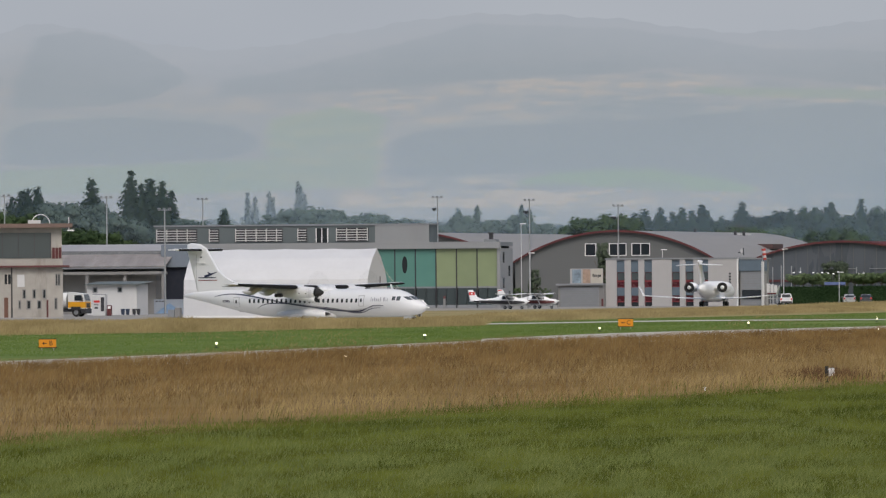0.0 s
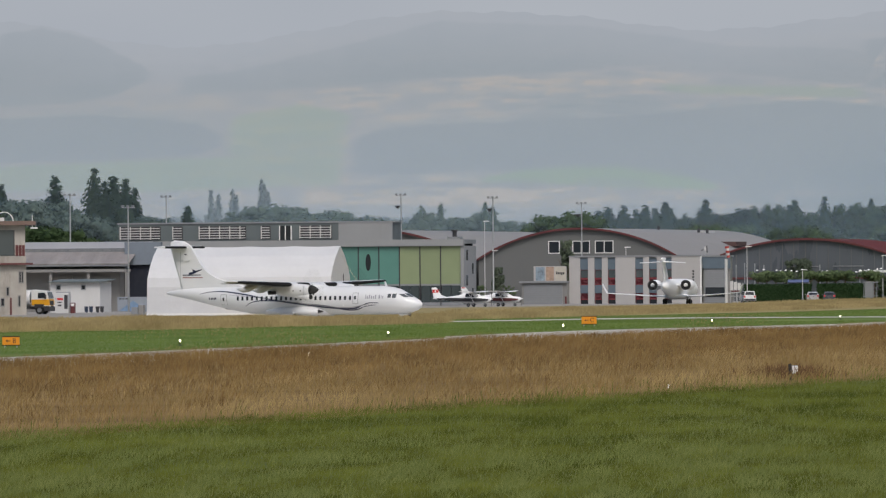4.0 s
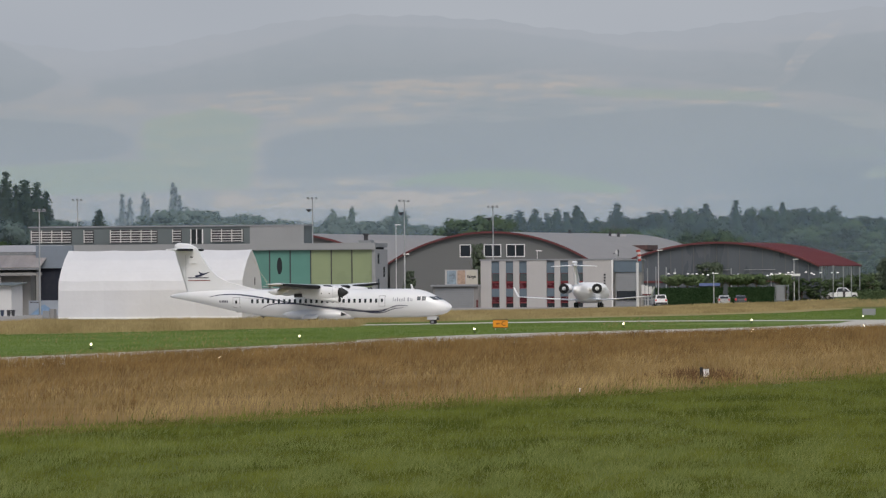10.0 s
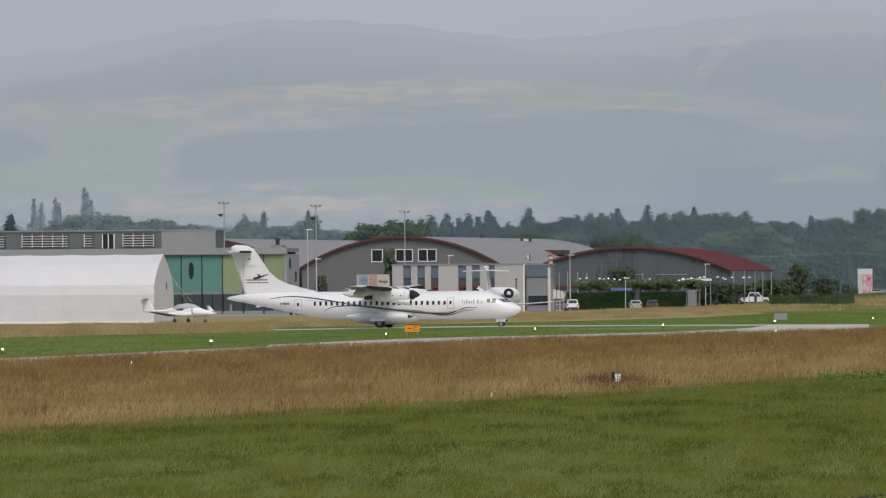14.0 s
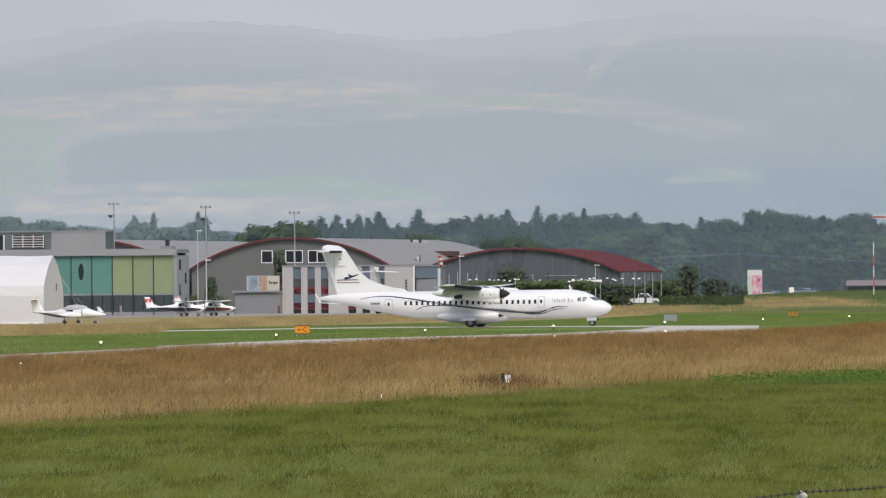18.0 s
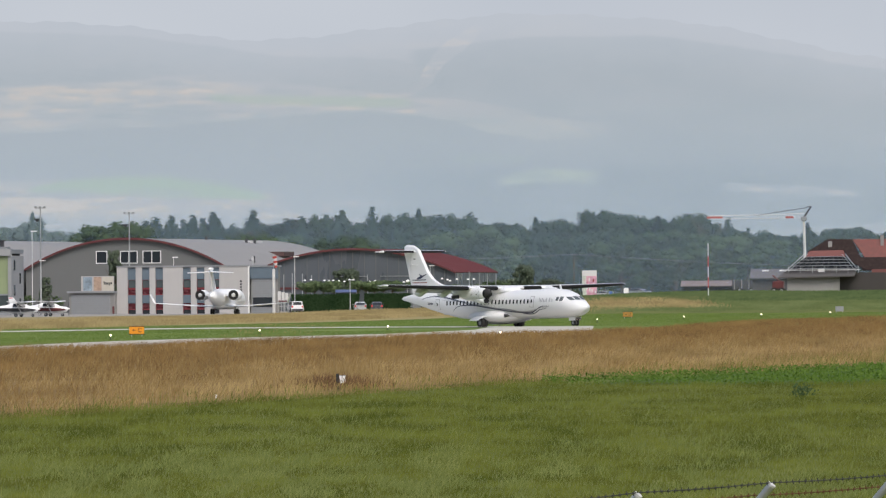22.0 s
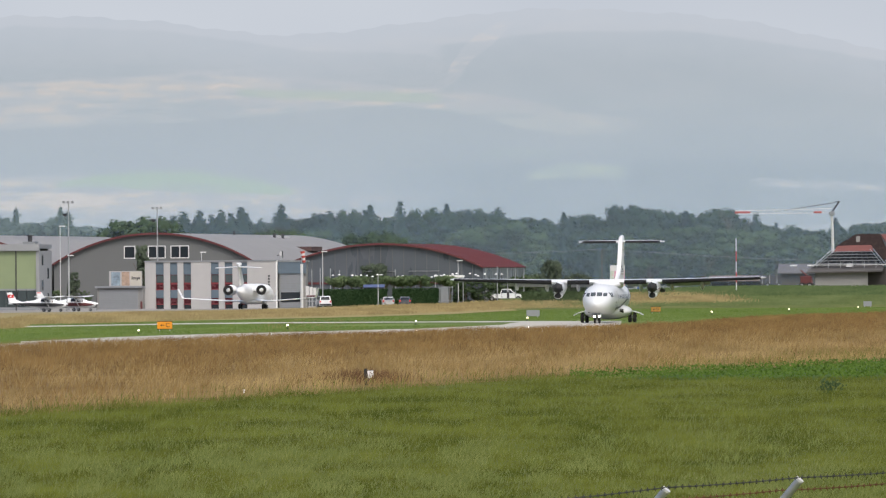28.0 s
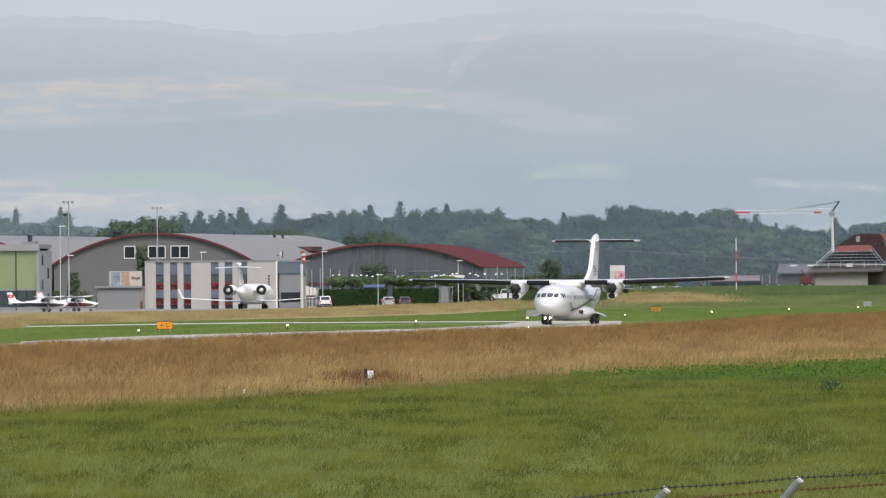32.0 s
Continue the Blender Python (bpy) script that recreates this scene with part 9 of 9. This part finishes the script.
# tan grass before the taxiway
n = 100000
x = rng.uniform(-84, -37, n)
y = rng.uniform(690, 842, n)
near = np.interp(x, [-84, -58, -45, -34], [690, 735, 783, 806])
far = np.interp(x, [-84, -54, -44, -34], [841, 826.5, 822, 817])
ok = in_sight(x, y) & (y > near + rng.normal(0, 3, n)) & (y < far + rng.normal(0, 0.8, n))
x, y = x[ok], y[ok]
blades("tan_strip_grass", x, y, 0.5 + 0.46 * patchy(x, y, 3.0), 0.06, 0.34, M_TAN, "tall tan grass before the taxiway", "grass", 16, heads=True)
# crop leaves
n = 130000
y = rng.uniform(342, 640, n)
x = rng.uniform(5, 40, n)
a = (x - ORIGIN[0]) * CA + (y - ORIGIN[1]) * SA
ok = in_sight(x, y) & (a > 82.8 + 7 * smooth_step(-475, -400, -(x - ORIGIN[0]) * SA + (y - ORIGIN[1]) * CA)) & (a < 100) & (y - 352 > (5.8 - x) * 0.9)
x, y = x[ok], y[ok]
v, f = leaf_quads(rng, np.c_[x, y, rng.uniform(0.03, 0.3, len(x))], np.tile([0, -0.4, 0.9], (len(x), 1)), 0.042)
soup("crop_leaves", v, f, M_CROP, "broad bright green crop leaves", "crop")
# grass and crop on the eastern rise
n = 120000
x = rng.uniform(8, 90, n)
y = rng.uniform(1080, 1480, n)
ok = in_sight(x, y) & (rise(x, y) > 0.12)
x, y = x[ok], y[ok]
tanned = rng.uniform(0, 1, len(x)) < smooth_step(19, 28, x) * smooth_step(43, 35, x) * smooth_step(1195, 1240, y) * smooth_step(1345, 1300, y) * (0.45 + 0.6 * patchy(x, y, 3.0))
crop = ~tanned & (y > 1275 + 12 * patchy(x, y, 4.0, 7.0)) & (x > 24)
low = ~tanned & ~crop
blades("rise_grass", x[low], y[low], 0.3, 0.07, 0.3, M_RISE, "green grass on the low rise", "grass", 8)
blades("field_crop", x[crop], y[crop], 0.55, 0.12, 0.35, M_FIELD, "dark green field crop on the low rise", "crop", 10)
blades("rise_tan_grass", x[tanned], y[tanned], 0.5, 0.09, 0.3, M_TAN, "tan grass on the low rise", "grass", 9)
# a single weed in the meadow
rw = np.random.default_rng(5)
wx, wy = 12.92, 306.0
P = np.c_[wx + rw.normal(0, 0.22, 160), wy + rw.normal(0, 0.22, 160), np.abs(rw.normal(0.22, 0.14, 160))]
v, f = leaf_quads(rw, P, np.tile([0, -1.0, 0.3], (160, 1)), 0.035)
soup("weed_clump", v, f, M_LEAF, "dark leafy weed standing in the meadow", "weed")


# ---------------------------------------------------------------- what moves
AIRLINER_PATH = [  # seconds, x, y, heading (degrees from east)
    (0.0, -54.08, 836.32, -31.33), (0.5, -53.90, 836.21, -30.73), (1.0, -53.68, 836.08, -30.13), (1.5, -53.42, 835.93, -29.55),
    (2.0, -53.12, 835.76, -29.00), (2.5, -52.79, 835.58, -28.50), (3.0, -52.41, 835.38, -28.03), (3.5, -52.00, 835.16, -27.56),
    (4.0, -51.55, 834.93, -27.08), (4.5, -51.05, 834.68, -26.58), (5.0, -50.51, 834.41, -26.05), (5.5, -49.92, 834.12, -25.49),
    (6.0, -49.27, 833.82, -24.87), (6.5, -48.56, 833.50, -24.20), (7.0, -47.80, 833.16, -23.45), (7.5, -46.97, 832.80, -22.62),
    (8.0, -46.07, 832.44, -21.68), (8.5, -45.09, 832.06, -20.59), (9.0, -44.02, 831.67, -19.36), (9.5, -42.86, 831.28, -17.97),
    (10.0, -41.60, 830.89, -16.51), (10.5, -40.23, 830.50, -15.08), (11.0, -38.75, 830.12, -13.81), (11.5, -37.15, 829.74, -12.82),
    (12.0, -35.45, 829.37, -12.01), (12.5, -33.65, 828.99, -11.30), (13.0, -31.74, 828.63, -10.64), (13.5, -29.75, 828.26, -9.96),
    (14.0, -27.69, 827.91, -9.29), (14.5, -25.55, 827.58, -8.65), (15.0, -23.36, 827.25, -8.10), (15.5, -21.13, 826.94, -7.70),
    (16.0, -18.85, 826.64, -7.54), (16.5, -16.54, 826.33, -7.72), (17.0, -14.21, 826.00, -8.36), (17.5, -11.85, 825.63, -9.58),
    (18.0, -9.46, 825.18, -11.57), (18.5, -7.06, 824.63, -14.51), (19.0, -4.66, 823.91, -18.56), (19.5, -2.30, 822.99, -23.91),
    (20.0, -0.01, 821.83, -29.94), (20.5, 2.15, 820.43, -36.04), (21.0, 4.15, 818.81, -42.00), (21.5, 5.98, 816.99, -47.62),
    (22.0, 7.62, 815.01, -53.05), (22.5, 9.08, 812.87, -58.38), (23.0, 10.35, 810.59, -63.37), (23.5, 11.46, 808.14, -67.91),
    (24.0, 12.40, 805.56, -72.08), (24.5, 13.17, 802.87, -76.01), (25.0, 13.74, 800.18, -79.96), (25.5, 14.13, 797.55, -83.32),
    (26.0, 14.37, 795.05, -85.66), (26.5, 14.50, 792.66, -88.16), (27.0, 14.51, 790.37, -91.19), (27.5, 14.40, 788.10, -94.28),
    (28.0, 14.19, 785.80, -96.20), (28.5, 13.90, 783.40, -97.57), (29.0, 13.56, 780.91, -98.28), (29.5, 13.16, 778.34, -99.05),
    (30.0, 12.72, 775.68, -99.77), (30.5, 12.24, 772.94, -100.30), (31.0, 11.72, 770.10, -100.54), (31.5, 11.17, 767.17, -100.58),
    (32.0, 10.60, 764.13, -100.46),
]


def motions():
    ts = [r[0] for r in AIRLINER_PATH]
    px, py, ph = ([r[k] for r in AIRLINER_PATH] for k in (1, 2, 3))
    # it squats a little on its main wheels through the turn
    squat = [float(smooth_step(16.5, 19.5, t) * smooth_step(26.0, 23.5, t)) for t in ts]
    walk(airliner, [(t, pose(x, y, 0.06 - SIT - 0.07 * k + float(rise(x, y)), 0, 0, h) @ Matrix.Rotation(radians(-0.7 * k), 4, "Y")) for (t, x, y, h), k in zip(AIRLINER_PATH, squat)])
    # the wheels roll with the way covered
    fine = np.linspace(0, 32, 321)
    fx, fy = np.interp(fine, ts, px), np.interp(fine, ts, py)
    way = np.r_[0, np.cumsum(np.hypot(np.diff(fx), np.diff(fy)))]
    for w in airliner_wheels:
        p = w.matrix_basis.translation.copy()
        walk(w, [(float(t), pose(p.x, p.y, p.z) @ Matrix.Rotation(float(d) / (p.z - SIT), 4, "Y")) for t, d in zip(fine, way)])

    # the propellers run all the time
    for w in airliner_propellers:
        p = w.matrix_basis.translation.copy()
        walk(w, [(float(t), pose(p.x, p.y, p.z) @ Matrix.Rotation(i * radians(77), 4, "X")) for i, t in enumerate(fine)])


motions()
